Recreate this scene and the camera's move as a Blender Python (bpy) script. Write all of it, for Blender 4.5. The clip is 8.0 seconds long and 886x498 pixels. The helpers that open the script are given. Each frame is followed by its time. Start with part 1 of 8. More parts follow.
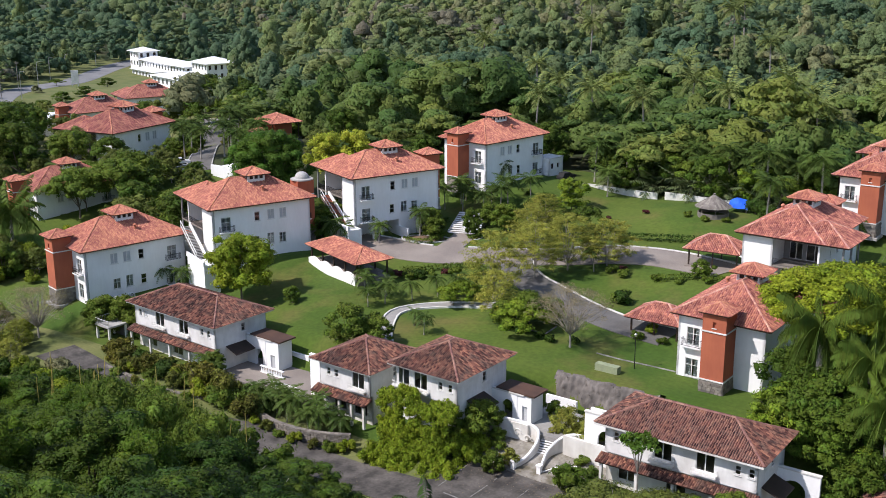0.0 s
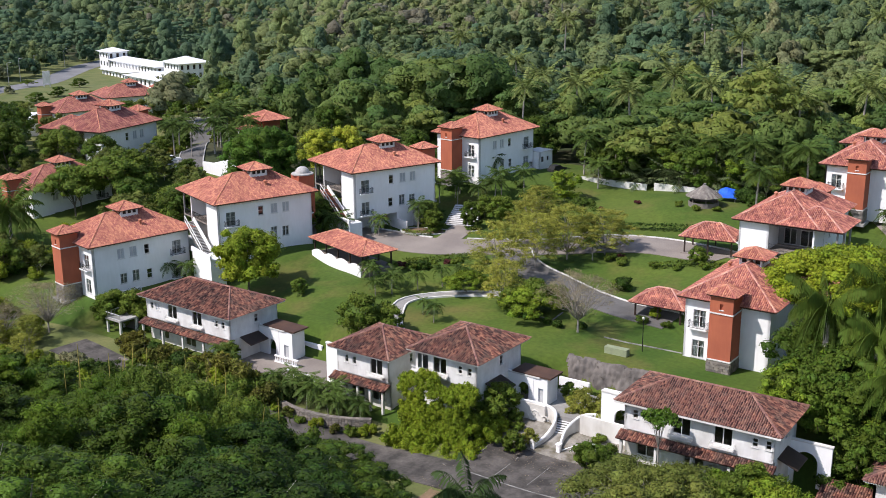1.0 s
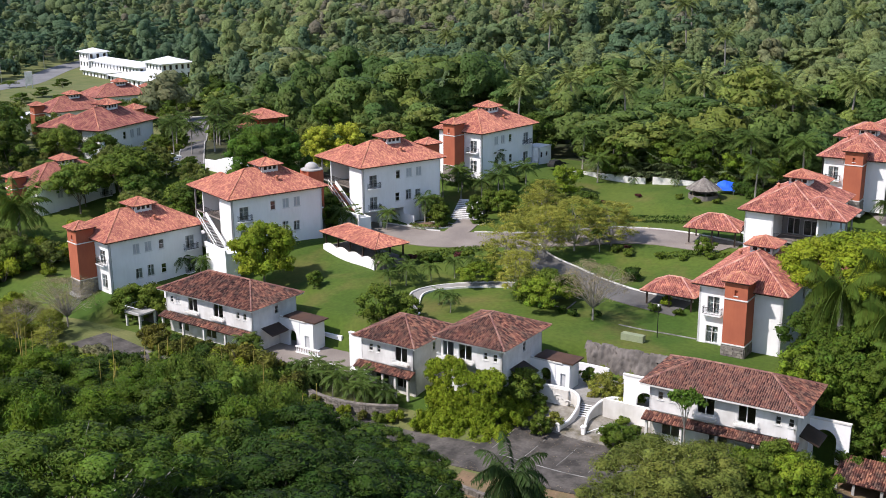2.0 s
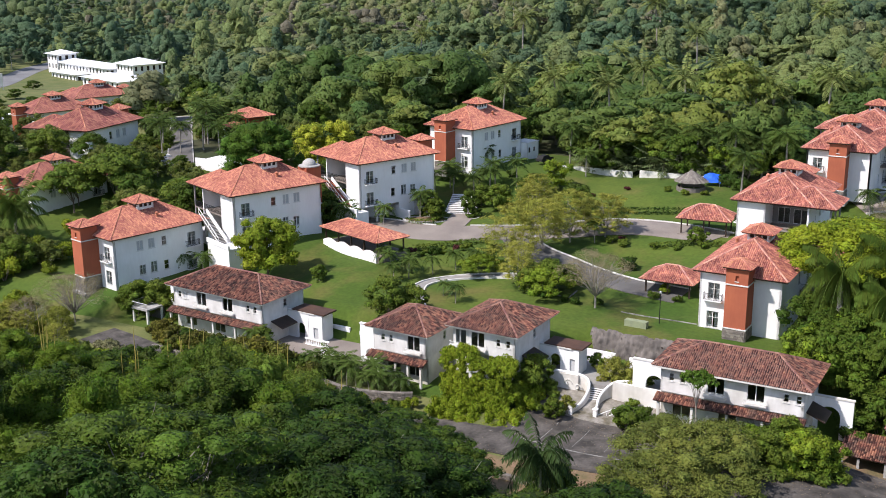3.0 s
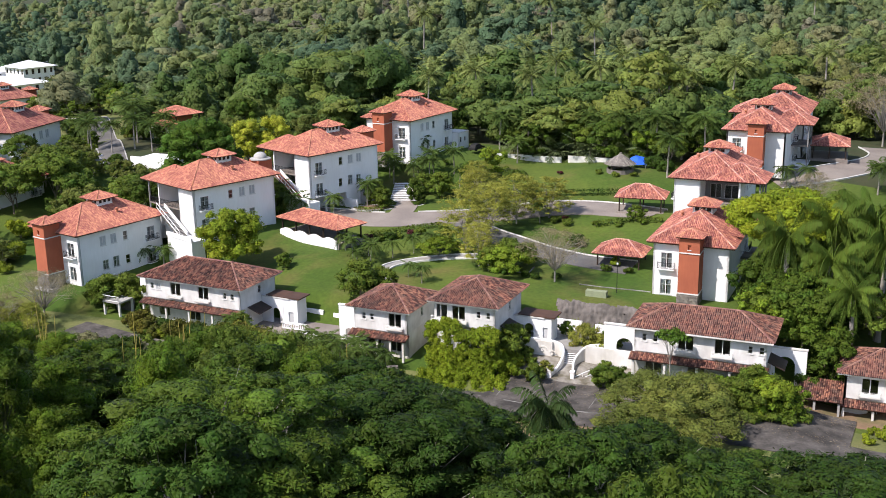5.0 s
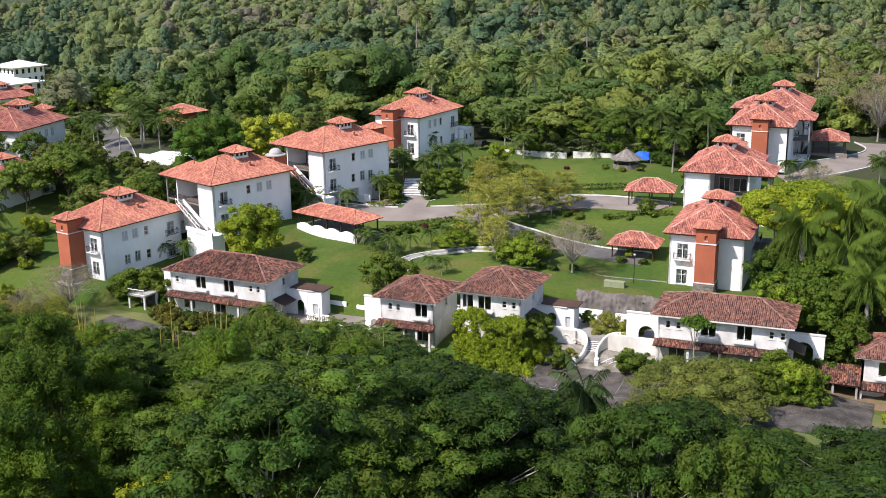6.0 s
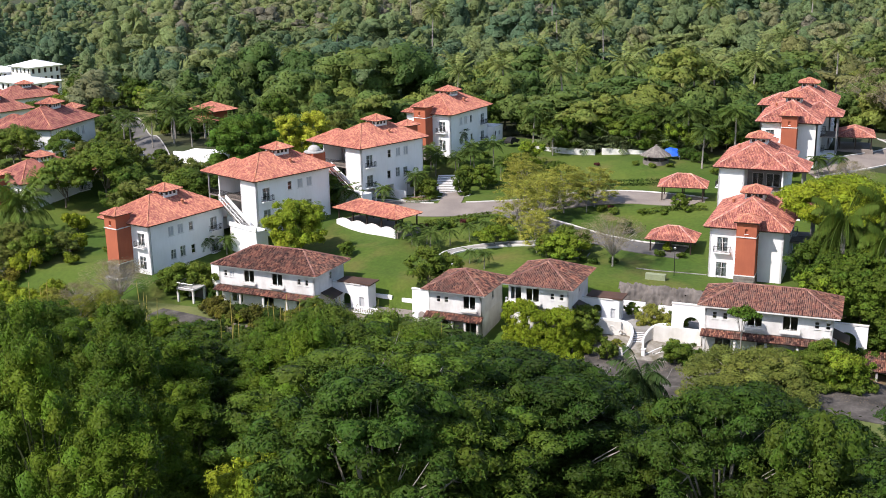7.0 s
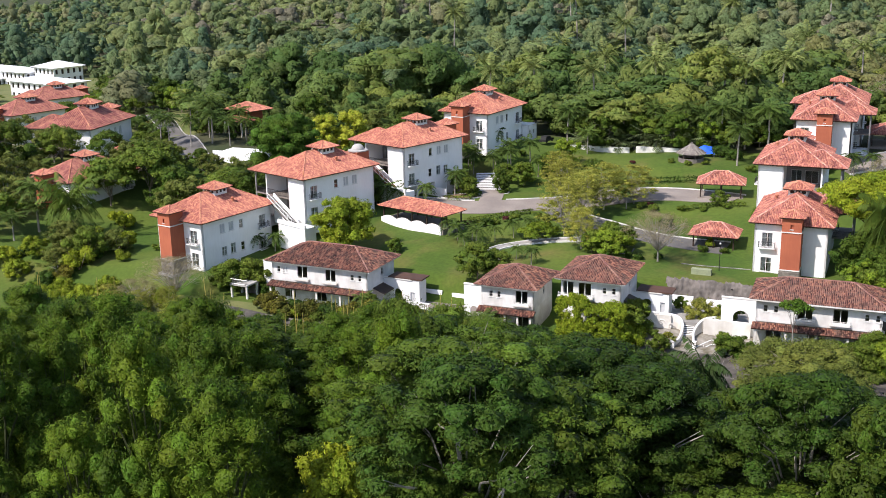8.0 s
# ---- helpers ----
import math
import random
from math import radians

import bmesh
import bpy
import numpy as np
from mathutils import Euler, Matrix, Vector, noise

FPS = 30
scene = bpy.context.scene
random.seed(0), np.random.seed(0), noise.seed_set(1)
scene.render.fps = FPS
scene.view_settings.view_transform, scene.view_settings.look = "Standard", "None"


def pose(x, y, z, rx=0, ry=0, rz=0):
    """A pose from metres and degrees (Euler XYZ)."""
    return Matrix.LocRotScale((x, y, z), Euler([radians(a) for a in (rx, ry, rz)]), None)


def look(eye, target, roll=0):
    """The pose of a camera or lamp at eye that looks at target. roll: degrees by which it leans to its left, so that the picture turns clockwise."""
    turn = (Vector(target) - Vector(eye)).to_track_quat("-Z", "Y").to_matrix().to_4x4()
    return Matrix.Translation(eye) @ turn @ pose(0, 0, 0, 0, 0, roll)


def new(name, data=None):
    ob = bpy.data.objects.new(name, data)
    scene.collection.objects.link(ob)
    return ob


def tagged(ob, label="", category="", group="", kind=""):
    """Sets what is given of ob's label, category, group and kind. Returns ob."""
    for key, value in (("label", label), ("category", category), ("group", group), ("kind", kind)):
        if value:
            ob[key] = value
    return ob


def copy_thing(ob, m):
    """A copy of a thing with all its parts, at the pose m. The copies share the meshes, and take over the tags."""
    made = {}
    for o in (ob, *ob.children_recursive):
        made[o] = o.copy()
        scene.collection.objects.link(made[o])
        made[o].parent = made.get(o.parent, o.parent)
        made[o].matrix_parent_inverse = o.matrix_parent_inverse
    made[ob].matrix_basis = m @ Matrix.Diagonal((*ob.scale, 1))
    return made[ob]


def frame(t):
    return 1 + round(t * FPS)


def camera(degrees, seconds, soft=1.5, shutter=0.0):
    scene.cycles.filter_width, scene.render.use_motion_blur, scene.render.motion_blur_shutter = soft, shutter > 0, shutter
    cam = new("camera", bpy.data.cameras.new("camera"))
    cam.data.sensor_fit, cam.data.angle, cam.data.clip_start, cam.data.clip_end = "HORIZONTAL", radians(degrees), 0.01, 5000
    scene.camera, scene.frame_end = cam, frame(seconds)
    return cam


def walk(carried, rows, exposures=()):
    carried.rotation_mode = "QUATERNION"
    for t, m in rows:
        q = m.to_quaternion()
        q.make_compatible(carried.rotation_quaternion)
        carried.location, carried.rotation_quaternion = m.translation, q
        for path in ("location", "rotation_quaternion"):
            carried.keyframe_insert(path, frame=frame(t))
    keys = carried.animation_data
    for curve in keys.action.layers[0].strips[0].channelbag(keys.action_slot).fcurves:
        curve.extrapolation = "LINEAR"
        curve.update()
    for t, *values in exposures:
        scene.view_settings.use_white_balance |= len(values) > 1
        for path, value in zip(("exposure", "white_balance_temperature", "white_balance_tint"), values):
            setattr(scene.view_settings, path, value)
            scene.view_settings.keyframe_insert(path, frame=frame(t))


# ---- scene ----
cam = camera(44.0, 8.0, soft=0.9)
PATH = [
    (0, (4.034, 8.018, 57.049), (2.888, 9.57, 56.521), -0.1),
    (0.5, (2.419, 4.331, 56.923), (1.305, 5.906, 56.394), -0.2),
    (1, (0.866, 0.656, 56.776), (-0.221, 2.249, 56.247), -0.3),
    (1.5, (-0.927, -3.015, 56.658), (-1.989, -1.405, 56.129), -0.3),
    (3, (-6.191, -13.316, 56.358), (-7.171, -11.654, 55.83), -0.5),
    (3.5, (-8.064, -17.113, 56.4), (-8.989, -15.421, 55.87), -0.6),
    (4, (-9.853, -20.814, 56.523), (-10.721, -19.092, 55.991), -0.7),
    (4.5, (-12.058, -24.465, 56.46), (-12.874, -22.718, 55.927), -0.8),
    (6, (-19.217, -34.521, 56.382), (-19.954, -32.74, 55.849), -0.8),
    (6.5, (-21.92, -37.496, 56.589), (-22.652, -35.714, 56.054), -0.8),
    (7, (-24.586, -40.713, 56.629), (-25.32, -38.932, 56.095), -0.9),
    (7.5, (-27.189, -43.809, 56.821), (-27.927, -42.028, 56.287), -1.0),
    (8, (-29.945, -47.032, 57.236), (-30.687, -45.254, 56.701), -1.1),
]
walk(cam, [(t, look(eye, target, roll)) for t, eye, target, roll in PATH], ((0, 0.20, 6300, 16.5), (4, 0.36, 6450, 16.5), (8, 0.46, 6500, 16.5)))

# ---- world, sun, exposure ----
SUN_EL, SUN_X, SUN_Y = radians(50), -0.56, -0.83
world = bpy.data.worlds.new("world")
scene.world = world
world.use_nodes = True
wn = world.node_tree
wn.nodes.clear()
sky = wn.nodes.new("ShaderNodeTexSky")
sky.sky_type = "NISHITA"
sky.sun_disc = False
sky.sun_elevation = SUN_EL
sky.sun_rotation = math.atan2(SUN_X, SUN_Y) % (2 * math.pi)
sky.air_density, sky.dust_density, sky.ozone_density = 1.2, 1.0, 1.0
bg = wn.nodes.new("ShaderNodeBackground")
bg.inputs["Strength"].default_value = 0.135
wout = wn.nodes.new("ShaderNodeOutputWorld")
wn.links.new(sky.outputs["Color"], bg.inputs["Color"])
wn.links.new(bg.outputs["Background"], wout.inputs["Surface"])
sun_data = bpy.data.lights.new("sun", "SUN")
sun_data.energy, sun_data.angle, sun_data.color = 4.4, radians(0.55), (1.0, 0.95, 0.87)
sun = new("sun", sun_data)
sun.matrix_world = look((SUN_X * 300, SUN_Y * 300, 300 * math.tan(SUN_EL)), (0, 0, 0))

# ---- materials ----
def mat(name, c1, c2=None, scale=0.3, fine=6.0, rough=0.85, bump=0.0, metal=0.0, island=0.0, per_object=0.0, translucent=0.0, fine_amount=0.25, streak=0.0):
    """A procedural surface: two colours in large patches, fine grain on top, and variation piece by piece."""
    m = bpy.data.materials.new(name)
    m.use_nodes = True
    nt = m.node_tree
    nt.nodes.clear()
    N, K = nt.nodes.new, nt.links.new
    out, bsdf = N("ShaderNodeOutputMaterial"), N("ShaderNodeBsdfPrincipled")
    bsdf.inputs["Roughness"].default_value = rough
    bsdf.inputs["Metallic"].default_value = metal
    bsdf.inputs["Specular IOR Level"].default_value = 0.3
    geo = N("ShaderNodeNewGeometry")
    big = N("ShaderNodeTexNoise")
    big.inputs["Scale"].default_value, big.inputs["Detail"].default_value = scale, 4.0
    K(geo.outputs["Position"], big.inputs["Vector"])
    ramp = N("ShaderNodeMapRange")
    ramp.inputs["From Min"].default_value, ramp.inputs["From Max"].default_value = 0.35, 0.65
    K(big.outputs["Fac"], ramp.inputs["Value"])
    mix = N("ShaderNodeMix")
    mix.data_type = "RGBA"
    mix.inputs["A"].default_value, mix.inputs["B"].default_value = (*c1, 1), (*(c2 or c1), 1)
    K(ramp.outputs["Result"], mix.inputs["Factor"])
    small = N("ShaderNodeTexNoise")
    small.inputs["Scale"].default_value, small.inputs["Detail"].default_value = fine, 3.0
    if streak:
        flat = N("ShaderNodeVectorMath")
        flat.operation = "MULTIPLY"
        flat.inputs[1].default_value = (1, 1, streak)
        K(geo.outputs["Position"], flat.inputs[0])
        K(flat.outputs["Vector"], small.inputs["Vector"])
    else:
        K(geo.outputs["Position"], small.inputs["Vector"])
    val = N("ShaderNodeMath")
    val.operation = "MULTIPLY_ADD"
    val.inputs[1].default_value, val.inputs[2].default_value = 2 * fine_amount, 1.0 - fine_amount
    K(small.outputs["Fac"], val.inputs[0])
    last = val.outputs["Value"]
    for amount, source in ((island, "geo"), (per_object, "object")):
        if amount:
            if source == "geo":
                rnd = geo.outputs["Random Per Island"]
            else:
                info = N("ShaderNodeObjectInfo")
                rnd = info.outputs["Random"]
            a = N("ShaderNodeMath")
            a.operation = "MULTIPLY_ADD"
            a.inputs[1].default_value, a.inputs[2].default_value = 2 * amount, 1.0 - amount
            K(rnd, a.inputs[0])
            b = N("ShaderNodeMath")
            b.operation = "MULTIPLY"
            K(last, b.inputs[0])
            K(a.outputs["Value"], b.inputs[1])
            last = b.outputs["Value"]
    hsv = N("ShaderNodeHueSaturation")
    K(mix.outputs["Result"], hsv.inputs["Color"])
    K(last, hsv.inputs["Value"])
    if island:
        hue = N("ShaderNodeMath")
        hue.operation = "MULTIPLY_ADD"
        hue.inputs[1].default_value, hue.inputs[2].default_value = 0.03, 0.485
        K(geo.outputs["Random Per Island"], hue.inputs[0])
        K(hue.outputs["Value"], hsv.inputs["Hue"])
    K(hsv.outputs["Color"], bsdf.inputs["Base Color"])
    if bump:
        bp = N("ShaderNodeBump")
        bp.inputs["Strength"].default_value, bp.inputs["Distance"].default_value = bump, 0.05
        K(small.outputs["Fac"], bp.inputs["Height"])
        K(bp.outputs["Normal"], bsdf.inputs["Normal"])
    if translucent:
        tl = N("ShaderNodeBsdfTranslucent")
        K(hsv.outputs["Color"], tl.inputs["Color"])
        ms = N("ShaderNodeMixShader")
        ms.inputs["Fac"].default_value = translucent
        K(bsdf.outputs["BSDF"], ms.inputs[1])
        K(tl.outputs["BSDF"], ms.inputs[2])
        K(ms.outputs["Shader"], out.inputs["Surface"])
    else:
        K(bsdf.outputs["BSDF"], out.inputs["Surface"])
    return m


M_STUCCO = mat("white_stucco", (0.89, 0.89, 0.89), (0.83, 0.825, 0.81), 0.25, 2.5, 0.9, 0.1, fine_amount=0.06, streak=0.25)
M_OLDWHITE = mat("weathered_white_stucco", (0.78, 0.77, 0.74), (0.58, 0.55, 0.50), 0.3, 2.0, 0.9, 0.15, fine_amount=0.12, streak=0.2)
M_TILE = mat("clay_roof_tile", (0.52, 0.205, 0.14), (0.40, 0.15, 0.105), 0.35, 5.0, 0.8, island=0.30)
M_TILE_PALE = mat("sun_bleached_clay_tile", (0.49, 0.185, 0.135), (0.26, 0.088, 0.068), 0.6, 5.0, 0.8, island=0.42)
M_TILE_OLD = mat("old_dark_clay_tile", (0.230, 0.094, 0.066), (0.086, 0.050, 0.042), 0.9, 3.6, 0.85, island=0.75, fine_amount=0.5)
M_STUCCO_AGED = mat("aged_white_stucco", (0.76, 0.755, 0.74), (0.58, 0.565, 0.54), 0.4, 2.5, 0.9, 0.1, fine_amount=0.12, streak=0.2)
M_TILE_FAR = mat("dull_brick_red_tile", (0.36, 0.135, 0.105), (0.25, 0.09, 0.072), 0.35, 5.0, 0.8, island=0.30)
M_RIDGE = mat("clay_ridge_tile", (0.42, 0.15, 0.09), (0.50, 0.22, 0.15), 0.5, 6.0, 0.85, island=0.2)
M_RIDGE_PALE = mat("mortared_ridge_tile", (0.56, 0.31, 0.25), (0.44, 0.20, 0.15), 0.5, 6.0, 0.85, island=0.2)
M_RIDGE_OLD = mat("old_ridge_tile", (0.22, 0.105, 0.085), (0.28, 0.15, 0.12), 0.5, 6.0, 0.85, island=0.3)
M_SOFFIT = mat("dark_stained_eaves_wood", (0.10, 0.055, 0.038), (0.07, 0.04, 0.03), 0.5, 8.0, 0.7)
M_TERRA = mat("terracotta_painted_plaster", (0.42, 0.125, 0.065), (0.36, 0.105, 0.058), 0.3, 3.0, 0.9, 0.1, fine_amount=0.1, streak=0.2)
M_STONE = mat("rough_grey_stone", (0.24, 0.21, 0.18), (0.17, 0.155, 0.14), 1.2, 4.0, 0.95, 0.4, per_object=0.25, island=0.25)
M_CONCRETE = mat("grey_concrete", (0.42, 0.41, 0.39), (0.33, 0.32, 0.30), 0.4, 5.0, 0.9, 0.2)
M_KERB = mat("white_painted_kerb", (0.72, 0.71, 0.68), (0.55, 0.54, 0.50), 0.5, 6.0, 0.9)
M_FRAME = mat("white_window_frame", (0.72, 0.72, 0.70), None, 1.0, 8.0, 0.5, fine_amount=0.05)
M_SHUTTER = mat("pale_louvred_shutter", (0.52, 0.53, 0.54), (0.46, 0.47, 0.48), 1.0, 10.0, 0.6)
M_CURTAIN = mat("pale_curtain_cloth", (0.62, 0.61, 0.58), (0.54, 0.53, 0.50), 0.8, 8.0, 0.9, translucent=0.3)
# dark timber, and the painted-in darkness of unlit rooms
M_DARKWOOD_AND_UNLIT = mat("dark_wood_and_unlit_room", (0.05, 0.032, 0.024), (0.035, 0.025, 0.02), 1.0, 8.0, 0.5)
M_IRON = mat("black_iron", (0.03, 0.03, 0.032), None, 1.0, 8.0, 0.45, metal=0.6)
M_STEEL = mat("galvanised_steel", (0.5, 0.5, 0.5), None, 1.0, 8.0, 0.4, metal=0.8)
M_ROOM = mat("dim_interior_plaster", (0.30, 0.27, 0.24), (0.25, 0.23, 0.2), 0.5, 4.0, 0.9)
M_ASPHALT = mat("worn_asphalt", (0.046, 0.042, 0.038), (0.118, 0.106, 0.095), 0.45, 3.0, 0.9, 0.35, fine_amount=0.45)
M_FADED = mat("faded_road_paint", (0.30, 0.29, 0.27), (0.12, 0.118, 0.112), 0.9, 6.0, 0.9, fine_amount=0.35)
M_PUBLIC = mat("pale_grey_asphalt", (0.22, 0.22, 0.225), (0.17, 0.17, 0.175), 0.1, 2.0, 0.9, fine_amount=0.2)
M_ESTATE = mat("worn_grey_asphalt", (0.15, 0.143, 0.135), (0.105, 0.10, 0.095), 0.2, 4.0, 0.9, 0.2, fine_amount=0.25)
M_PAVER = mat("grey_brown_paver", (0.27, 0.235, 0.205), (0.21, 0.18, 0.16), 0.2, 5.0, 0.9, 0.3, fine_amount=0.25)
M_PATH = mat("pale_concrete_path", (0.34, 0.33, 0.31), (0.25, 0.24, 0.225), 0.3, 5.0, 0.9, 0.2)
M_SOIL = mat("bare_reddish_soil", (0.20, 0.13, 0.085), (0.13, 0.09, 0.06), 0.4, 3.0, 0.95, 0.5)
M_BARK = mat("grey_brown_bark", (0.20, 0.165, 0.13), (0.13, 0.105, 0.085), 1.5, 8.0, 0.95, 0.4)
M_BARK_PALE = mat("pale_grey_bark", (0.36, 0.33, 0.29), (0.24, 0.215, 0.19), 1.0, 8.0, 0.9, 0.3)
M_CULM = mat("dark_green_bamboo_culm", (0.055, 0.065, 0.022), (0.035, 0.045, 0.018), 1.0, 6.0, 0.7)
M_CANE = mat("yellow_bamboo_cane", (0.42, 0.33, 0.09), (0.30, 0.27, 0.07), 1.0, 6.0, 0.5)
M_THATCH = mat("grey_palm_thatch", (0.26, 0.235, 0.205), (0.18, 0.16, 0.14), 0.8, 9.0, 0.95, 0.4, island=0.3)
M_BLUE = mat("blue_tarpaulin", (0.02, 0.10, 0.62), (0.03, 0.14, 0.7), 0.8, 5.0, 0.5)
M_METALWHITE = mat("white_sheet_metal_roof", (0.82, 0.83, 0.84), (0.74, 0.75, 0.76), 0.1, 3.0, 0.5, fine_amount=0.05)
M_PAINT = mat("white_car_paint", (0.75, 0.75, 0.76), None, 1.0, 5.0, 0.25)
M_PAINT_GREY = mat("silver_car_paint", (0.32, 0.33, 0.35), None, 1.0, 5.0, 0.3, metal=0.5)
M_RUBBER = mat("black_rubber", (0.02, 0.02, 0.02), None, 1.0, 8.0, 0.8)
# stained bank grey, also used where darkness is put in by colour
M_STAINED_SHADED = mat("stained_and_shade_dark_grey", (0.18, 0.16, 0.145), (0.085, 0.077, 0.07), 0.5, 1.6, 0.95, 0.3, fine_amount=0.45, streak=0.15)


def leaf(name, c1, c2, amount=0.18, tl=0.15, scale=0.12, cells=4.6, keep=0.74, lean=1.3, vary=0.7):
    """Foliage: each spray breaks up into small leaves with gaps between them, tilted and toned one by one."""
    m = mat(name, c1, c2, scale, 1.5, 0.6, island=amount, translucent=tl, fine_amount=0.15, per_object=0.18)
    nt = m.node_tree
    N, K = nt.nodes.new, nt.links.new
    nt.nodes["Principled BSDF"].inputs["Specular IOR Level"].default_value = 0.12
    if not cells:
        return m
    find = lambda kind: next(n for n in nt.nodes if n.bl_idname == kind)
    out, bsdf, tls, hsv, geo = (find(k) for k in ("ShaderNodeOutputMaterial", "ShaderNodeBsdfPrincipled", "ShaderNodeBsdfTranslucent", "ShaderNodeHueSaturation", "ShaderNodeNewGeometry"))
    vor = N("ShaderNodeTexVoronoi")
    vor.inputs["Scale"].default_value = cells
    K(geo.outputs["Position"], vor.inputs["Vector"])
    # tilt
    off = N("ShaderNodeVectorMath")
    off.operation = "SUBTRACT"
    off.inputs[1].default_value = (0.5, 0.5, 0.5)
    K(vor.outputs["Color"], off.inputs[0])
    tilt = N("ShaderNodeVectorMath")
    tilt.operation = "MULTIPLY_ADD"
    tilt.inputs[1].default_value = (lean, lean, lean)
    K(off.outputs["Vector"], tilt.inputs[0])
    K(geo.outputs["Normal"], tilt.inputs[2])
    nor = N("ShaderNodeVectorMath")
    nor.operation = "NORMALIZE"
    K(tilt.outputs["Vector"], nor.inputs[0])
    K(nor.outputs["Vector"], bsdf.inputs["Normal"])
    # tone
    sep = N("ShaderNodeSeparateColor")
    K(vor.outputs["Color"], sep.inputs["Color"])
    tone = N("ShaderNodeMath")
    tone.operation = "MULTIPLY_ADD"
    tone.inputs[1].default_value, tone.inputs[2].default_value = vary, 1.0 - vary / 2
    K(sep.outputs["Red"], tone.inputs[0])
    mul = N("ShaderNodeMath")
    mul.operation = "MULTIPLY"
    K(hsv.inputs["Value"].links[0].from_socket, mul.inputs[0])
    K(tone.outputs["Value"], mul.inputs[1])
    K(mul.outputs["Value"], hsv.inputs["Value"])
    # gaps
    gap = N("ShaderNodeMath")
    gap.operation = "GREATER_THAN"
    gap.inputs[1].default_value = keep
    K(vor.outputs["Distance"], gap.inputs[0])
    clear = N("ShaderNodeBsdfTransparent")
    ms = N("ShaderNodeMixShader")
    K(gap.outputs["Value"], ms.inputs["Fac"])
    K(out.inputs["Surface"].links[0].from_socket, ms.inputs[1])
    K(clear.outputs["BSDF"], ms.inputs[2])
    K(ms.outputs["Shader"], out.inputs["Surface"])
    return m


M_LEAF = leaf("mid_green_leaves", (0.1280, 0.1760, 0.0215), (0.0800, 0.1265, 0.0165))
M_LEAF_DARK = leaf("dark_green_leaves", (0.043, 0.082, 0.010), (0.029, 0.060, 0.008))
M_LEAF_BRIGHT = leaf("bright_green_leaves", (0.1860, 0.2511, 0.0205), (0.1116, 0.1814, 0.0167))
M_LEAF_GLOSS = leaf("glossy_fresh_green_leaves", (0.092, 0.165, 0.018), (0.058, 0.118, 0.014))
M_LEAF_YELLOW = leaf("yellow_green_leaves", (0.40, 0.42, 0.040), (0.27, 0.32, 0.032))
M_LEAF_LIME = leaf("lime_green_leaves", (0.2200, 0.2600, 0.0160), (0.1500, 0.2050, 0.0150))
M_LEAF_OLIVE = leaf("dusty_olive_leaves", (0.150, 0.172, 0.034), (0.100, 0.126, 0.025))
M_LEAF_IVY = leaf("bright_climbing_leaves", (0.262, 0.335, 0.022), (0.165, 0.24, 0.017))
M_LEAF_FEATHER = leaf("light_feathery_leaves", (0.345, 0.338, 0.056), (0.23, 0.25, 0.042), cells=6.5, keep=0.62)
M_LEAF_BAMBOO = leaf("bamboo_leaves", (0.098, 0.154, 0.011), (0.046, 0.090, 0.008), cells=6.0)
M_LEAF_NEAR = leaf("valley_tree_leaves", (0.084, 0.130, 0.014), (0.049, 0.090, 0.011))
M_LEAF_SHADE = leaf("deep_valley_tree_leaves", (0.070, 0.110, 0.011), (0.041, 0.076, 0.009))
M_LEAF_DRY = leaf("dry_brown_twigs_and_leaves", (0.27, 0.225, 0.13), (0.20, 0.175, 0.095))
M_LEAF_RED = leaf("dark_red_leaves", (0.12, 0.03, 0.035), (0.09, 0.05, 0.03))
M_LEAF_CROTON = leaf("yellow_and_orange_croton_leaves", (0.17, 0.155, 0.022), (0.07, 0.095, 0.02), 0.5)
M_LITTER = mat("fallen_dry_leaves", (0.24, 0.19, 0.13), (0.12, 0.09, 0.06), 0.8, 6.0, 0.95, island=0.5)
M_PALM = leaf("palm_frond_green", (0.080, 0.122, 0.022), (0.050, 0.086, 0.017), cells=0)
M_PALM_DEEP = leaf("deep_green_palm_frond", (0.050, 0.088, 0.022), (0.028, 0.056, 0.014), cells=0)
M_PALM_RICH = leaf("rich_green_palm_frond", (0.108, 0.160, 0.022), (0.064, 0.108, 0.016), cells=0)
M_PALM_GREY = leaf("grey_green_fan_leaves", (0.165, 0.20, 0.085), (0.10, 0.14, 0.055), cells=0)
M_PALM_YEL = leaf("yellowish_palm_frond", (0.190, 0.226, 0.066), (0.122, 0.160, 0.046), cells=0)
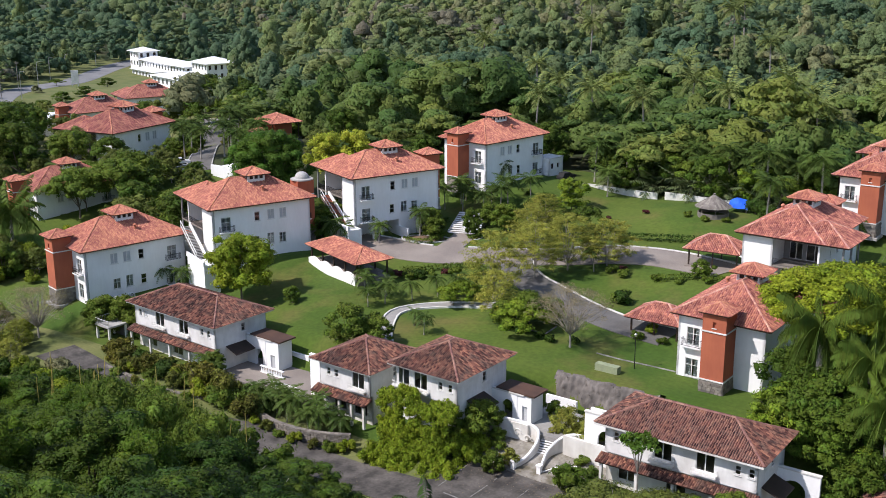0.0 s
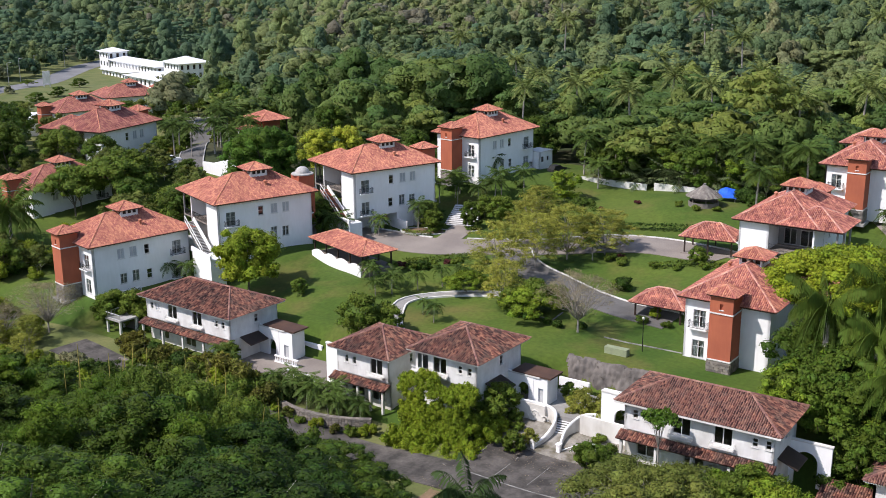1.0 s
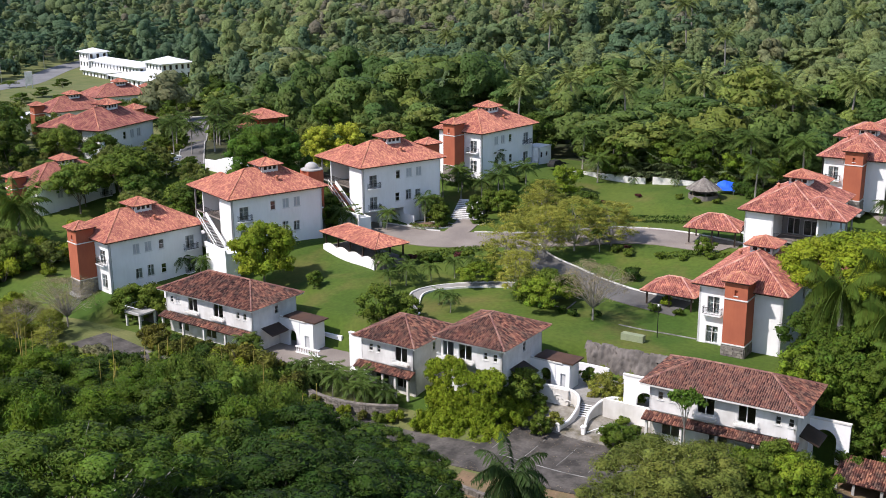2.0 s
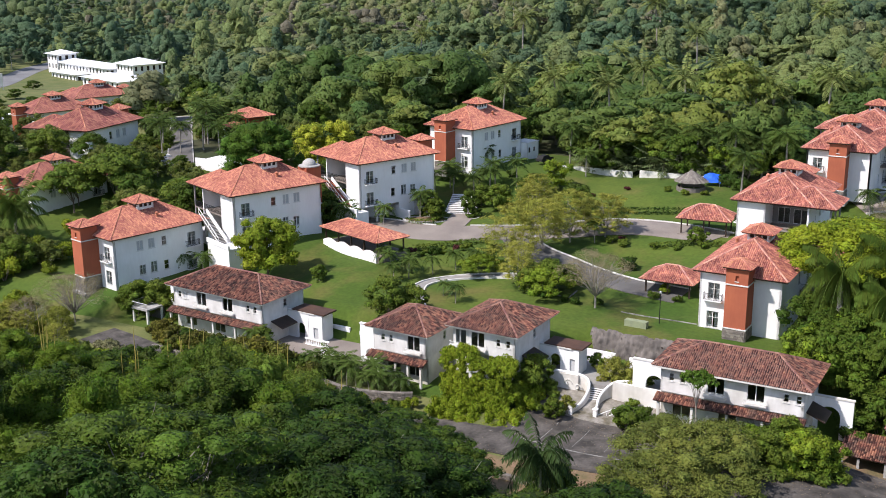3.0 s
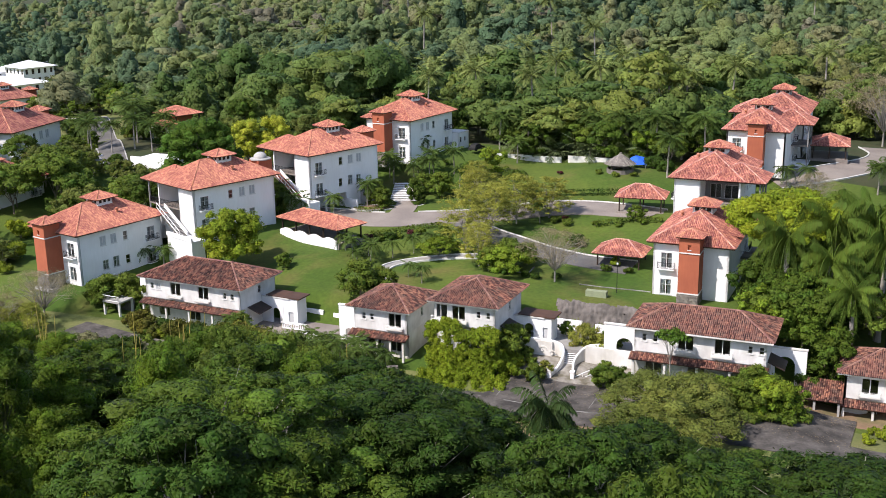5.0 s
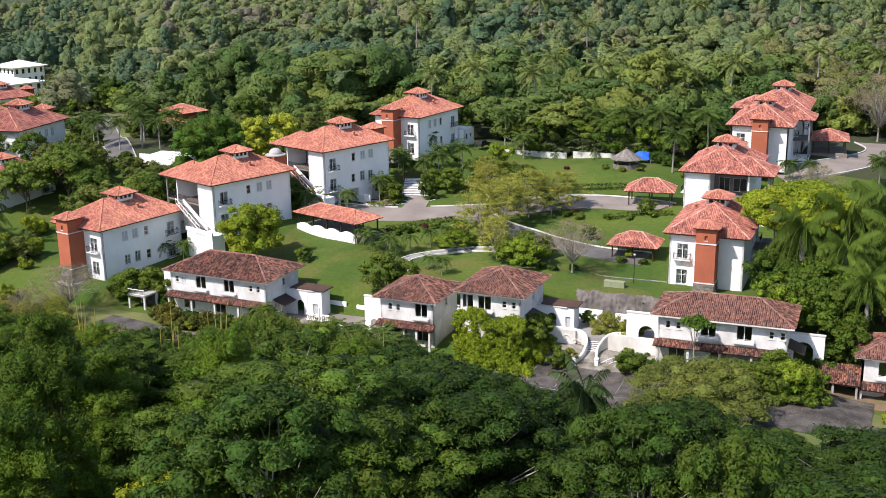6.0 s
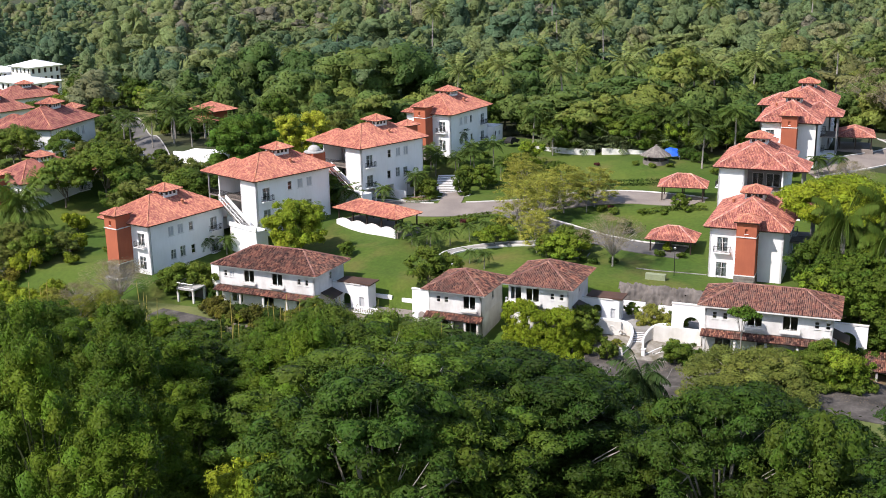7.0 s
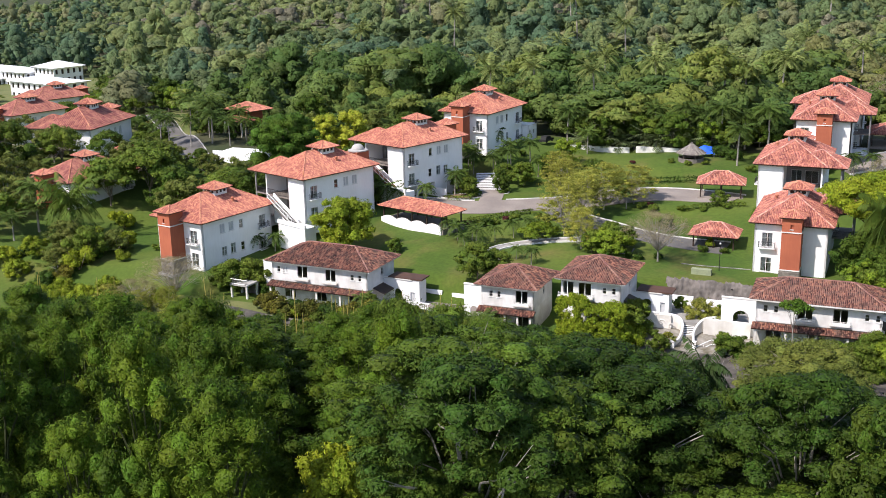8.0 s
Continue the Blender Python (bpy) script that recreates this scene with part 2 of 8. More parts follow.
# first five kinds: far crowns with air haze mixed into the leaf colour
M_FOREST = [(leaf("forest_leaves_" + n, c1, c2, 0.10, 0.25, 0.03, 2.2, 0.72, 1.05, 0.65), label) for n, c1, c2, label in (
    ("deep", (0.084, 0.132, 0.066), (0.062, 0.106, 0.056), "deep green woodland crowns behind the estate, haze and valley shade in the colour"),
    ("mid", (0.144, 0.190, 0.076), (0.106, 0.152, 0.064), "dense mid green tropical woodland behind the estate, haze mixed into its colour"),
    ("bright", (0.198, 0.242, 0.084), (0.146, 0.190, 0.070), "fresh yellow-green woodland crowns among the dark, paled by painted haze"),
    ("olive", (0.200, 0.206, 0.098), (0.150, 0.164, 0.080), "olive woodland crowns paled by painted haze"),
    ("dry", (0.190, 0.178, 0.122), (0.146, 0.142, 0.096), "half-bare grey-brown crowns of the dry woodland, paled by painted haze"),
    # edge kinds: plain leaf colours, no haze
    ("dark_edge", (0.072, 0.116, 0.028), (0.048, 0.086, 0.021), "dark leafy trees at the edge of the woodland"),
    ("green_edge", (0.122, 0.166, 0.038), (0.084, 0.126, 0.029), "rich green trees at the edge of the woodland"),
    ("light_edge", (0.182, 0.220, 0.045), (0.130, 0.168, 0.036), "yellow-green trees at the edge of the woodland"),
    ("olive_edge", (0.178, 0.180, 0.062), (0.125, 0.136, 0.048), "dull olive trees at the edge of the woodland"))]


def lawn_material():
    """Mown grass: fresh and yellowed patches, with worn brownish spots."""
    m = mat("lawn", (0.043, 0.086, 0.0085), (0.083, 0.118, 0.0155), 0.075, 1.6, 0.95, 0.3, fine_amount=0.36)
    nt = m.node_tree
    N, K = nt.nodes.new, nt.links.new
    find = lambda kind: next(n for n in nt.nodes if n.bl_idname == kind)
    geo, hsv = find("ShaderNodeNewGeometry"), find("ShaderNodeHueSaturation")
    worn = N("ShaderNodeTexNoise")
    worn.inputs["Scale"].default_value, worn.inputs["Detail"].default_value = 0.11, 6.0
    K(geo.outputs["Position"], worn.inputs["Vector"])
    ramp = N("ShaderNodeMapRange")
    ramp.inputs["From Min"].default_value, ramp.inputs["From Max"].default_value, ramp.inputs["To Max"].default_value = 0.54, 0.74, 0.75
    K(worn.outputs["Fac"], ramp.inputs["Value"])
    mix = N("ShaderNodeMix")
    mix.data_type = "RGBA"
    mix.inputs["B"].default_value = (0.135, 0.115, 0.034, 1)
    K(ramp.outputs["Result"], mix.inputs["Factor"])
    K(hsv.inputs["Color"].links[0].from_socket, mix.inputs["A"])
    K(mix.outputs["Result"], hsv.inputs["Color"])
    return m


M_LAWN = lawn_material()
M_FLOOR_WOOD = mat("forest_floor", (0.035, 0.05, 0.018), (0.055, 0.055, 0.025), 0.1, 1.5, 0.95, 0.3)
# porch plaster with the deep porch's shade put into its grey
M_PORCH_SHADE = mat("shade_grey_porch_plaster", (0.27, 0.265, 0.26), (0.21, 0.205, 0.20), 0.4, 3.0, 0.9, fine_amount=0.1, streak=0.3)
M_BOX = mat("pale_green_painted_metal", (0.30, 0.34, 0.20), (0.24, 0.27, 0.17), 0.8, 4.0, 0.7, fine_amount=0.15)
M_EARTH = mat("bare_red_brown_earth", (0.24, 0.15, 0.095), (0.15, 0.125, 0.06), 0.4, 3.0, 0.95, 0.4, fine_amount=0.3)
M_WEEDY = mat("weedy_broken_paving", (0.30, 0.28, 0.25), (0.13, 0.115, 0.08), 0.7, 3.0, 0.95, 0.4, fine_amount=0.4)
M_DRYGRASS = mat("dry_rough_grass", (0.15, 0.155, 0.055), (0.10, 0.125, 0.035), 0.15, 2.5, 0.95, 0.3, fine_amount=0.3)


def glass_material():
    m = bpy.data.materials.new("window_glass")
    m.use_nodes = True
    b = m.node_tree.nodes["Principled BSDF"]
    b.inputs["Base Color"].default_value = (0.75, 0.82, 0.85, 1)
    b.inputs["Roughness"].default_value = 0.03
    b.inputs["Transmission Weight"].default_value = 1.0
    b.inputs["IOR"].default_value = 1.45
    return m


M_GLASS = glass_material()

# ---- geometry helpers ----
class Shape:
    """Collects vertices and faces for one mesh."""

    def __init__(self):
        self.v, self.f = [], []

    def quad(self, a, b, c, d):
        n = len(self.v)
        self.v += [tuple(a), tuple(b), tuple(c), tuple(d)]
        self.f.append((n, n + 1, n + 2, n + 3))

    def tri(self, a, b, c):
        n = len(self.v)
        self.v += [tuple(a), tuple(b), tuple(c)]
        self.f.append((n, n + 1, n + 2))

    def box(self, x0, y0, z0, x1, y1, z1):
        x0, x1, y0, y1, z0, z1 = min(x0, x1), max(x0, x1), min(y0, y1), max(y0, y1), min(z0, z1), max(z0, z1)
        n = len(self.v)
        self.v += [(x0, y0, z0), (x1, y0, z0), (x1, y1, z0), (x0, y1, z0), (x0, y0, z1), (x1, y0, z1), (x1, y1, z1), (x0, y1, z1)]
        self.f += [tuple(n + i for i in q) for q in ((3, 2, 1, 0), (4, 5, 6, 7), (0, 1, 5, 4), (1, 2, 6, 5), (2, 3, 7, 6), (3, 0, 4, 7))]

    def prism(self, ring, z0, z1):
        """An upright prism over a ring of plan points (counter-clockwise); z0 and z1 may be functions of x and y."""
        n, k = len(self.v), len(ring)
        low = [(x, y, z0(x, y) if callable(z0) else z0) for x, y in ring]
        top = [(x, y, z1(x, y) if callable(z1) else z1) for x, y in ring]
        self.v += low + top
        self.f += [tuple(n + k - 1 - i for i in range(k)), tuple(n + k + i for i in range(k))]
        self.f += [(n + i, n + (i + 1) % k, n + k + (i + 1) % k, n + k + i) for i in range(k)]

    def tube(self, points, radii, sides=6):
        """A tapered limb along points."""
        rings = []
        for i, p in enumerate(points):
            a, b = Vector(points[max(0, i - 1)]), Vector(points[min(len(points) - 1, i + 1)])
            d = (b - a).normalized()
            s = d.cross(Vector((0.31, 0.95, 0.05))).normalized()
            u = d.cross(s)
            r = radii[i] if not isinstance(radii, (int, float)) else radii
            rings.append(len(self.v))
            self.v += [tuple(Vector(p) + r * (math.cos(t) * s + math.sin(t) * u)) for t in (2 * math.pi * k / sides for k in range(sides))]
        for a, b in zip(rings, rings[1:]):
            self.f += [(a + k, a + (k + 1) % sides, b + (k + 1) % sides, b + k) for k in range(sides)]
        self.f.append(tuple(rings[-1] + k for k in range(sides)))

    def lathe(self, cx, cy, profile, sides=12):
        rings = []
        for r, z in profile:
            rings.append(len(self.v))
            self.v += [(cx + r * math.cos(2 * math.pi * k / sides), cy + r * math.sin(2 * math.pi * k / sides), z) for k in range(sides)]
        for a, b in zip(rings, rings[1:]):
            self.f += [(a + k, a + (k + 1) % sides, b + (k + 1) % sides, b + k) for k in range(sides)]

    def moved(self, m, mirror=False):
        self.v = [tuple(m @ Vector(p)) for p in self.v]
        if mirror:
            self.f = [tuple(reversed(q)) for q in self.f]
        return self

    def add(self, other):
        n = len(self.v)
        self.v += other.v
        self.f += [tuple(n + i for i in q) for q in other.f]
        return self

    def mesh(self, name, material, smooth=False):
        me = bpy.data.meshes.new(name)
        me.from_pydata(self.v, [], self.f)
        me.materials.append(material)
        if smooth:
            me.shade_smooth()
        return me


def part(name, shape, material, parent=None, label="", kind="", smooth=False):
    """One mesh object under a thing or a part."""
    ob = new(name, shape.mesh(name, material, smooth))
    if parent is not None:
        ob.parent = parent
    return tagged(ob, label, "", "", kind)


def thing(name, x, y, z, yaw, label, category, group="", mirror=False, kind=""):
    """The base of a thing that has parts. mirror: its x axis points the other way."""
    ob = new(name)
    ob.matrix_basis = pose(x, y, z, 0, 0, yaw)
    ob["flip"] = 1 if mirror else 0
    return tagged(ob, label, category, group, kind)


FLIP = Matrix.Diagonal((-1, 1, 1, 1))


def flip(shape, mirror):
    return shape.moved(FLIP, True) if mirror else shape


def plate(xs, zs, solid, y0, y1):
    """One connected plate on a grid of x and z lines, with open cells left out."""
    s = Shape()
    nx, nz = len(xs), len(zs)
    s.v = [(x, y, z) for y in (y0, y1) for z in zs for x in xs]
    at = lambda k, j, i: k * nx * nz + j * nx + i
    full = lambda i, j: 0 <= i < nx - 1 and 0 <= j < nz - 1 and solid(i, j)
    for j in range(nz - 1):
        for i in range(nx - 1):
            if not full(i, j):
                continue
            s.f.append((at(0, j, i), at(0, j, i + 1), at(0, j + 1, i + 1), at(0, j + 1, i)))
            s.f.append((at(1, j, i + 1), at(1, j, i), at(1, j + 1, i), at(1, j + 1, i + 1)))
            if not full(i - 1, j):
                s.f.append((at(1, j, i), at(0, j, i), at(0, j + 1, i), at(1, j + 1, i)))
            if not full(i + 1, j):
                s.f.append((at(0, j, i + 1), at(1, j, i + 1), at(1, j + 1, i + 1), at(0, j + 1, i + 1)))
            if not full(i, j - 1):
                s.f.append((at(1, j, i), at(1, j, i + 1), at(0, j, i + 1), at(0, j, i)))
            if not full(i, j + 1):
                s.f.append((at(0, j + 1, i), at(0, j + 1, i + 1), at(1, j + 1, i + 1), at(1, j + 1, i)))
    used = sorted({k for f in s.f for k in f})
    back = {k: n for n, k in enumerate(used)}
    s.v, s.f = [s.v[k] for k in used], [tuple(back[k] for k in f) for f in s.f]
    return s


def wall_shape(length, height, holes, thick=0.28, z0=0.0):
    """A wall along x from 0 to length, its outer face at y = 0 and its body behind it, with rectangular holes (x0, z0, x1, z1)."""
    xs = sorted({0.0, length, *(h[0] for h in holes), *(h[2] for h in holes)})
    zs = sorted({z0, height, *(max(z0, h[1]) for h in holes), *(h[3] for h in holes)})

    def solid(i, j):
        x, z = (xs[i] + xs[i + 1]) / 2, (zs[j] + zs[j + 1]) / 2
        return not any(h[0] < x < h[2] and h[1] < z < h[3] for h in holes)

    return plate(xs, zs, solid, 0.0, thick)


def arch_wall(length, height, x0, x1, spring, thick=0.3, z0=0.0):
    """A wall with one round-headed opening from z0."""
    s = Shape()
    s.box(0, 0, z0, x0, thick, height)
    s.box(x1, 0, z0, length, thick, height)
    r, cx, n = (x1 - x0) / 2, (x0 + x1) / 2, 10
    pts = [(cx - r * math.cos(math.pi * k / n), spring + r * math.sin(math.pi * k / n)) for k in range(n + 1)]
    for (ax, az), (bx, bz) in zip(pts, pts[1:]):
        s.quad((ax, 0, az), (bx, 0, bz), (bx, 0, height), (ax, 0, height))
        s.quad((bx, thick, bz), (ax, thick, az), (ax, thick, height), (bx, thick, height))
        s.quad((ax, 0, az), (ax, thick, az), (bx, thick, bz), (bx, 0, bz))
    s.quad((x0, 0, height), (x1, 0, height), (x1, thick, height), (x0, thick, height))
    return s


# ---- roofs ----
def tile_strip(s, p, along, up, run, rng, width=0.27, course=0.0):
    """One column of rounded tiles from the eave point p up the slope; along and up are unit vectors, run the length on the slope."""
    n = along.cross(up)
    course = course or width * 1.55
    if n.z < 0:
        n = -n
    k, done = max(1, round(run / course)), 0.0
    step = run / k
    h, w = 0.085, width * 0.5
    for i in range(k):
        a = p + up * (i * step - 0.03)
        b = p + up * ((i + 1) * step + 0.02)
        jig = rng.uniform(-0.018, 0.018)
        low, high = n * (0.035 + jig * 0.5), n * 0.005
        c = len(s.v)
        for q, r, wd in ((a, low, 1.0), (b, high, 0.88)):
            o = q + r + along * jig
            s.v += [tuple(o - along * w * wd), tuple(o - along * w * 0.5 * wd + n * h), tuple(o + along * w * 0.5 * wd + n * h), tuple(o + along * w * wd)]
        s.f += [(c, c + 1, c + 5, c + 4), (c + 1, c + 2, c + 6, c + 5), (c + 2, c + 3, c + 7, c + 6), (c, c + 3, c + 2, c + 1)]


def ridge_run(s, a, b, rng, r=0.14, step=0.42):
    a, b = Vector(a), Vector(b)
    d = b - a
    k = max(1, round(d.length / step))
    d.normalize()
    side = d.cross(Vector((0, 0, 1))).normalized()
    up = side.cross(d)
    L = (b - a).length / k
    for i in range(k):
        p, q = a + d * (i * L - 0.03), a + d * ((i + 1) * L + 0.03)
        c = len(s.v)
        for o, m in ((p, 1.12), (q, 0.95)):
            o = o + side * rng.uniform(-0.015, 0.015)
            s.v += [tuple(o + side * r * m * math.cos(t) + up * (r * m * math.sin(t) + 0.03)) for t in (0, math.pi / 3, 2 * math.pi / 3, math.pi)]
        s.f += [(c, c + 1, c + 5, c + 4), (c + 1, c + 2, c + 6, c + 5), (c + 2, c + 3, c + 7, c + 6), (c + 3, c + 2, c + 1, c)]


def hip_roof(parent, x0, y0, x1, y1, z, slope, tile, ridge, mirror=False, name="roof", label="", seed=1, width=0.27, soffit=True, holes=(), thick=0.22):
    """A hip roof over a rectangle at eaves height z: boarded deck, rounded tiles, ridge and hip caps, eaves boards."""
    rng = random.Random(seed)
    ridge = M_RIDGE_PALE if tile is M_TILE_PALE else ridge
    w, l = x1 - x0, y1 - y0
    half = min(w, l) / 2
    zr = z + half * slope
    if w <= l:
        r0, r1 = (x0 + half, y0 + half, zr), (x0 + half, y1 - half, zr)
    else:
        r0, r1 = (x0 + half, y0 + half, zr), (x1 - half, y0 + half, zr)
    A, B, C, D = (x0, y0, z), (x1, y0, z), (x1, y1, z), (x0, y1, z)
    deck = Shape()
    if w <= l:
        deck.tri(A, B, r0), deck.quad(B, C, r1, r0), deck.tri(C, D, r1), deck.quad(D, A, r0, r1)
    else:
        deck.quad(A, B, r1, r0), deck.tri(B, C, r1), deck.quad(C, D, r0, r1), deck.tri(D, A, r0)
    roof = part(name, flip(deck, mirror), ridge, parent, label)
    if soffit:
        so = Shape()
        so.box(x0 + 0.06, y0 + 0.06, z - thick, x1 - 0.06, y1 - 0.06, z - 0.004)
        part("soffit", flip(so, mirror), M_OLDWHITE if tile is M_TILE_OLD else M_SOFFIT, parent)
    tiles = Shape()
    n = math.hypot(1, slope)
    for (p, q, inw) in ((A, B, (0, 1)), (B, C, (-1, 0)), (C, D, (0, -1)), (D, A, (1, 0))):
        p, q = Vector(p), Vector(q)
        length = (q - p).length
        along = (q - p).normalized()
        up = Vector((inw[0] / n, inw[1] / n, slope / n))
        k = max(2, round(length / width))
        for i in range(k):
            sdist = (i + 0.5) * length / k
            run = min(sdist, length - sdist, half) * n
            if run > 0.15:
                start = p + along * sdist
                tile_strip(tiles, start - up * 0.06, along, up, run + 0.03, rng, length / k * (0.76 if tile is M_TILE_OLD else 0.94), length / k * 1.55)
    part("roof_tiles", flip(tiles, mirror), tile, roof, "rows of rounded clay tiles", kind="stuff")
    caps = Shape()
    if (Vector(r1) - Vector(r0)).length > 0.3:
        ridge_run(caps, r0, r1, rng)
    ends = ((A, r0), (B, r0), (C, r1), (D, r1)) if w <= l else ((A, r0), (D, r0), (B, r1), (C, r1))
    for a, b in ends:
        ridge_run(caps, a, b, rng)
    part("ridge", flip(caps, mirror), ridge, roof, "hip and ridge tiles bedded in mortar", kind="stuff")
    return roof


# ---- windows, doors, balconies ----
def window(parent, wall_m, x, z, w, h, style, mirror):
    """A window in a wall whose frame is wall_m (x along, y inwards, z up); x is the middle, z the sill."""
    put = lambda s: flip(s.moved(wall_m), mirror)
    x0, x1 = x - w / 2, x + w / 2
    t = 0.07
    n = {"french": 2, "pair": 2, "small": 1, "shut": 2, "narrow": 1, "slide": 2}[style]
    xs = [x0] + [v for i in range(n) for v in (x0 + w * i / n + (t if i == 0 else 0.05), x0 + w * (i + 1) / n - (t if i == n - 1 else 0.05))] + [x1]
    bar = {"french": 0.62, "pair": 0.62, "small": 0.48, "narrow": 0.48}.get(style)
    zs = [z, z + t] + ([z + h * bar, z + h * bar + 0.06] if bar else []) + [z + h - t, z + h]
    fr = plate(xs, zs, lambda i, j: i % 2 == 0 or j % 2 == 0, 0.06, 0.16)
    win = part("window", put(fr), M_FRAME, parent, {"shut": "window with pale louvred shutters closed", "french": "tall french window in a white frame", "slide": "wide glazed sliding door"}.get(style, ""))
    for i in range(n):
        g = Shape()
        a, b = x0 + w * i / n + t, x0 + w * (i + 1) / n - t
        if style == "shut":
            m = max(4, int(h / 0.12))
            for k in range(m):
                z0, z1 = z + t + k * (h - 2 * t) / m, z + t + (k + 1) * (h - 2 * t) / m
                b0 = len(g.v)
                g.v += [(a, 0.07, z0), (b, 0.07, z0), (b, 0.115, z1 - 0.012), (a, 0.115, z1 - 0.012)]
                g.f.append((b0, b0 + 1, b0 + 2, b0 + 3))
                if k:
                    g.f.append((b0 - 1, b0 - 2, b0 + 1, b0))
            part("shutter", put(g), M_SHUTTER, win)
        else:
            g.box(a, 0.10, z + t, b, 0.112, z + h - t)
            part("pane", put(g), M_GLASS, win)
    if style in ("french", "pair"):
        for a, b in ((x0 + 0.04, x - w * 0.10), (x + w * 0.14, x1 - 0.04)):
            cu, k = Shape(), 6
            for i in range(k):
                u0, u1 = a + (b - a) * i / k, a + (b - a) * (i + 1) / k
                d0, d1 = 0.20 + 0.04 * (i % 2), 0.20 + 0.04 * ((i + 1) % 2)
                cu.quad((u0, d0, z + 0.05), (u1, d1, z + 0.05), (u1, d1, z + h - 0.05), (u0, d0, z + h - 0.05))
            part("curtain", put(cu), M_CURTAIN, win, "pale drawn curtain")
    if style != "slide":
        si = Shape()
        si.box(x0 - 0.1, -0.09, z - 0.1, x1 + 0.1, 0.1, z)
        part("sill", put(si), M_FRAME, win)
    return win


def railing_shape(points, h=1.0, gap=0.14, bar=0.022):
    s = Shape()
    for (ax, ay, az), (bx, by, bz) in zip(points, points[1:]):
        d = Vector((bx - ax, by - ay, bz - az))
        for k in (h, 0.1):
            s.tube([(ax, ay, az + k), (bx, by, bz + k)], bar * 1.3, 4)
        n = max(1, int(d.length / gap))
        for i in range(n + 1):
            p = Vector((ax, ay, az)) + d * (i / n)
            s.box(p.x - bar / 2, p.y - bar / 2, p.z, p.x + bar / 2, p.y + bar / 2, p.z + h)
    return s


def balcony(parent, wall_m, x, z, w, deep, mirror, rail_mat=None):
    put = lambda s: flip(s.moved(wall_m), mirror)
    sl = Shape()
    sl.box(x - w / 2, -deep, z - 0.16, x + w / 2, 0, z)
    sl.box(x - w / 2 + 0.15, -deep + 0.15, z - 0.28, x + w / 2 - 0.15, 0, z - 0.16)
    bal = part("balcony", put(sl), M_STUCCO, parent, "small balcony with an iron rail")
    e = 0.05
    r = railing_shape([(x - w / 2 + e, -0.02, z), (x - w / 2 + e, -deep + e, z), (x + w / 2 - e, -deep + e, z), (x + w / 2 - e, -0.02, z)], 0.95)
    part("railing", put(r), rail_mat or M_IRON, bal)
    return bal


def wall_frame(ax, ay, bx, by):
    """The frame of a wall that runs from a to b with its outside to the right of that way."""
    d = Vector((bx - ax, by - ay, 0)).normalized()
    inward = Vector((-d.y, d.x, 0))
    return Matrix(((d.x, inward.x, 0, ax), (d.y, inward.y, 0, ay), (0, 0, 1, 0), (0, 0, 0, 1)))


def walled(parent, a, b, height, wins, mirror, material=None, z0=0.0, name="wall", label=""):
    """A wall from a to b (outside to the right) with its windows: rows of (x, z, w, h, style, has a balcony)."""
    m = wall_frame(*a, *b)
    length = math.hypot(b[0] - a[0], b[1] - a[1])
    holes = [(x - w / 2, z, x + w / 2, z + h) for x, z, w, h, *_ in wins]
    ob = part(name, flip(wall_shape(length, height, holes, 0.28, z0).moved(m), mirror), material or M_STUCCO, parent, label)
    for x, z, w, h, style, bal in wins:
        if style == "open":
            continue
        window(parent, m, x, z, w, h, style, mirror)
        if bal:
            balcony(parent, m, x, z - 0.02, w + 0.9, 0.75, mirror)
    return ob

# ---- ground ----
SPOTS_UP = [(-141, 109, 2.4), (-165, 120, 1.0), (-128, 136, 7.6), (-118, 160, 6.6), (-105, 132, 6.0), (-96, 131, 4.4), (-104, 166, 7.2),
            (-114, 194, 12.0), (-88, 155, 6.6), (-67, 148, 5.6), (-74, 172, 8.6), (-57, 165, 8.8), (-56, 125, 5.0), (-41, 136, 5.0), (-43, 166, 9.4),
            (-42, 205, 12.6), (-70, 190, 11.4), (-95, 117, 3.4), (-40, 115, 4.8), (-118, 116, 2.6), (-131, 118.5, 2.2), (-125, 119.5, 2.7), (-216, 180, 6.0), (-190, 190, 11.0), (-227, 218, 9.0),
            (-268, 210, 3.0), (-340, 285, -3.0), (-430, 380, -6.0), (-120, 300, 5.0), (20, 330, 6.0), (0, 130, 2.0),
            (-335, 415, 7.0), (-395, 490, 10.0), (-470, 585, 12.0), (-300, 520, 13.0), (-150, 450, 12.0), (-50, 600, 15.0), (-560, 760, 13.0), (-440, 430, -8.0), (-530, 545, -11.0), (-640, 670, -11.0), (-700, 600, -9.0)]
SPOTS_LOW = [(-55, 102, -0.8), (-57, 111, 1.6), (-70, 110, 1.6), (-38, 109, 1.6), (-97, 108, -0.5), (-82, 109, -0.4), (-116, 109, -0.4), (-18, 108, -1.2), (-77, 98, -2.0), (-107, 102, 0.2), (-128, 100, 0.0), (-30, 100, 1.2), (-5, 100, 0.5), (-60, 60, -3.0), (-100, 50, -6.0), (-30, 40, -2.0), (-150, 70, -5.0)]


def blend(spots, x, y):
    top = bottom = 0.0
    for sx, sy, sz in spots:
        w = 1.0 / ((x - sx) ** 2 + (y - sy) ** 2 + 40.0) ** 1.6
        top, bottom = top + w * sz, bottom + w
    return top / bottom


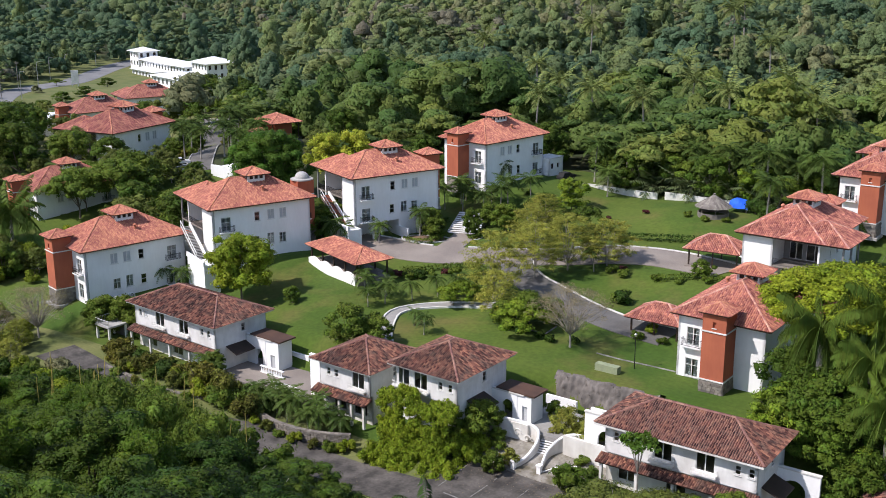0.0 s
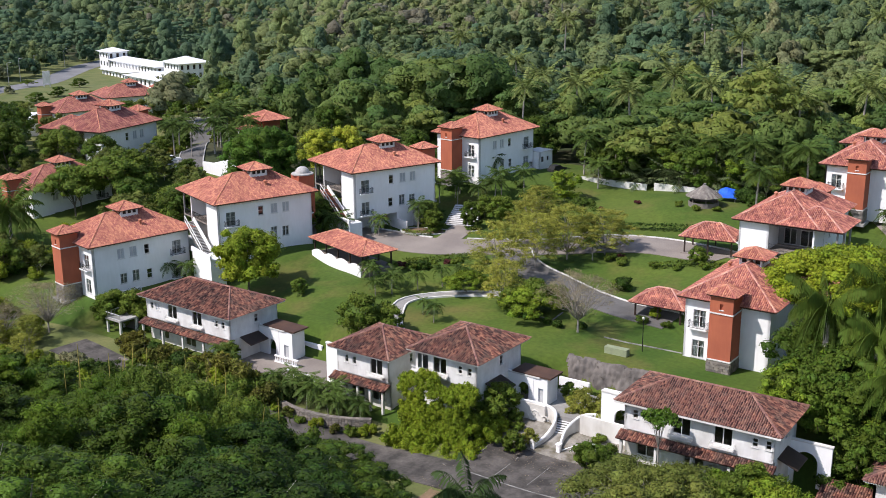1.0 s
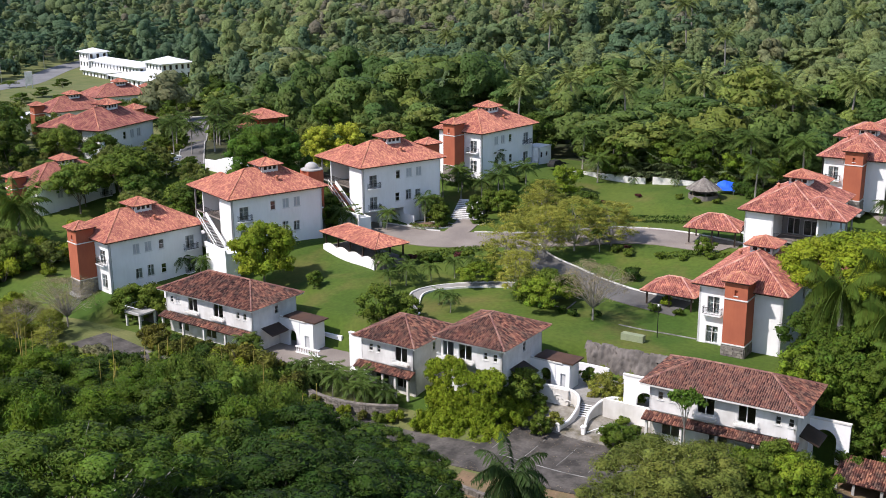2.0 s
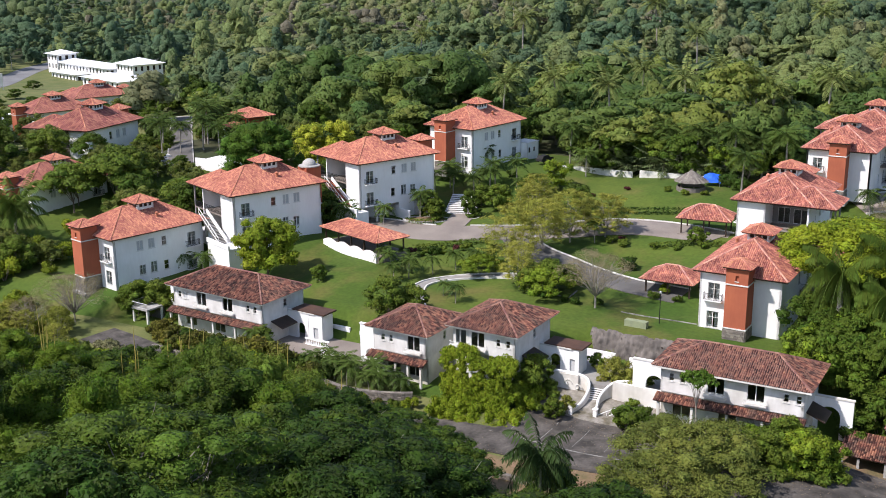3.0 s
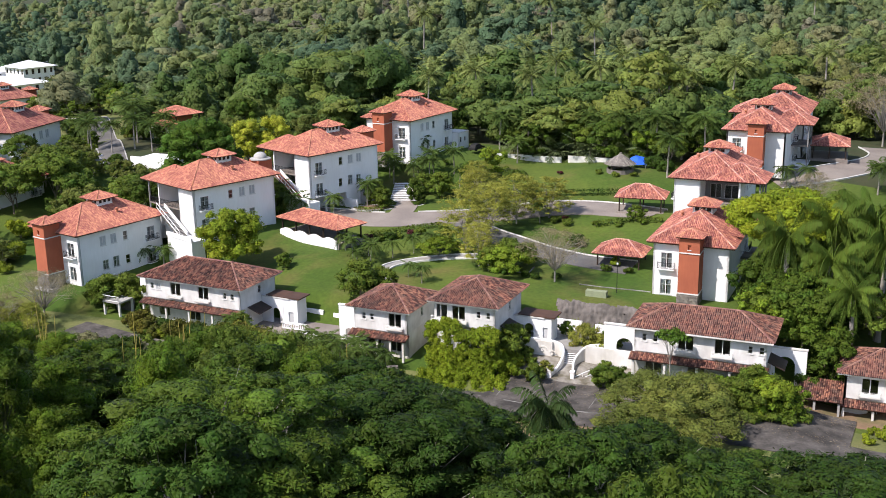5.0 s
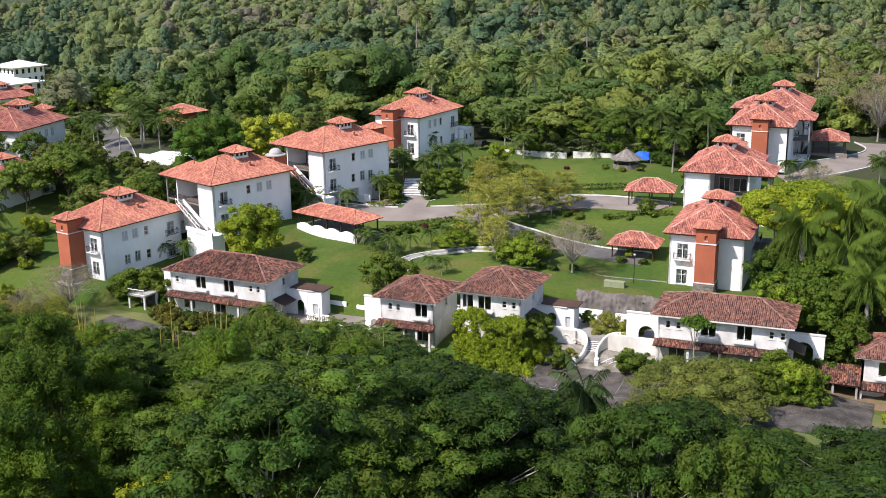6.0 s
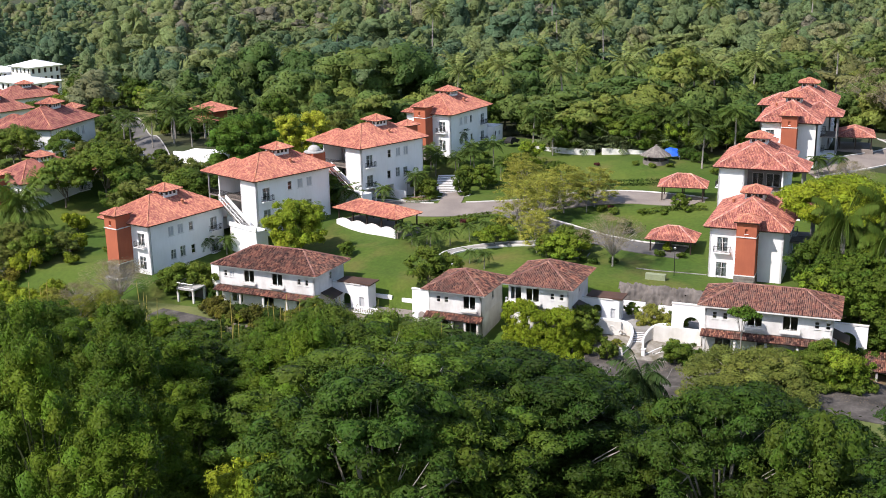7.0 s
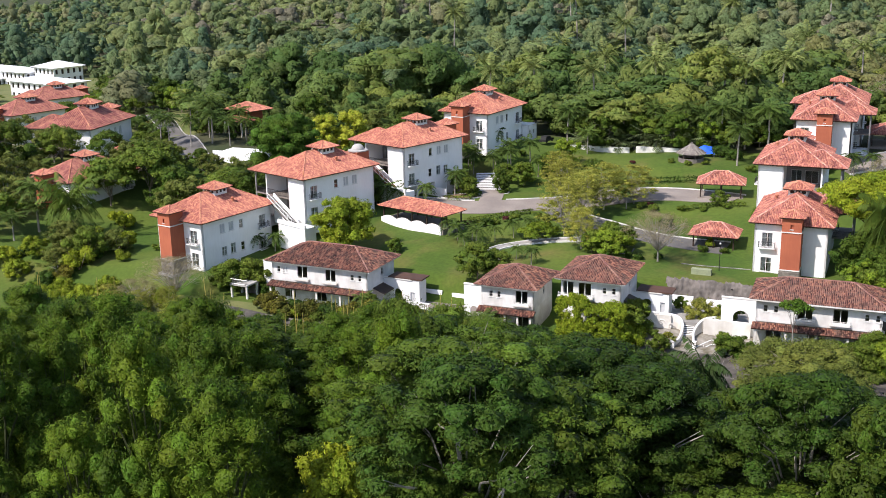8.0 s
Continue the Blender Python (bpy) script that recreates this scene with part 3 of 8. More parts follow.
def ground_z(x, y):
    """Height of the ground: a low shelf in front of the terrace row, rising lawns behind it."""
    edge = np.interp(x, [-175, -140, -131, -66, -61, -46, -43, -22, -10], [100.0, 101.0, 110.5, 113.4, 118.2, 118.2, 112.5, 112.5, 106.0])
    k = min(1.0, max(0.0, (y - edge) / np.interp(x, [-150, -128], [12.0, 3.6])))
    k = k * k * (3 - 2 * k)
    if k <= 0.0:
        return blend(SPOTS_LOW, x, y)
    if k >= 1.0:
        return blend(SPOTS_UP, x, y)
    return blend(SPOTS_LOW, x, y) * (1 - k) + blend(SPOTS_UP, x, y) * k


def spaced(lo, hi, fine_lo, fine_hi, fine, coarse):
    """Grid lines: fine between fine_lo and fine_hi, growing towards lo and hi."""
    vals = list(np.arange(fine_lo, fine_hi + fine / 2, fine))
    step, v = fine, fine_hi
    while v < hi:
        step = min(step * 1.35, coarse)
        v += step
        vals.append(v)
    step, v = fine, fine_lo
    while v > lo:
        step = min(step * 1.35, coarse)
        v -= step
        vals.insert(0, v)
    return vals


def in_garden(x, y):
    """Where mown lawn lies, as against rough grass and woodland floor."""
    if y < (103 if x > -146 else 92):
        return False
    if x < -150:
        return y < 172 and x > -262
    return y < 205 + 12 * math.sin(x * 0.05) and x < -15


def make_ground():
    xs, ys = spaced(-3000, 2600, -190, 10, 2.0, 160), spaced(-900, 4000, 84, 250, 2.0, 160)
    xs = sorted(set(xs) | {float(v) for v in range(-584, -196, 9)})
    ys = sorted(set(ys) | {float(v) for v in range(258, 520, 9)})
    verts = [(x, y, ground_z(x, y)) for y in ys for x in xs]
    nx, faces, kinds = len(xs), [], []
    for j in range(len(ys) - 1):
        for i in range(nx - 1):
            faces.append((j * nx + i, j * nx + i + 1, (j + 1) * nx + i + 1, (j + 1) * nx + i))
            cx, cy = (xs[i] + xs[i + 1]) / 2, (ys[j] + ys[j + 1]) / 2
            kinds.append(4 if -65 < cx < -45 and 101 < cy < 110 else 3 if math.hypot((cx + 51) / 12, (cy - 86.5) / 5) < 1 or (-30 < cx < -6 and 103 < cy < 111) else 0 if in_garden(cx, cy) else 2 if (84 < cy < 112 and -160 < cx < 10) or (cx < -200 and 150 < cy < 420) else 1)
    me = bpy.data.meshes.new("ground")
    me.from_pydata(verts, [], faces)
    for m in (M_LAWN, M_FLOOR_WOOD, M_DRYGRASS, M_EARTH, M_WEEDY):
        me.materials.append(m)
    me.polygons.foreach_set("material_index", kinds)
    me.shade_smooth()
    tagged(new("ground", me), "sloping mown lawns, rough grass and woodland floor", "ground", "", "structure")


make_ground()


def smooth_line(points, step=1.5):
    """A rounded line through plan points."""
    out, n = [], len(points)
    for i in range(n - 1):
        p0, p1, p2, p3 = (Vector(points[max(0, min(n - 1, k))]) for k in (i - 1, i, i + 1, i + 2))
        k = max(2, int((p2 - p1).length / step))
        for j in range(k):
            t = j / k
            out.append(0.5 * (2 * p1 + (p2 - p0) * t + (2 * p0 - 5 * p1 + 4 * p2 - p3) * t * t + (3 * p1 - p0 - 3 * p2 + p3) * t ** 3))
    return out + [Vector(points[-1])]


def offset_line(line, d):
    out = []
    for i, p in enumerate(line):
        t = (line[min(len(line) - 1, i + 1)] - line[max(0, i - 1)]).normalized()
        out.append(Vector((p.x - t.y * d, p.y + t.x * d)))
    return out


def ribbon(name, points, width, material, label, category="road", lift=0.10, kerbs=(), across=4, paint=None):
    """A road or path draped on the ground along plan points, with optional kerbs at its sides (-1, 1)."""
    line = smooth_line([Vector(p) for p in points])
    s = Shape()
    rows = [offset_line(line, width * (k / across - 0.5)) for k in range(across + 1)]
    n = len(line)
    for r in rows:
        s.v += [(p.x, p.y, ground_z(p.x, p.y) + lift) for p in r]
    for k in range(across):
        s.f += [((k + 1) * n + i, k * n + i, k * n + i + 1, (k + 1) * n + i + 1) for i in range(n - 1)]
    for r in (rows[0], rows[-1]):
        c = len(s.v)
        s.v += [(p.x, p.y, ground_z(p.x, p.y) + lift) for p in r] + [(p.x, p.y, ground_z(p.x, p.y) - 0.5) for p in r]
        s.f += [(c + i, c + i + 1, c + n + i + 1, c + n + i) for i in range(n - 1)]
    ob = part(name, s, material, None, smooth=False)
    tagged(ob, label, category, "", "structure")
    for side in kerbs:
        kerb([(p.x, p.y) for p in offset_line(line, side * (width / 2 + 0.12))], lift, paint=paint)
    return ob


def kerb(points, lift=0.1, w=0.25, h=0.17, label="low white-painted kerb along the drive", paint=None):
    s = Shape()
    line = [Vector(p) for p in points]
    a, b = offset_line(line, w / 2), offset_line(line, -w / 2)
    n = len(line)
    for row, up in ((a, -0.4), (a, lift + h), (b, lift + h), (b, -0.4)):
        s.v += [(p.x, p.y, ground_z(p.x, p.y) + up) for p in row]
    for k in range(3):
        s.f += [(k * n + i + 1, k * n + i, (k + 1) * n + i, (k + 1) * n + i + 1) for i in range(n - 1)]
    s.f += [(0, n, 2 * n, 3 * n), (4 * n - 1, 3 * n - 1, 2 * n - 1, n - 1)]
    return tagged(part("kerb", s, paint or M_KERB), label, "kerb", "", "structure")


# front access road and parking, terrace driveways, garden paths
ribbon("road", [(-132.5, 96.5), (-126, 95.5), (-112, 93), (-99, 91.5), (-88, 94), (-76, 94.4), (-66, 93.5), (-56, 93.5), (-46, 93.7), (-34, 93.3), (-22, 93.6), (-8, 92.5)], 6.0, M_ASPHALT, "cracked dark asphalt access road below the terrace")
ribbon("parking_area", [(-63.5, 99.5), (-57, 99.3), (-51, 99.2), (-46, 99)], 8.5, M_ASPHALT, "worn asphalt parking bays with faded white lines", "parking")
ribbon("parking_area", [(-33, 99.4), (-28, 100.4), (-22, 101), (-18.2, 101)], 10.4, M_ASPHALT, "worn asphalt forecourt beside the last terrace house", "parking")
DRIVE = [(-124, 152), (-117, 152.5), (-110, 152), (-104, 153), (-97, 156), (-90, 160), (-83, 163.5), (-76, 166), (-69, 167.5), (-62, 166.5), (-57, 165)]
ribbon("driveway", DRIVE, 8.2, M_PAVER, "grey-brown paved driveway past the villas", "driveway")
ribbon("driveway", [(-92, 158), (-88, 153), (-83, 149), (-77, 146.5), (-70, 143.5), (-63, 141), (-55, 140)], 6.0, M_ESTATE, "worn paved driveway branching down to the carport", "driveway", kerbs=(1,))
drive_edge = [(p.x, p.y) for p in offset_line(smooth_line([Vector(p) for p in DRIVE]), 4.22)]
kerb([p for p in drive_edge if p[0] < -107.6])
kerb([p for p in drive_edge if p[0] > -101.6])
ribbon("driveway", [(-104.4, 155.6), (-105.2, 160.0), (-106.9, 165.6)], 4.6, M_PAVER, "short paved apron before the white steps", "driveway", lift=0.106)
ribbon("garden_path", [(-88.2, 119.5), (-90.5, 122), (-93, 126), (-94.2, 129), (-93.5, 132), (-90.5, 135), (-86, 137), (-81, 138), (-76, 139.2)], 1.7, M_PATH, "winding pale concrete garden path with white kerbs", "path", kerbs=(-1, 1))
ribbon("driveway", [(-40, 190.5), (-30, 199), (-22, 214), (-20, 228), (-23, 241)], 8.0, M_PAVER, "paved drive behind the rear villa", "driveway", kerbs=(-1, 1))
ribbon("road", [(-184, 170), (-193, 179.5), (-203, 190), (-218, 206), (-231, 220), (-241, 230), (-252, 237), (-266, 241)], 5.6, M_ESTATE, "worn grey estate road between palms", "road", kerbs=(-1, 1), paint=M_CONCRETE)
ribbon("road", [(-310, 190), (-370, 232), (-410, 264), (-428, 290), (-450, 323), (-500, 388), (-523, 440), (-538, 466), (-560, 500)], 13.0, M_PUBLIC, "wide pale public road beyond the estate", "road")

kerb([(-80.7, 136.6), (-77.6, 134.2), (-74.6, 132.8), (-71.8, 132.1), (-69.9, 132.1), (-70.0, 135.2)], 0.03, 0.2, 0.1, "thin pale edging of a lawn bed", M_FADED)
kerb([(-60.9, 130.3), (-57.2, 130.2), (-53.2, 130.4), (-49.6, 130.4)], 0.03, 0.22, 0.06, "narrow pale drain line across the lawn", M_FADED)

# ---- villas ----
def french(x, z, bal=True):
    return (x, z, 1.7, 2.35, "french", bal)


def tower(parent, x0, x1, y0, y1, top, low, mirror, seed, cap="tiles"):
    """A terracotta-painted tower on a stone base, with white string courses, a niche and a tiled or domed cap."""
    body = Shape()
    base_top = 1.75
    cx = (x0 + x1) / 2
    body.box(x0, y0 + 0.25, base_top, x1, y1, top)
    body.box(x0, y0, base_top, cx - 0.22, y0 + 0.25, top)
    body.box(cx + 0.22, y0, base_top, x1, y0 + 0.25, top)
    body.box(cx - 0.22, y0, base_top, cx + 0.22, y0 + 0.25, top - 1.9)
    body.box(cx - 0.22, y0, top - 1.15, cx + 0.22, y0 + 0.25, top)
    tw = part("tower", flip(body, mirror), M_TERRA, parent, "terracotta-painted square tower on a stone base")
    st = Shape()
    rng = random.Random(seed)
    st.box(x0 - 0.04, y0 - 0.04, low, x1 + 0.04, y1, base_top - 0.06)
    for side in range(3):
        ln = (x1 - x0) if side == 0 else (y1 - y0)
        z = low + 0.05
        while z < base_top - 0.35:
            h, u = rng.uniform(0.28, 0.42), 0.0
            while u < ln - 0.2:
                w = min(rng.uniform(0.4, 0.8), ln - u)
                d = rng.uniform(0.05, 0.1)
                if side == 0:
                    st.box(x0 + u + 0.02, y0 - 0.04 - d, z, x0 + u + w - 0.02, y0, z + h - 0.03)
                elif side == 1:
                    st.box(x0 - 0.04 - d, y0 + u + 0.02, z, x0, y0 + u + w - 0.02, z + h - 0.03)
                else:
                    st.box(x1, y0 + u + 0.02, z, x1 + 0.04 + d, y0 + u + w - 0.02, z + h - 0.03)
                u += w
            z += h
    part("stone_base", flip(st, mirror), M_STONE, tw, "rough grey stone plinth")
    for z in (base_top - 0.06, top - 2.5):
        tr = Shape()
        tr.box(x0 - 0.1, y0 - 0.1, z, x1 + 0.1, y1, z + 0.16)
        part("string_course", flip(tr, mirror), M_KERB, tw, "white moulded string course")
    tr = Shape()
    tr.box(cx - 0.3, y0 - 0.08, top - 2.0, cx + 0.3, y0 + 0.02, top - 1.9)
    part("niche_sill", flip(tr, mirror), M_KERB, tw)
    fo = Shape()
    fo.box(x0 - 0.5, y0 - 0.5, low - 0.3, x1 + 0.5, y1, low + 0.12)
    part("footing", flip(fo, mirror), M_CONCRETE, tw)
    if cap == "tiles":
        hip_roof(tw.parent, x0 - 0.45, y0 - 0.45, x1 + 0.45, y1 + 0.45, top, 0.5, M_TILE, M_RIDGE, mirror, "tower_roof", "small tiled hip cap of the tower", seed, thick=0.18)
    else:
        dm = Shape()
        cy, r = (y0 + y1) / 2, (x1 - x0) / 2 + 0.1
        dm.lathe(cx, cy, [(r + 0.4, top), (r + 0.4, top + 0.2), (r, top + 0.25)] + [(r * 0.8 * math.cos(a), top + 0.3 + r * 0.7 * math.sin(a)) for a in (0, 0.3, 0.6, 0.9, 1.2, 1.5)], 16)
        part("dome", flip(dm, mirror), M_CONCRETE, tw, "weathered grey plaster dome")
    return tw


def cupola(parent, cx, cy, z, mirror, seed):
    """A square lantern on the ridge with three small windows a side."""
    h, r = 1.05, 1.55
    # dark block behind the lantern openings paints in its unlit inside
    gl = Shape()
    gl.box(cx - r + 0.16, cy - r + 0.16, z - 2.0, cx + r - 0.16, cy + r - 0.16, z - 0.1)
    cu = part("cupola", flip(gl, mirror), M_DARKWOOD_AND_UNLIT, parent, "white roof lantern with three small windows a side")
    for a, b in (((cx - r, cy - r), (cx + r, cy - r)), ((cx + r, cy - r), (cx + r, cy + r)), ((cx + r, cy + r), (cx - r, cy + r)), ((cx - r, cy + r), (cx - r, cy - r))):
        holes = [(0.35 + k * 0.9 - 0.02, 1.32, 0.35 + k * 0.9 + 0.62, 1.86) for k in range(3)]
        part("lantern_wall", flip(wall_shape(2 * r, 2.1, holes, 0.15).moved(Matrix.Translation((0, 0, z - 2.1)) @ wall_frame(*a, *b)), mirror), M_STUCCO, cu)
    hip_roof(parent, cx - 2.25, cy - 2.25, cx + 2.25, cy + 2.25, z + 0.05, 0.47, M_TILE, M_RIDGE, mirror, "cupola_roof", "tiled pyramid roof of the lantern", seed, thick=0.15)
    return cu


def villa(x, y, eave, yaw, mirror, near_end, label, seed, low=-0.6, far_tower="tiles", length=19.4, extras=True, tile=None, fine=0.27):
    """A three-part villa: main block under a hip roof with a lantern, a tower end, a porch end and a loggia wing.
    The origin is the eaves corner; near_end says which end faces -y of its own frame."""
    H = 8.6
    tile = tile or M_TILE
    v = thing("villa", x, y, eave - H, yaw, label, "house", "villas of the estate", mirror)
    W, L, o = 13.0, length, 0.9
    top = H - 0.15
    # the long facade: windows counted from the tower end
    def facade(sign):
        ws = []
        for d, st, w, hh in ((5.0, "shut", 1.25, 1.7), (7.2, "shut", 1.25, 1.7), (9.7, "narrow", 0.95, 1.6)):
            ws.append((d, 5.6, w, hh, st, False))
        for d, st, w, hh in ((5.2, "pair", 1.25, 1.7), (7.4, "pair", 1.25, 1.9), (9.9, "narrow", 0.95, 1.6)):
            ws.append((d, 1.35, w, hh, st, False))
        ws += [french(15.2, 4.5), french(15.2, 0.45, length > 19 and seed % 2 == 1)]
        return ws
    ln = L - 2 * o
    a_near = near_end == "tower"
    fac = facade(1)
    # the facade at x = o runs from far to near so that its outside is at -x
    west = [(ln - d if a_near else d, z, w, h, s, b) for d, z, w, h, s, b in fac]
    walled(v, (o, L - o), (o, o), top, west, mirror, z0=low)
    east = [(d if a_near else ln - d, z, w, h, "pair" if s == "shut" else s, b) for d, z, w, h, s, b in fac if not (a_near and d < 9) and not (not a_near and d > 12)]
    walled(v, (W - o, o), (W - o, L - o), top, east, mirror, z0=low)
    tw_wins = [french(2.0, 4.5), french(2.0, 0.4, False)]
    wide = W - 2 * o
    porch = [(6.2, 4.4, 1.9, 2.5, "slide", False), (8.9, 4.4, 2.4, 2.4, "slide", False), (6.2, 0.4, 1.9, 2.5, "slide", False)]
    if a_near:
        walled(v, (o, o), (W - o, o), top, tw_wins, mirror, z0=low)
        walled(v, (W - o, L - o), (o, L - o), top, [(wide - p[0], *p[1:]) for p in porch], mirror, z0=low)
        tower(v, 5.35, 8.35, -2.2, o, H + 1.75, low, mirror, seed)
    else:
        # the porch end: a blank white return, then a deep porch with shade in its colours
        walled(v, (o, o), (5.4, o), top, [], mirror, z0=low)
        walled(v, (5.4, o), (5.4, 5.6), top, [], mirror, z0=low)
        walled(v, (5.4, 5.6), (W - o, 5.6), top, [(p[0] - 4.4, *p[1:]) for p in porch], mirror, M_PORCH_SHADE, z0=low)
        walled(v, (W - o, L - o), (o, L - o), top, [(wide - t[0], *t[1:]) for t in tw_wins], mirror, z0=low)
        tower(v, 5.35, 8.35, L - o, L + 2.2, H + 1.75, low, mirror, seed, far_tower)
        # darker paver colour keeps the porch floor as dim as its walls
        sl = Shape()
        sl.box(5.4, o, 4.05, W - o, 5.9, 4.3)
        part("porch_floor", flip(sl, mirror), M_PAVER, v)
        rl = railing_shape([(5.5, o + 0.1, 4.3), (W + 2.6, o + 0.1, 4.3)], 1.0)
        part("porch_railing", flip(rl, mirror), M_IRON, v)
    fl = Shape()
    fl.box(o + 0.3, 6.0 if not a_near else o + 0.3, 4.1, W - o - 0.3, L - o - 0.3, 4.25)
    fl.box(o + 0.3, o + 0.3, 0.0, W - o - 0.3, L - o - 0.3, 0.15)
    part("floor_slab", flip(fl, mirror), M_ROOM, v)
    # loggia wing beside the porch end
    wx = 16.3
    y0, y1 = (L - 9.0, L) if a_near else (0.0, 9.0)
    lo = Shape()
    # loggia floor in the same dark paver, to carry its shade
    lo.box(W - o, y0 + o, 4.05, wx - o, y1 - o, 4.3)
    part("loggia_floor", flip(lo, mirror), M_PAVER, v)
    lo = Shape()
    lo.box(W - o, y0 + o, low, wx - o, y1 - o, 0.15)
    part("loggia_base", flip(lo, mirror), M_STUCCO, v)
    for cx, cy in ((wx - o - 0.24, y0 + o), (wx - o - 0.24, y1 - o - 0.24), (wx - o - 0.24, (y0 + y1) / 2)):
        # posts coloured as if standing in the porch shade
        co = Shape()
        co.box(cx, cy, 0.15, cx + 0.24, cy + 0.24, 4.05)
        co.box(cx, cy, 4.3, cx + 0.24, cy + 0.24, top)
        part("column", flip(co, mirror), M_PORCH_SHADE, v)
    rl = railing_shape([(W - o, y0 + o + 0.06, 4.3), (wx - o - 0.06, y0 + o + 0.06, 4.3), (wx - o - 0.06, y1 - o, 4.3)], 1.0)
    part("loggia_railing", flip(rl, mirror), M_IRON, v)
    hip_roof(v, 6.6, y0, wx, y1, H - 0.004, 0.52, tile, M_RIDGE, mirror, "loggia_roof", "tiled hip roof over the loggia wing", seed + 3, fine)
    hip_roof(v, 0, 0, W, L, H, 0.55, tile, M_RIDGE, mirror, "roof", "main hip roof of orange clay tiles", seed, fine)
    cupola(v, W / 2, L / 2 + (0.4 if a_near else 1.0), H + 4.0, mirror, seed + 7)
    if extras:
        ve = Shape()
        vy = L * 0.56
        ve.lathe(2.9, vy, [(0.22, H + 1.2), (0.22, H + 2.15), (0.34, H + 2.2), (0.34, H + 2.35), (0.05, H + 2.55)], 8)
        part("roof_vent", flip(ve, mirror), M_RIDGE, v, "round clay roof vent")
        gp = Shape()
        gp.tube([(0.86, o + 0.35, low), (0.86, o + 0.35, top)], 0.06, 6)
        part("downpipe", flip(gp, mirror), M_STEEL, v)
    return v


villa(-139.9, 107.3, 11.2, -12.2, True, "tower", "white two-storey villa with orange tiled hip roof and terracotta corner tower", 11, low=-0.9)
villa(-128.9, 124.2, 16.3, -20.8, True, "porch", "white villa with orange tiled roof, shaded porch and outside stair", 12, low=-2.2, far_tower="dome")
villa(-120.2, 149.4, 18.3, -21.0, True, "porch", "tall white villa over a garage, with iron balconies and tiled roof", 13, low=0.0)
villa(-113.7, 181.5, 20.6, -8.0, True, "tower", "white villa with orange roof and bright terracotta tower among palms", 15, low=-1.0)
villa(-50.2, 128.9, 13.5, -0.5, False, "tower", "white villa with faded red roof and terracotta tower by the lawn", 16, low=-0.9, tile=M_TILE_PALE)
villa(-53.2, 156.6, 17.6, -0.5, False, "porch", "white villa with mottled orange roof and a deep shaded porch", 18, low=-0.5, tile=M_TILE_PALE)
villa(-50.0, 189.4, 21.0, 0.0, False, "tower", "white villa with orange roof and terracotta tower behind the lawn", 19, low=-0.6, tile=M_TILE_PALE)
villa(-35.6, 209.0, 21.6, 0.0, True, "porch", "rear white villa with an orange roof seen over its neighbour", 20, low=-1.5, tile=M_TILE_PALE, extras=False)
big = villa(-216.5, 172.2, 14.0, 10.0, True, "porch", "distant white villa with brick-red roof among trees", 21, low=-1.0, extras=False, fine=0.45, tile=M_TILE_FAR)
big.matrix_basis = pose(-216.5, 172.2, 14.0 - 8.6 * 1.2, 0, 0, 10.0) @ Matrix.Diagonal((1.2, 1.2, 1.2, 1))
villa(-264.6, 195.4, 12.0, -14.0, True, "tower", "distant villa with red roof and a terracotta tower", 22, low=-2.5, extras=False, fine=0.45, tile=M_TILE_FAR)
villa(-191.0, 133.0, 9.8, -12.0, True, "tower", "villa among trees with red roof and a terracotta tower", 24, low=-1.5, extras=False, fine=0.4, tile=M_TILE_FAR)
villa(-288.9, 232.1, 10.5, -21.0, True, "porch", "far white villa of the estate with a tiled roof", 23, low=-2.0, extras=False, fine=0.45, tile=M_TILE_FAR)


# ---- carports and pavilions ----
def carport(x, y, eave, yaw, w, d, height, label, seed, wall=True, tile=None, slope=0.42):
    c = thing("carport", x, y, eave - height, yaw, label, "carport", "tiled carports")
    hip_roof(c, 0, 0, w, d, height, slope, tile or M_TILE, M_RIDGE, False, "roof", "low tiled hip roof", seed, thick=0.16)
    k = max(2, round(w / 4))
    for i in range(k + 1):
        for yy in (0.7, d - 0.9):
            p = Shape()
            px = 0.7 + i * (w - 1.6) / k
            p.box(px, yy, -0.5, px + 0.22, yy + 0.22, height - 0.15)
            part("post", p, M_DARKWOOD_AND_UNLIT, c)
    if wall:
        b, n = Shape(), 8 * k
        us = [0.6 + (w - 1.2) * i / n for i in range(n + 1)]
        tops = [0.5 + 0.5 * math.sin(math.pi * ((i / 8) % 1.0)) for i in range(n + 1)]
        b.v = [(u, y, z) for u, t in zip(us, tops) for y, z in ((0.25, -1.7), (0.25, t), (0.5, t), (0.5, -1.7))]
        b.f = [(4 * i + q, 4 * i + 4 + q, 4 * i + 4 + (q + 1) % 4, 4 * i + (q + 1) % 4) for i in range(n) for q in range(4)] + [(0, 1, 2, 3), (4 * n + 3, 4 * n + 2, 4 * n + 1, 4 * n)]
        part("low_wall", b, M_STUCCO, c, "low scalloped white parapet wall")
    fl = Shape()
    fl.box(0.3, 0.55 if wall else 0.3, -1.2, w - 0.3, d - 0.3, 0.06)
    part("floor", fl, M_PAVER, c)
    return c


carport(-120.3, 137.4, 9.3, -18.0, 16.2, 7.2, 2.7, "long open carport with a tiled roof and white parapet", 31)
carport(-64.6, 164.6, 11.5, 6.0, 9.2, 6.6, 2.8, "small open carport with a faded tiled roof", 32, False, M_TILE_PALE, 0.62)
carport(-61.4, 138.8, 7.95, 0.5, 8.4, 6.4, 2.7, "small carport with a patchy tiled roof beside the drive", 33, False, M_TILE_PALE, 0.58)
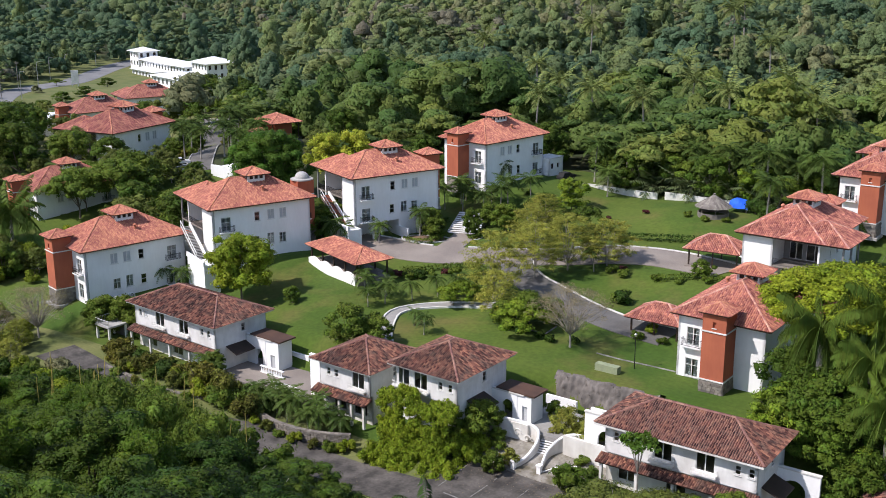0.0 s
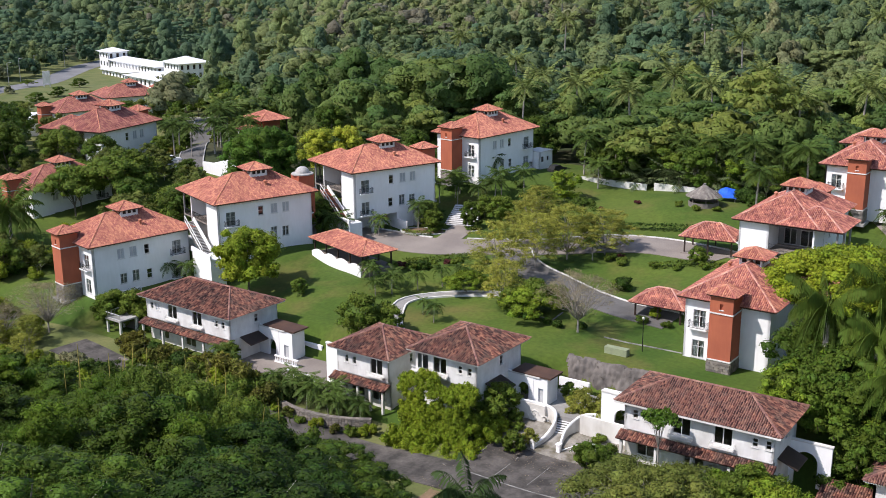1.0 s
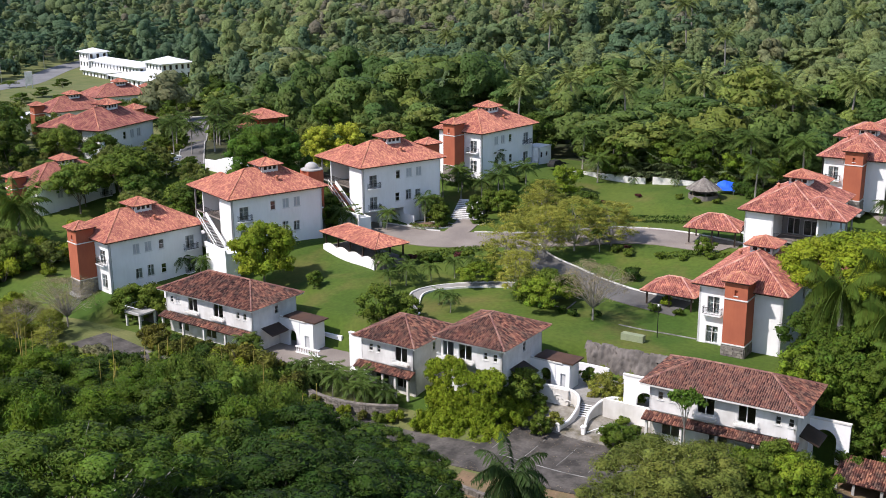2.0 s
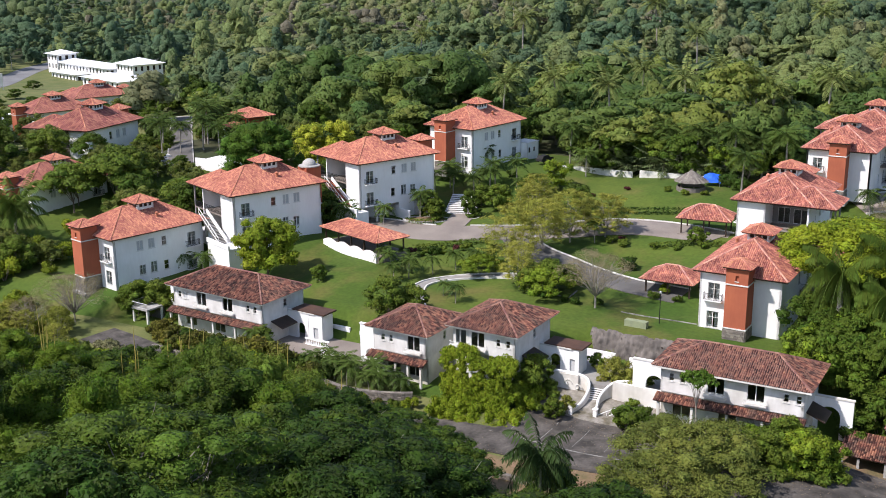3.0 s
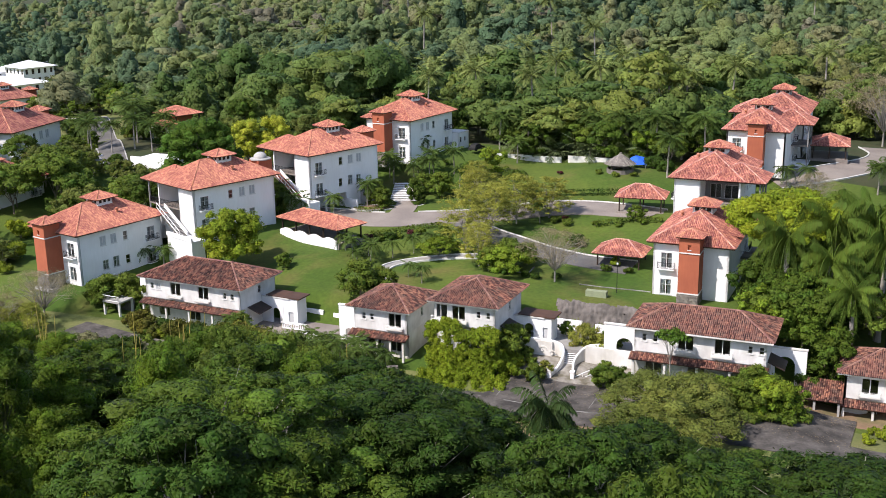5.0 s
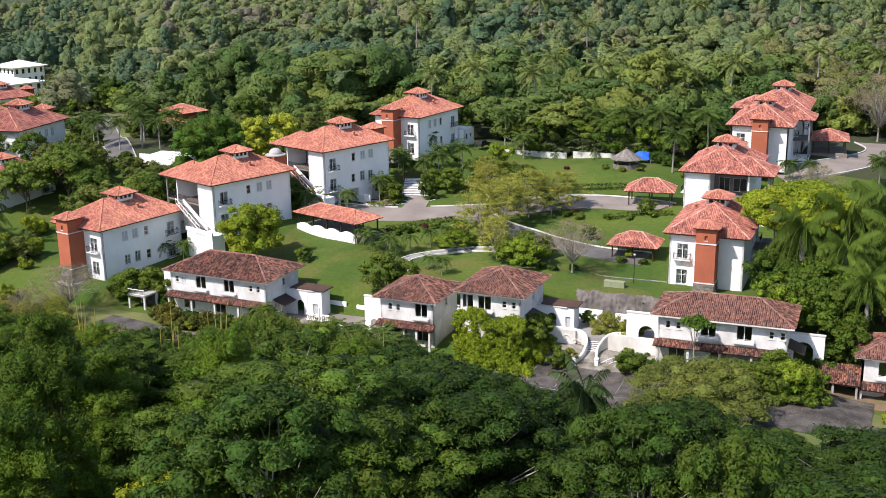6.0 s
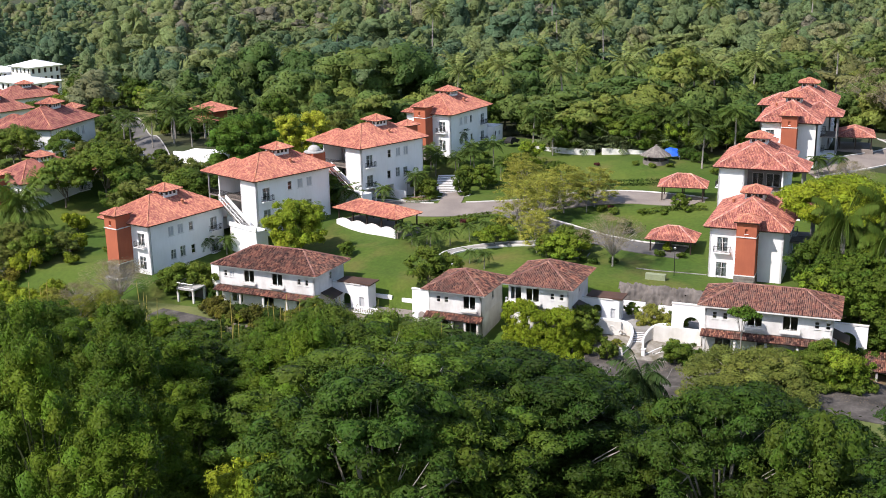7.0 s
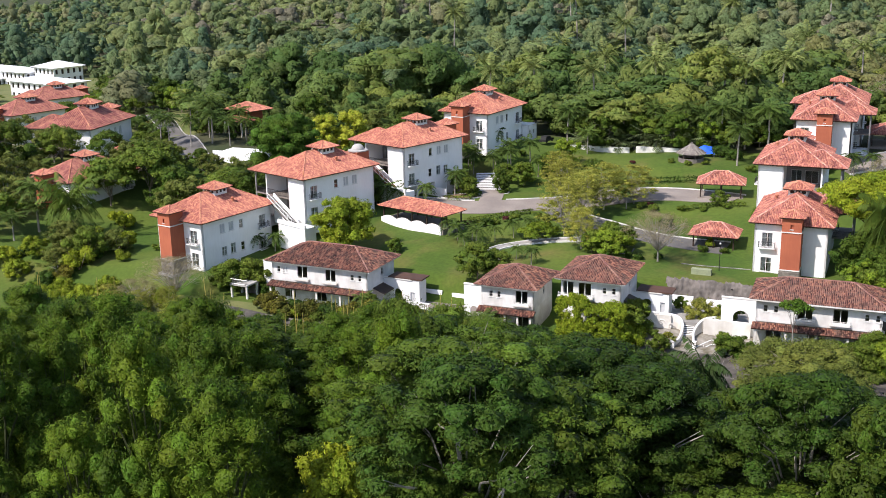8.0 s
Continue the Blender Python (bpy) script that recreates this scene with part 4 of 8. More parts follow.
carport(-35.0, 207.5, 15.6, 4.0, 8.0, 10.5, 2.8, "tiled carport behind the rear villa", 34, False, M_TILE_PALE)
gp = carport(-193.5, 197.0, 16.6, -20, 10.0, 8.4, 4.5, "two-tier tiled pavilion with terracotta walls beside the estate road", 35, False)
for x0, y0, x1, y1 in ((2.2, 2.0, 8.0, 2.3), (2.2, 2.35, 2.5, 6.4), (7.7, 2.35, 8.0, 6.4)):
    s = Shape()
    s.box(x0, y0, -0.5, x1, y1, 4.3)
    part("wall", s, M_TERRA, gp, "terracotta-painted wall")
hip_roof(gp, 3.5, -3.4, 11.5, 1.2, 2.4, 0.4, M_TILE, M_RIDGE, False, "lower_roof", "lower tiled roof over the entrance", 37, 0.3, thick=0.16)
for px in (4.0, 10.8):
    s = Shape()
    s.box(px, -3.1, -1.5, px + 0.3, -2.8, 2.3)
    part("column", s, M_STUCCO, gp, "white column")
carport(-199.5, 158.5, 12.4, -15, 8.0, 5.0, 2.6, "small tiled roof half hidden by trees", 36, False)

# ---- terrace of townhouses ----
def townhouse(x, y, eave, yaw, w, d, wins, label, seed, pent=True, drop=6.8, fronts=(), fascia=False):
    """Two storeys under an old dark hip roof; the upper wall white, a tiled pent roof over the set-back ground floor.
    wins: openings of the upper front wall as (middle, style)."""
    H = drop
    t = thing("townhouse", x, y, eave - H, yaw, label, "house", "terrace of townhouses")
    o = 0.9
    up = H - 3.35
    top = H - 0.12
    rows = []
    for c, st in wins:
        if st == "small":
            rows.append((c, up + 1.35, 0.62, 1.0, "small", False))
        elif st == "shut":
            rows.append((c, up + 1.3, 0.9, 1.1, "shut", False))
        else:
            rows.append((c, up + 0.65, 2.0, 2.1, "slide", False))
    walled(t, (o, o), (w - o, o), top, rows, False, M_STUCCO_AGED, up - 0.1)
    m = wall_frame(o, o, w - o, o)
    for c, st in wins:
        if st == "slide":
            led = Shape()
            led.box(c - 1.35, -0.55, up + 0.38, c + 1.35, 0, up + 0.56)
            led.box(c - 1.2, -0.4, up + 0.2, c + 1.2, 0, up + 0.38)
            lg = part("balcony_ledge", led.moved(m), M_OLDWHITE, t, "deep moulded ledge below the window")
            r = railing_shape([(c - 1.3, -0.02, up + 0.56), (c - 1.3, -0.5, up + 0.56), (c + 1.3, -0.5, up + 0.56), (c + 1.3, -0.02, up + 0.56)], 0.5, 0.2)
            part("railing", r.moved(m), M_FRAME, lg)
    walled(t, (w - o, o), (w - o, d - o), top, [((d - 2 * o) * 0.55, up + 1.3, 0.75, 1.2, "small", False)], False, M_STUCCO_AGED, up - 0.1)
    walled(t, (w - o, d - o), (o, d - o), top, [], False, M_STUCCO_AGED, up - 0.6)
    walled(t, (o, d - o), (o, o), top, [], False, M_STUCCO_AGED, up - 0.1)
    # ground floor, set back under the pent roof
    gw = [(c, 0.35, 2.2, 2.15, "slide", False) for c in fronts]
    walled(t, (o, o + 0.5), (w - o, o + 0.5), up - 0.1, gw, False, M_OLDWHITE, -0.6)
    walled(t, (w - o, o + 0.5), (w - o, d - o), up - 0.1, [], False, M_OLDWHITE, -0.6)
    walled(t, (o, d - o), (o, o + 0.5), up - 0.1, [], False, M_OLDWHITE, -0.6)
    fl = Shape()
    fl.box(o + 0.3, o + 0.8, up - 0.1, w - o - 0.3, d - o - 0.3, up + 0.05)
    fl.box(o + 0.3, o + 0.8, -0.1, w - o - 0.3, d - o - 0.3, 0.1)
    part("floor_slab", fl, M_ROOM, t)
    hip_roof(t, 0, 0, w, d, H, 0.43, M_TILE_OLD, M_RIDGE_OLD, False, "roof", "weathered dark brown hip roof of rounded tiles", seed, 0.25, thick=0.2)
    if pent:
        rng = random.Random(seed + 1)
        deep, fall = 1.4, 0.55
        n = math.hypot(deep, fall)
        dk = Shape()
        dk.quad((o - 0.4, o - deep, up - 0.25 - fall), (w - o + 0.4, o - deep, up - 0.25 - fall), (w - o + 0.4, o, up - 0.25), (o - 0.4, o, up - 0.25))
        dk.quad((o - 0.4, o - deep, up - 0.37 - fall), (o - 0.4, o, up - 0.37), (w - o + 0.4, o, up - 0.37), (w - o + 0.4, o - deep, up - 0.37 - fall))
        dk.quad((o - 0.4, o - deep, up - 0.37 - fall), (w - o + 0.4, o - deep, up - 0.37 - fall), (w - o + 0.4, o - deep, up - 0.25 - fall), (o - 0.4, o - deep, up - 0.25 - fall))
        if fascia:
            fs = Shape()
            fs.box(0.05, -0.07, H - 0.24, w - 0.05, -0.02, H - 0.03)
            part("fascia", fs, M_OLDWHITE, t, "pale board under the eaves")
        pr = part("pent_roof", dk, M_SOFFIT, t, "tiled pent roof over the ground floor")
        ti = Shape()
        k = round((w - 2 * o + 0.8) / 0.25)
        for i in range(k):
            tile_strip(ti, Vector((o - 0.4 + (i + 0.5) * (w - 2 * o + 0.8) / k, o - deep - 0.06, up - 0.25 - fall)), Vector((1, 0, 0)), Vector((0, deep / n, fall / n)), n, rng, 0.25)
        part("roof_tiles", ti, M_TILE_OLD, pr, "rows of dark rounded tiles", kind="stuff")
        for i in range(5):
            p = Shape()
            px = o + i * (w - 2 * o - 0.3) / 4
            p.box(px, o - deep + 0.25, -0.6, px + 0.3, o - deep + 0.55, up - 0.35 - fall * 0.85)
            part("porch_post", p, M_OLDWHITE, t)
    return t


townhouse(-125.7, 104.5, 6.8, -2.5, 20.0, 11.2, [(1.3, "small"), (2.6, "shut"), (5.9, "slide"), (11.3, "slide"), (15.4, "small"), (16.8, "small")],
          "long white townhouse with old brown tiled roof and pent roof", 41, fronts=(3.0, 9.0, 15.5))
townhouse(-87.8, 103.6, 6.75, -1.5, 10.3, 10.8, [(1.6, "small"), (2.9, "small"), (6.6, "slide")],
          "small white townhouse with brown tiled roof beside the ivy", 42, fronts=(3.0, 6.5))
townhouse(-74.9, 103.4, 9.1, -1.0, 10.8, 12.0, [(0.9, "slide"), (3.6, "slide"), (6.6, "small"), (8.0, "small")],
          "white townhouse with brown roof half buried in ivy", 43, pent=False)
townhouse(-46.6, 103.4, 8.9, 0.8, 18.4, 9.8, [(1.3, "small"), (2.7, "small"), (6.6, "slide"), (11.2, "slide"), (14.6, "small"), (16.0, "small")],
          "long white townhouse with ribbed brown roof and dark pent roof", 44, fronts=(2.5, 8.0, 14.5), fascia=True)
townhouse(-20.9, 107.6, 4.7, 0.0, 16.0, 9.8, [(3.0, "slide"), (8.0, "slide"), (12, "small")],
          "white townhouse with brown roof beside a tiled lean-to", 45, fronts=(4.0,), drop=6.4)

# ---- terrace gates, patios, stairs and walls ----
def block(name, x0, y0, z0, x1, y1, z1, material, label, category, kind="structure"):
    s = Shape()
    s.box(x0, y0, z0, x1, y1, z1)
    return tagged(part(name, s, material), label, category, "", kind)


def gate_house(x, y, z, yaw, arch_w, box_w, h, label):
    """A white screen wall with a round arch, and a small flat-roofed porch block beside it."""
    g = thing("gate_house", x, y, z, yaw, label, "gate")
    part("arch_wall", arch_wall(arch_w, h, arch_w * 0.50, arch_w * 0.84, 1.75, 0.35, -0.6), M_STUCCO, g, "white wall with a round-headed arch")
    m = wall_frame(arch_w, 0.05, arch_w + box_w, 0.05)
    part("porch_wall", wall_shape(box_w, h - 0.1, [(box_w * 0.35, 0.0, box_w * 0.72, 2.05)], 0.3, -0.6).moved(m), M_STUCCO, g)
    d = Shape()
    d.box(arch_w + box_w * 0.35, 0.25, 0, arch_w + box_w * 0.72, 0.31, 2.05)
    part("door", d, M_SHUTTER, g, "plain grey door")
    sides = Shape()
    sides.box(arch_w, 0.36, -0.6, arch_w + 0.25, 2.6, h - 0.1)
    part("side_wall", sides, M_STUCCO, g)
    sides = Shape()
    sides.box(arch_w + box_w - 0.25, 0.36, -0.6, arch_w + box_w, 2.6, h - 0.1)
    part("side_wall", sides, M_STUCCO, g)
    r = Shape()
    r.box(arch_w * 0.25, -0.1, h, arch_w + box_w + 0.5, 3.0, h + 0.2)
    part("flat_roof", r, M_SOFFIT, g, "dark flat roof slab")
    c = Shape()
    c.box(-0.05, -0.12, h - 0.14, arch_w + box_w * 0.5, 0.0, h + 0.05)
    part("coping", c, M_KERB, g)
    return g


gate_house(-106.5, 110.2, 0.0, -2.5, 4.1, 2.6, 4.2, "white arched gate beside the long townhouse")
gate_house(-65.2, 111.3, 2.3, -1.0, 4.0, 2.0, 3.5, "white arched gate with dark flat roof above the stairs")


def arch_screen(x, y, z, yaw, w, h, a0, a1, label):
    g = thing("arch_screen", x, y, z, yaw, label, "wall")
    part("arch_wall", arch_wall(w, h, a0, a1, 1.5, 0.35, -1.2), M_STUCCO, g)
    c = Shape()
    c.box(-0.08, -0.08, h + 0.003, w + 0.08, 0.43, h + 0.15)
    part("coping", c, M_OLDWHITE, g, "weathered coping")
    return g


arch_screen(-51.2, 109.8, 2.2, 0.5, 5.4, 4.4, 1.7, 4.0, "white screen wall with an arch joined to the townhouse")
arch_screen(-29.6, 110.6, 2.1, 0.5, 4.8, 3.8, 0.9, 3.4, "white side wall with an arch beside the townhouse")
arch_screen(-128.2, 108.2, 0.3, -2.5, 4.0, 5.2, 1.2, 2.4, "white end wall with a small arch")
arch_screen(-90.6, 106.6, 0.0, -1.5, 3.6, 5.6, 1.0, 2.3, "white wing wall with a small arch")

# grey paver and dark wall put the patio's shade into the colours
block("patio", -106.4, 104.2, -1.6, -88.4, 113.2, -0.02, M_PAVER, "paved patio between two townhouses, greyed for its shade", "patio")
block("patio", -66.0, 109.6, -1.5, -46.8, 117.4, 2.28, M_PATH, "pale paved landing at the head of the stairs", "patio")
block("retaining_wall", -106.4, 103.8, -2.4, -88.4, 104.19, 0.02, M_STAINED_SHADED, "retaining wall below the patio, darkened by painted shade", "wall")
for x0, x1, y, z in ((-101.8, -97.4, 108.4, -0.02), (-96.6, -91.2, 105.2, -0.02)):
    ba = thing("balustrade", x0, y, z, 0, "white balustrade with turned posts on the patio", "balustrade", "patio balustrades")
    for nm, za, zb in (("plinth", 0.0, 0.14), ("handrail", 0.88, 1.04)):
        sh = Shape()
        sh.box(0, -0.14, za, x1 - x0, 0.14, zb)
        part(nm, sh, M_STUCCO, ba)
    for k in range(int((x1 - x0) / 0.32)):
        sh = Shape()
        sh.lathe(0.18 + k * 0.32, 0, [(0.05, 0.14), (0.10, 0.32), (0.05, 0.6), (0.06, 0.88)], 8)
        part("baluster", sh, M_STUCCO, ba)
block("garden_wall", -101.2, 113.25, -0.8, -97.2, 113.6, 1.75, M_STUCCO, "low white wall at the back of the patio", "wall")
block("garden_wall", -95.4, 113.25, -0.8, -89.4, 113.6, 1.5, M_STUCCO, "low white wall at the back of the patio", "wall")
block("garden_wall", -60.9, 117.45, 0.5, -56.6, 117.8, 3.7, M_STUCCO, "white parapet wall above the stairs", "wall")
block("garden_wall", -54.6, 117.45, 0.5, -51.2, 117.8, 3.5, M_STUCCO, "white parapet wall above the stairs", "wall")
block("retaining_wall", -66.0, 109.2, -1.6, -58.4, 109.59, 3.1, M_OLDWHITE, "white retaining wall left of the stairs", "wall")
block("retaining_wall", -53.6, 109.2, -1.6, -46.8, 109.59, 3.2, M_OLDWHITE, "white retaining wall with scroll relief beside the stairs", "wall")


def rough_bank():
    """A stained, uneven retaining bank behind the stairs."""
    rng = np.random.default_rng(4)
    s = Shape()
    nx, nz = 64, 12
    for j in range(nz + 1):
        for i in range(nx + 1):
            x = -61.5 + 14.2 * i / nx
            t = j / nz
            s.v.append((x, 119.3 + 1.5 * t + rng.normal(0, 0.10) + 0.25 * math.sin(x * 1.7), 2.0 + 3.5 * t ** 0.9 + (rng.normal(0, 0.16) if j else -0.5)))
    s.f = [(j * (nx + 1) + i, j * (nx + 1) + i + 1, (j + 1) * (nx + 1) + i + 1, (j + 1) * (nx + 1) + i) for j in range(nz) for i in range(nx)]
    n = len(s.v)
    top = [s.v[nz * (nx + 1) + i] for i in range(nx + 1)]
    s.v += [(x, y + 2.6, 4.6) for x, y, z in top]
    s.f += [(nz * (nx + 1) + i, nz * (nx + 1) + i + 1, n + i + 1, n + i) for i in range(nx)]
    tagged(part("retaining_bank", s, M_STAINED_SHADED, smooth=True), "dark stained retaining bank at the lawn's edge", "wall", "", "structure")


rough_bank()
block("utility_box", -58.4, 125.2, 3.9, -55.2, 126.2, 5.95, M_BOX, "long green-grey utility box on the lawn", "utility box", "")


def stair(parent, start, way, steps, rise, going, width, material, walls=(-1, 1), rails=(), riser=None):
    """A flight: each step an object; way is the plan direction in which it climbs."""
    d = Vector((*way, 0)).normalized()
    s = Vector((-d.y, d.x, 0))
    for i in range(steps):
        p = Vector(start) + d * going * i
        z = start[2] + rise * (i + 1)
        a, b = p - s * width / 2, p + s * width / 2
        c, e = b + d * (going + 0.02), a + d * (going + 0.02)
        sh = Shape()
        sh.prism([(a.x, a.y), (e.x, e.y), (c.x, c.y), (b.x, b.y)], z - 0.05, z)
        slab = part("step", sh, material, parent)
        a, b = a + d * 0.04, b + d * 0.04
        sh = Shape()
        sh.prism([(a.x, a.y), (e.x, e.y), (c.x, c.y), (b.x, b.y)], z - rise - 0.25, z - 0.05)
        part("riser", sh, riser or material, slab)
    for k in rails:
        o = s * (width / 2 - 0.06) * k
        p0, p1 = Vector(start) + o, Vector(start) + o + d * going * steps
        rl = railing_shape([(p0.x, p0.y, start[2] + rise), (p1.x, p1.y, start[2] + rise * (steps + 1))], 0.95, 1.2, 0.06)
        part("handrail", rl, M_FRAME, parent, "slim white handrail")
    if walls:
        for k in walls:
            o = s * (width / 2 + 0.13) * k
            p0, p1 = Vector(start) + o, Vector(start) + o + d * going * steps
            sh = Shape()
            t = s * 0.12
            z0, z1 = start[2] + 0.75, start[2] + rise * steps + 0.75
            q = [(p0 - t, start[2] - 0.9), (p1 - t, start[2] - 0.9), (p1 - t, z1), (p0 - t, z0)]
            r = [(p0 + t, start[2] - 0.9), (p1 + t, start[2] - 0.9), (p1 + t, z1), (p0 + t, z0)]
            sh.v = [(p.x, p.y, z) for p, z in q + r]
            sh.f = [(0, 1, 2, 3), (7, 6, 5, 4), (0, 4, 5, 1), (1, 5, 6, 2), (2, 6, 7, 3), (3, 7, 4, 0)]
            part("stair_parapet", sh, M_STUCCO, parent)


st = thing("garden_stairs", 0, 0, 0, 0, "white garden stairs climbing from the parking to the landing", "stairs")
# dark riser colour draws the step lines that sunlight leaves out
stair(st, (-55.3, 105.7, -0.75), (-0.13, 1), 17, 0.178, 0.285, 1.7, M_STUCCO_AGED, (), riser=M_STAINED_SHADED)
for pts, tops in (([(-62.2, 109.1), (-60.6, 109.4), (-58.8, 109.7), (-57.2, 109.5), (-56.5, 108.5), (-56.4, 107.2), (-56.6, 105.8), (-57.1, 104.5)], (3.3, 3.25, 3.15, 3.0, 2.5, 1.7, 0.9, 0.35)),
                  ([(-54.2, 105.2), (-54.5, 106.4), (-54.7, 107.6), (-54.4, 108.8), (-53.7, 109.8), (-52.4, 110.4), (-50.6, 110.5)], (0.3, 0.9, 1.6, 2.3, 2.9, 3.1, 3.1))):
    line = smooth_line([Vector(p) for p in pts], 0.4)
    rises = smooth_line([Vector((i, z)) for i, z in enumerate(tops)], 0.1)
    sh = Shape()
    n = len(line)
    up = [float(np.interp(i * (len(tops) - 1) / (n - 1), [r.x for r in rises], [r.y for r in rises])) for i in range(n)]
    for row, h in ((offset_line(line, 0.13), 0), (offset_line(line, 0.13), 1), (offset_line(line, -0.13), 1), (offset_line(line, -0.13), 0)):
        sh.v += [(p.x, p.y, up[i] if h else -1.6) for i, p in enumerate(row)]
    for k in range(3):
        sh.f += [(k * n + i + 1, k * n + i, (k + 1) * n + i, (k + 1) * n + i + 1) for i in range(n - 1)]
    sh.f += [(0, n, 2 * n, 3 * n), (4 * n - 1, 3 * n - 1, 2 * n - 1, n - 1)]
    pp = part("curved_parapet", sh, M_OLDWHITE, st, "curving white parapet")
    cp = Shape()
    cp.tube([(p.x, p.y, up[i] + 0.05) for i, p in enumerate(line)], 0.17, 6)
    part("coping", cp, M_STUCCO, pp)
# scroll relief on the wall beside the stairs
for cx, cz, r in ((-59.8, 1.9, 0.62), (-58.4, 1.5, 0.5), (-61.1, 1.4, 0.5), (-52.6, 1.7, 0.55), (-51.2, 1.4, 0.45)):
    cy = 109.28 if cx < -56 else 110.22
    sc = Shape()
    sc.tube([(cx + r * (1 - 0.075 * k) * math.cos(k * 0.55), cy - 0.12, cz + r * (1 - 0.075 * k) * math.sin(k * 0.55)) for k in range(13)], 0.075, 5)
    part("scroll", sc, M_OLDWHITE, st, "raised plaster scroll")
for x, y, zt in ((-57.15, 104.3, 0.9), (-54.15, 105.0, 0.9)):
    sh = Shape()
    sh.box(x - 0.24, y - 0.24, -1.3, x + 0.24, y + 0.24, zt)
    sh.box(x - 0.32, y - 0.32, zt, x + 0.32, y + 0.32, zt + 0.14)
    part("pier", sh, M_STUCCO, st)
sh = railing_shape([(-53.8, 105.2, -0.6), (-52.0, 106.0, 0.3), (-50.2, 106.6, 0.5)], 0.8, 0.9, 0.06)
part("handrail", sh, M_FRAME, st, "white tubular handrail")


def drystone(points, z0, z1, label):
    """A low dry-stone wall of coursed rough blocks along plan points."""
    w = thing("stone_wall", 0, 0, 0, 0, label, "wall", kind="structure")
    rng = random.Random(3)
    line = smooth_line([Vector(p) for p in points], 0.42)
    core = Shape()
    for a, b in zip(line, line[1:]):
        d = (b - a).normalized()
        n = Vector((d.y, -d.x))
        core.prism([(a.x, a.y), (b.x, b.y), (b.x - n.x * 0.5, b.y - n.y * 0.5), (a.x - n.x * 0.5, a.y - n.y * 0.5)], z0 - 0.4, z1 - 0.05)
    part("core", core, M_STONE, w)
    z = z0
    k = 0
    while z < z1 - 0.1:
        h = rng.uniform(0.15, 0.22)
        i = 0
        while i < len(line) - 1:
            a, b = line[i], line[i + 1]
            d = (b - a).normalized()
            n = Vector((d.y, -d.x))
            p = a + d * 0.02
            q = b - d * 0.02
            out = rng.uniform(0.05, 0.13)
            sh = Shape()
            sh.prism([(p.x + n.x * out, p.y + n.y * out), (q.x + n.x * out, q.y + n.y * out), (q.x - n.x * 0.1, q.y - n.y * 0.1), (p.x - n.x * 0.1, p.y - n.y * 0.1)], z + 0.015, z + h - 0.015 + rng.uniform(-0.03, 0.03))
            part("stone", sh, M_STONE, w)
            i += 1
            k += 1
        z += h
    return w


drystone([(-93.5, 98.2), (-90.6, 97.6), (-87.5, 97.0), (-83.5, 97.2), (-80.2, 98.2), (-77.6, 99.6)], -1.6, 0.35, "rough dry-stone retaining wall beside the access road")
drystone([(-121.4, 96.8), (-115, 96.3), (-108.5, 96.0), (-103, 96.5), (-99.4, 97.8)], -1.3, 0.15, "low dry-stone wall below the croton bed")
drystone([(-47.6, 100.8), (-45.6, 99.6), (-43.4, 99.2), (-41.0, 99.4)], -1.0, 0.6, "curved low wall of rough blocks by the parking")

drystone([(-62.0, 86.0), (-57.0, 85.4), (-52.0, 85.2), (-47.0, 85.6)], -0.8, 0.12, "low rough terrace wall on the earth bank")

# white bay lines of the parking
for x in (-61.8, -57.6, -53.4, -49.4):
    s = Shape()
    n = 6
    for i in range(n):
        y0, y1 = 96.2 + i * 0.9, 96.2 + (i + 1) * 0.9
        s.quad(*[(px, py, ground_z(px, py) + 0.115) for px, py in ((x, y0), (x + 0.1, y0), (x + 0.1, y1), (x, y1))])
    tagged(part("bay_line", s, M_FADED), "faded white parking bay line", "road marking", "bay lines", "structure")
kerb([(-64.0, 95.4), (-60, 95.3), (-56, 95.2), (-52, 95.0), (-47, 94.8)], 0.05, 0.18, 0.06, "pale worn kerb between road and parking", M_FADED)

# lean-to and dark store beside the last townhouse
lt = thing("lean_to", -25.4, 106.6, -1.2, 0.0, "open lean-to with a rusty tiled roof on rough posts", "shed")
sh = Shape()
sh.quad((0, 0, 2.3), (5.4, 0, 2.3), (5.4, 4.2, 3.6), (0, 4.2, 3.6))
sh.quad((0, 0, 2.18), (0, 4.2, 3.48), (5.4, 4.2, 3.48), (5.4, 0, 2.18))
dk = part("roof", sh, M_SOFFIT, lt)
ti = Shape()
rng0 = random.Random(9)
for i in range(21):
    nn = math.hypot(4.2, 1.3)
    tile_strip(ti, Vector((0.13 + i * 0.257, -0.05, 2.3)), Vector((1, 0, 0)), Vector((0, 4.2 / nn, 1.3 / nn)), nn, rng0, 0.26)
part("roof_tiles", ti, M_TILE_OLD, dk, "rows of dark rounded tiles", kind="stuff")
for px in (0.2, 2.0, 4.9):
    sh = Shape()
    sh.box(px, 0.2, -0.6, px + 0.28, 0.48, 2.3)
    part("post", sh, M_CONCRETE, lt)
sh = Shape()
sh.box(0, 4.0, -0.6, 5.4, 4.25, 3.4)
part("back_wall", sh, M_OLDWHITE, lt)

# small slab bridge with railings left of the long townhouse
br = thing("entrance_canopy", -132.2, 103.4, -0.2, -3, "small concrete canopy with a grey railing beside the townhouse", "canopy")
sh = Shape()
sh.box(0, 0, 2.3, 3.6, 3.4, 2.55)
part("slab", sh, M_CONCRETE, br)
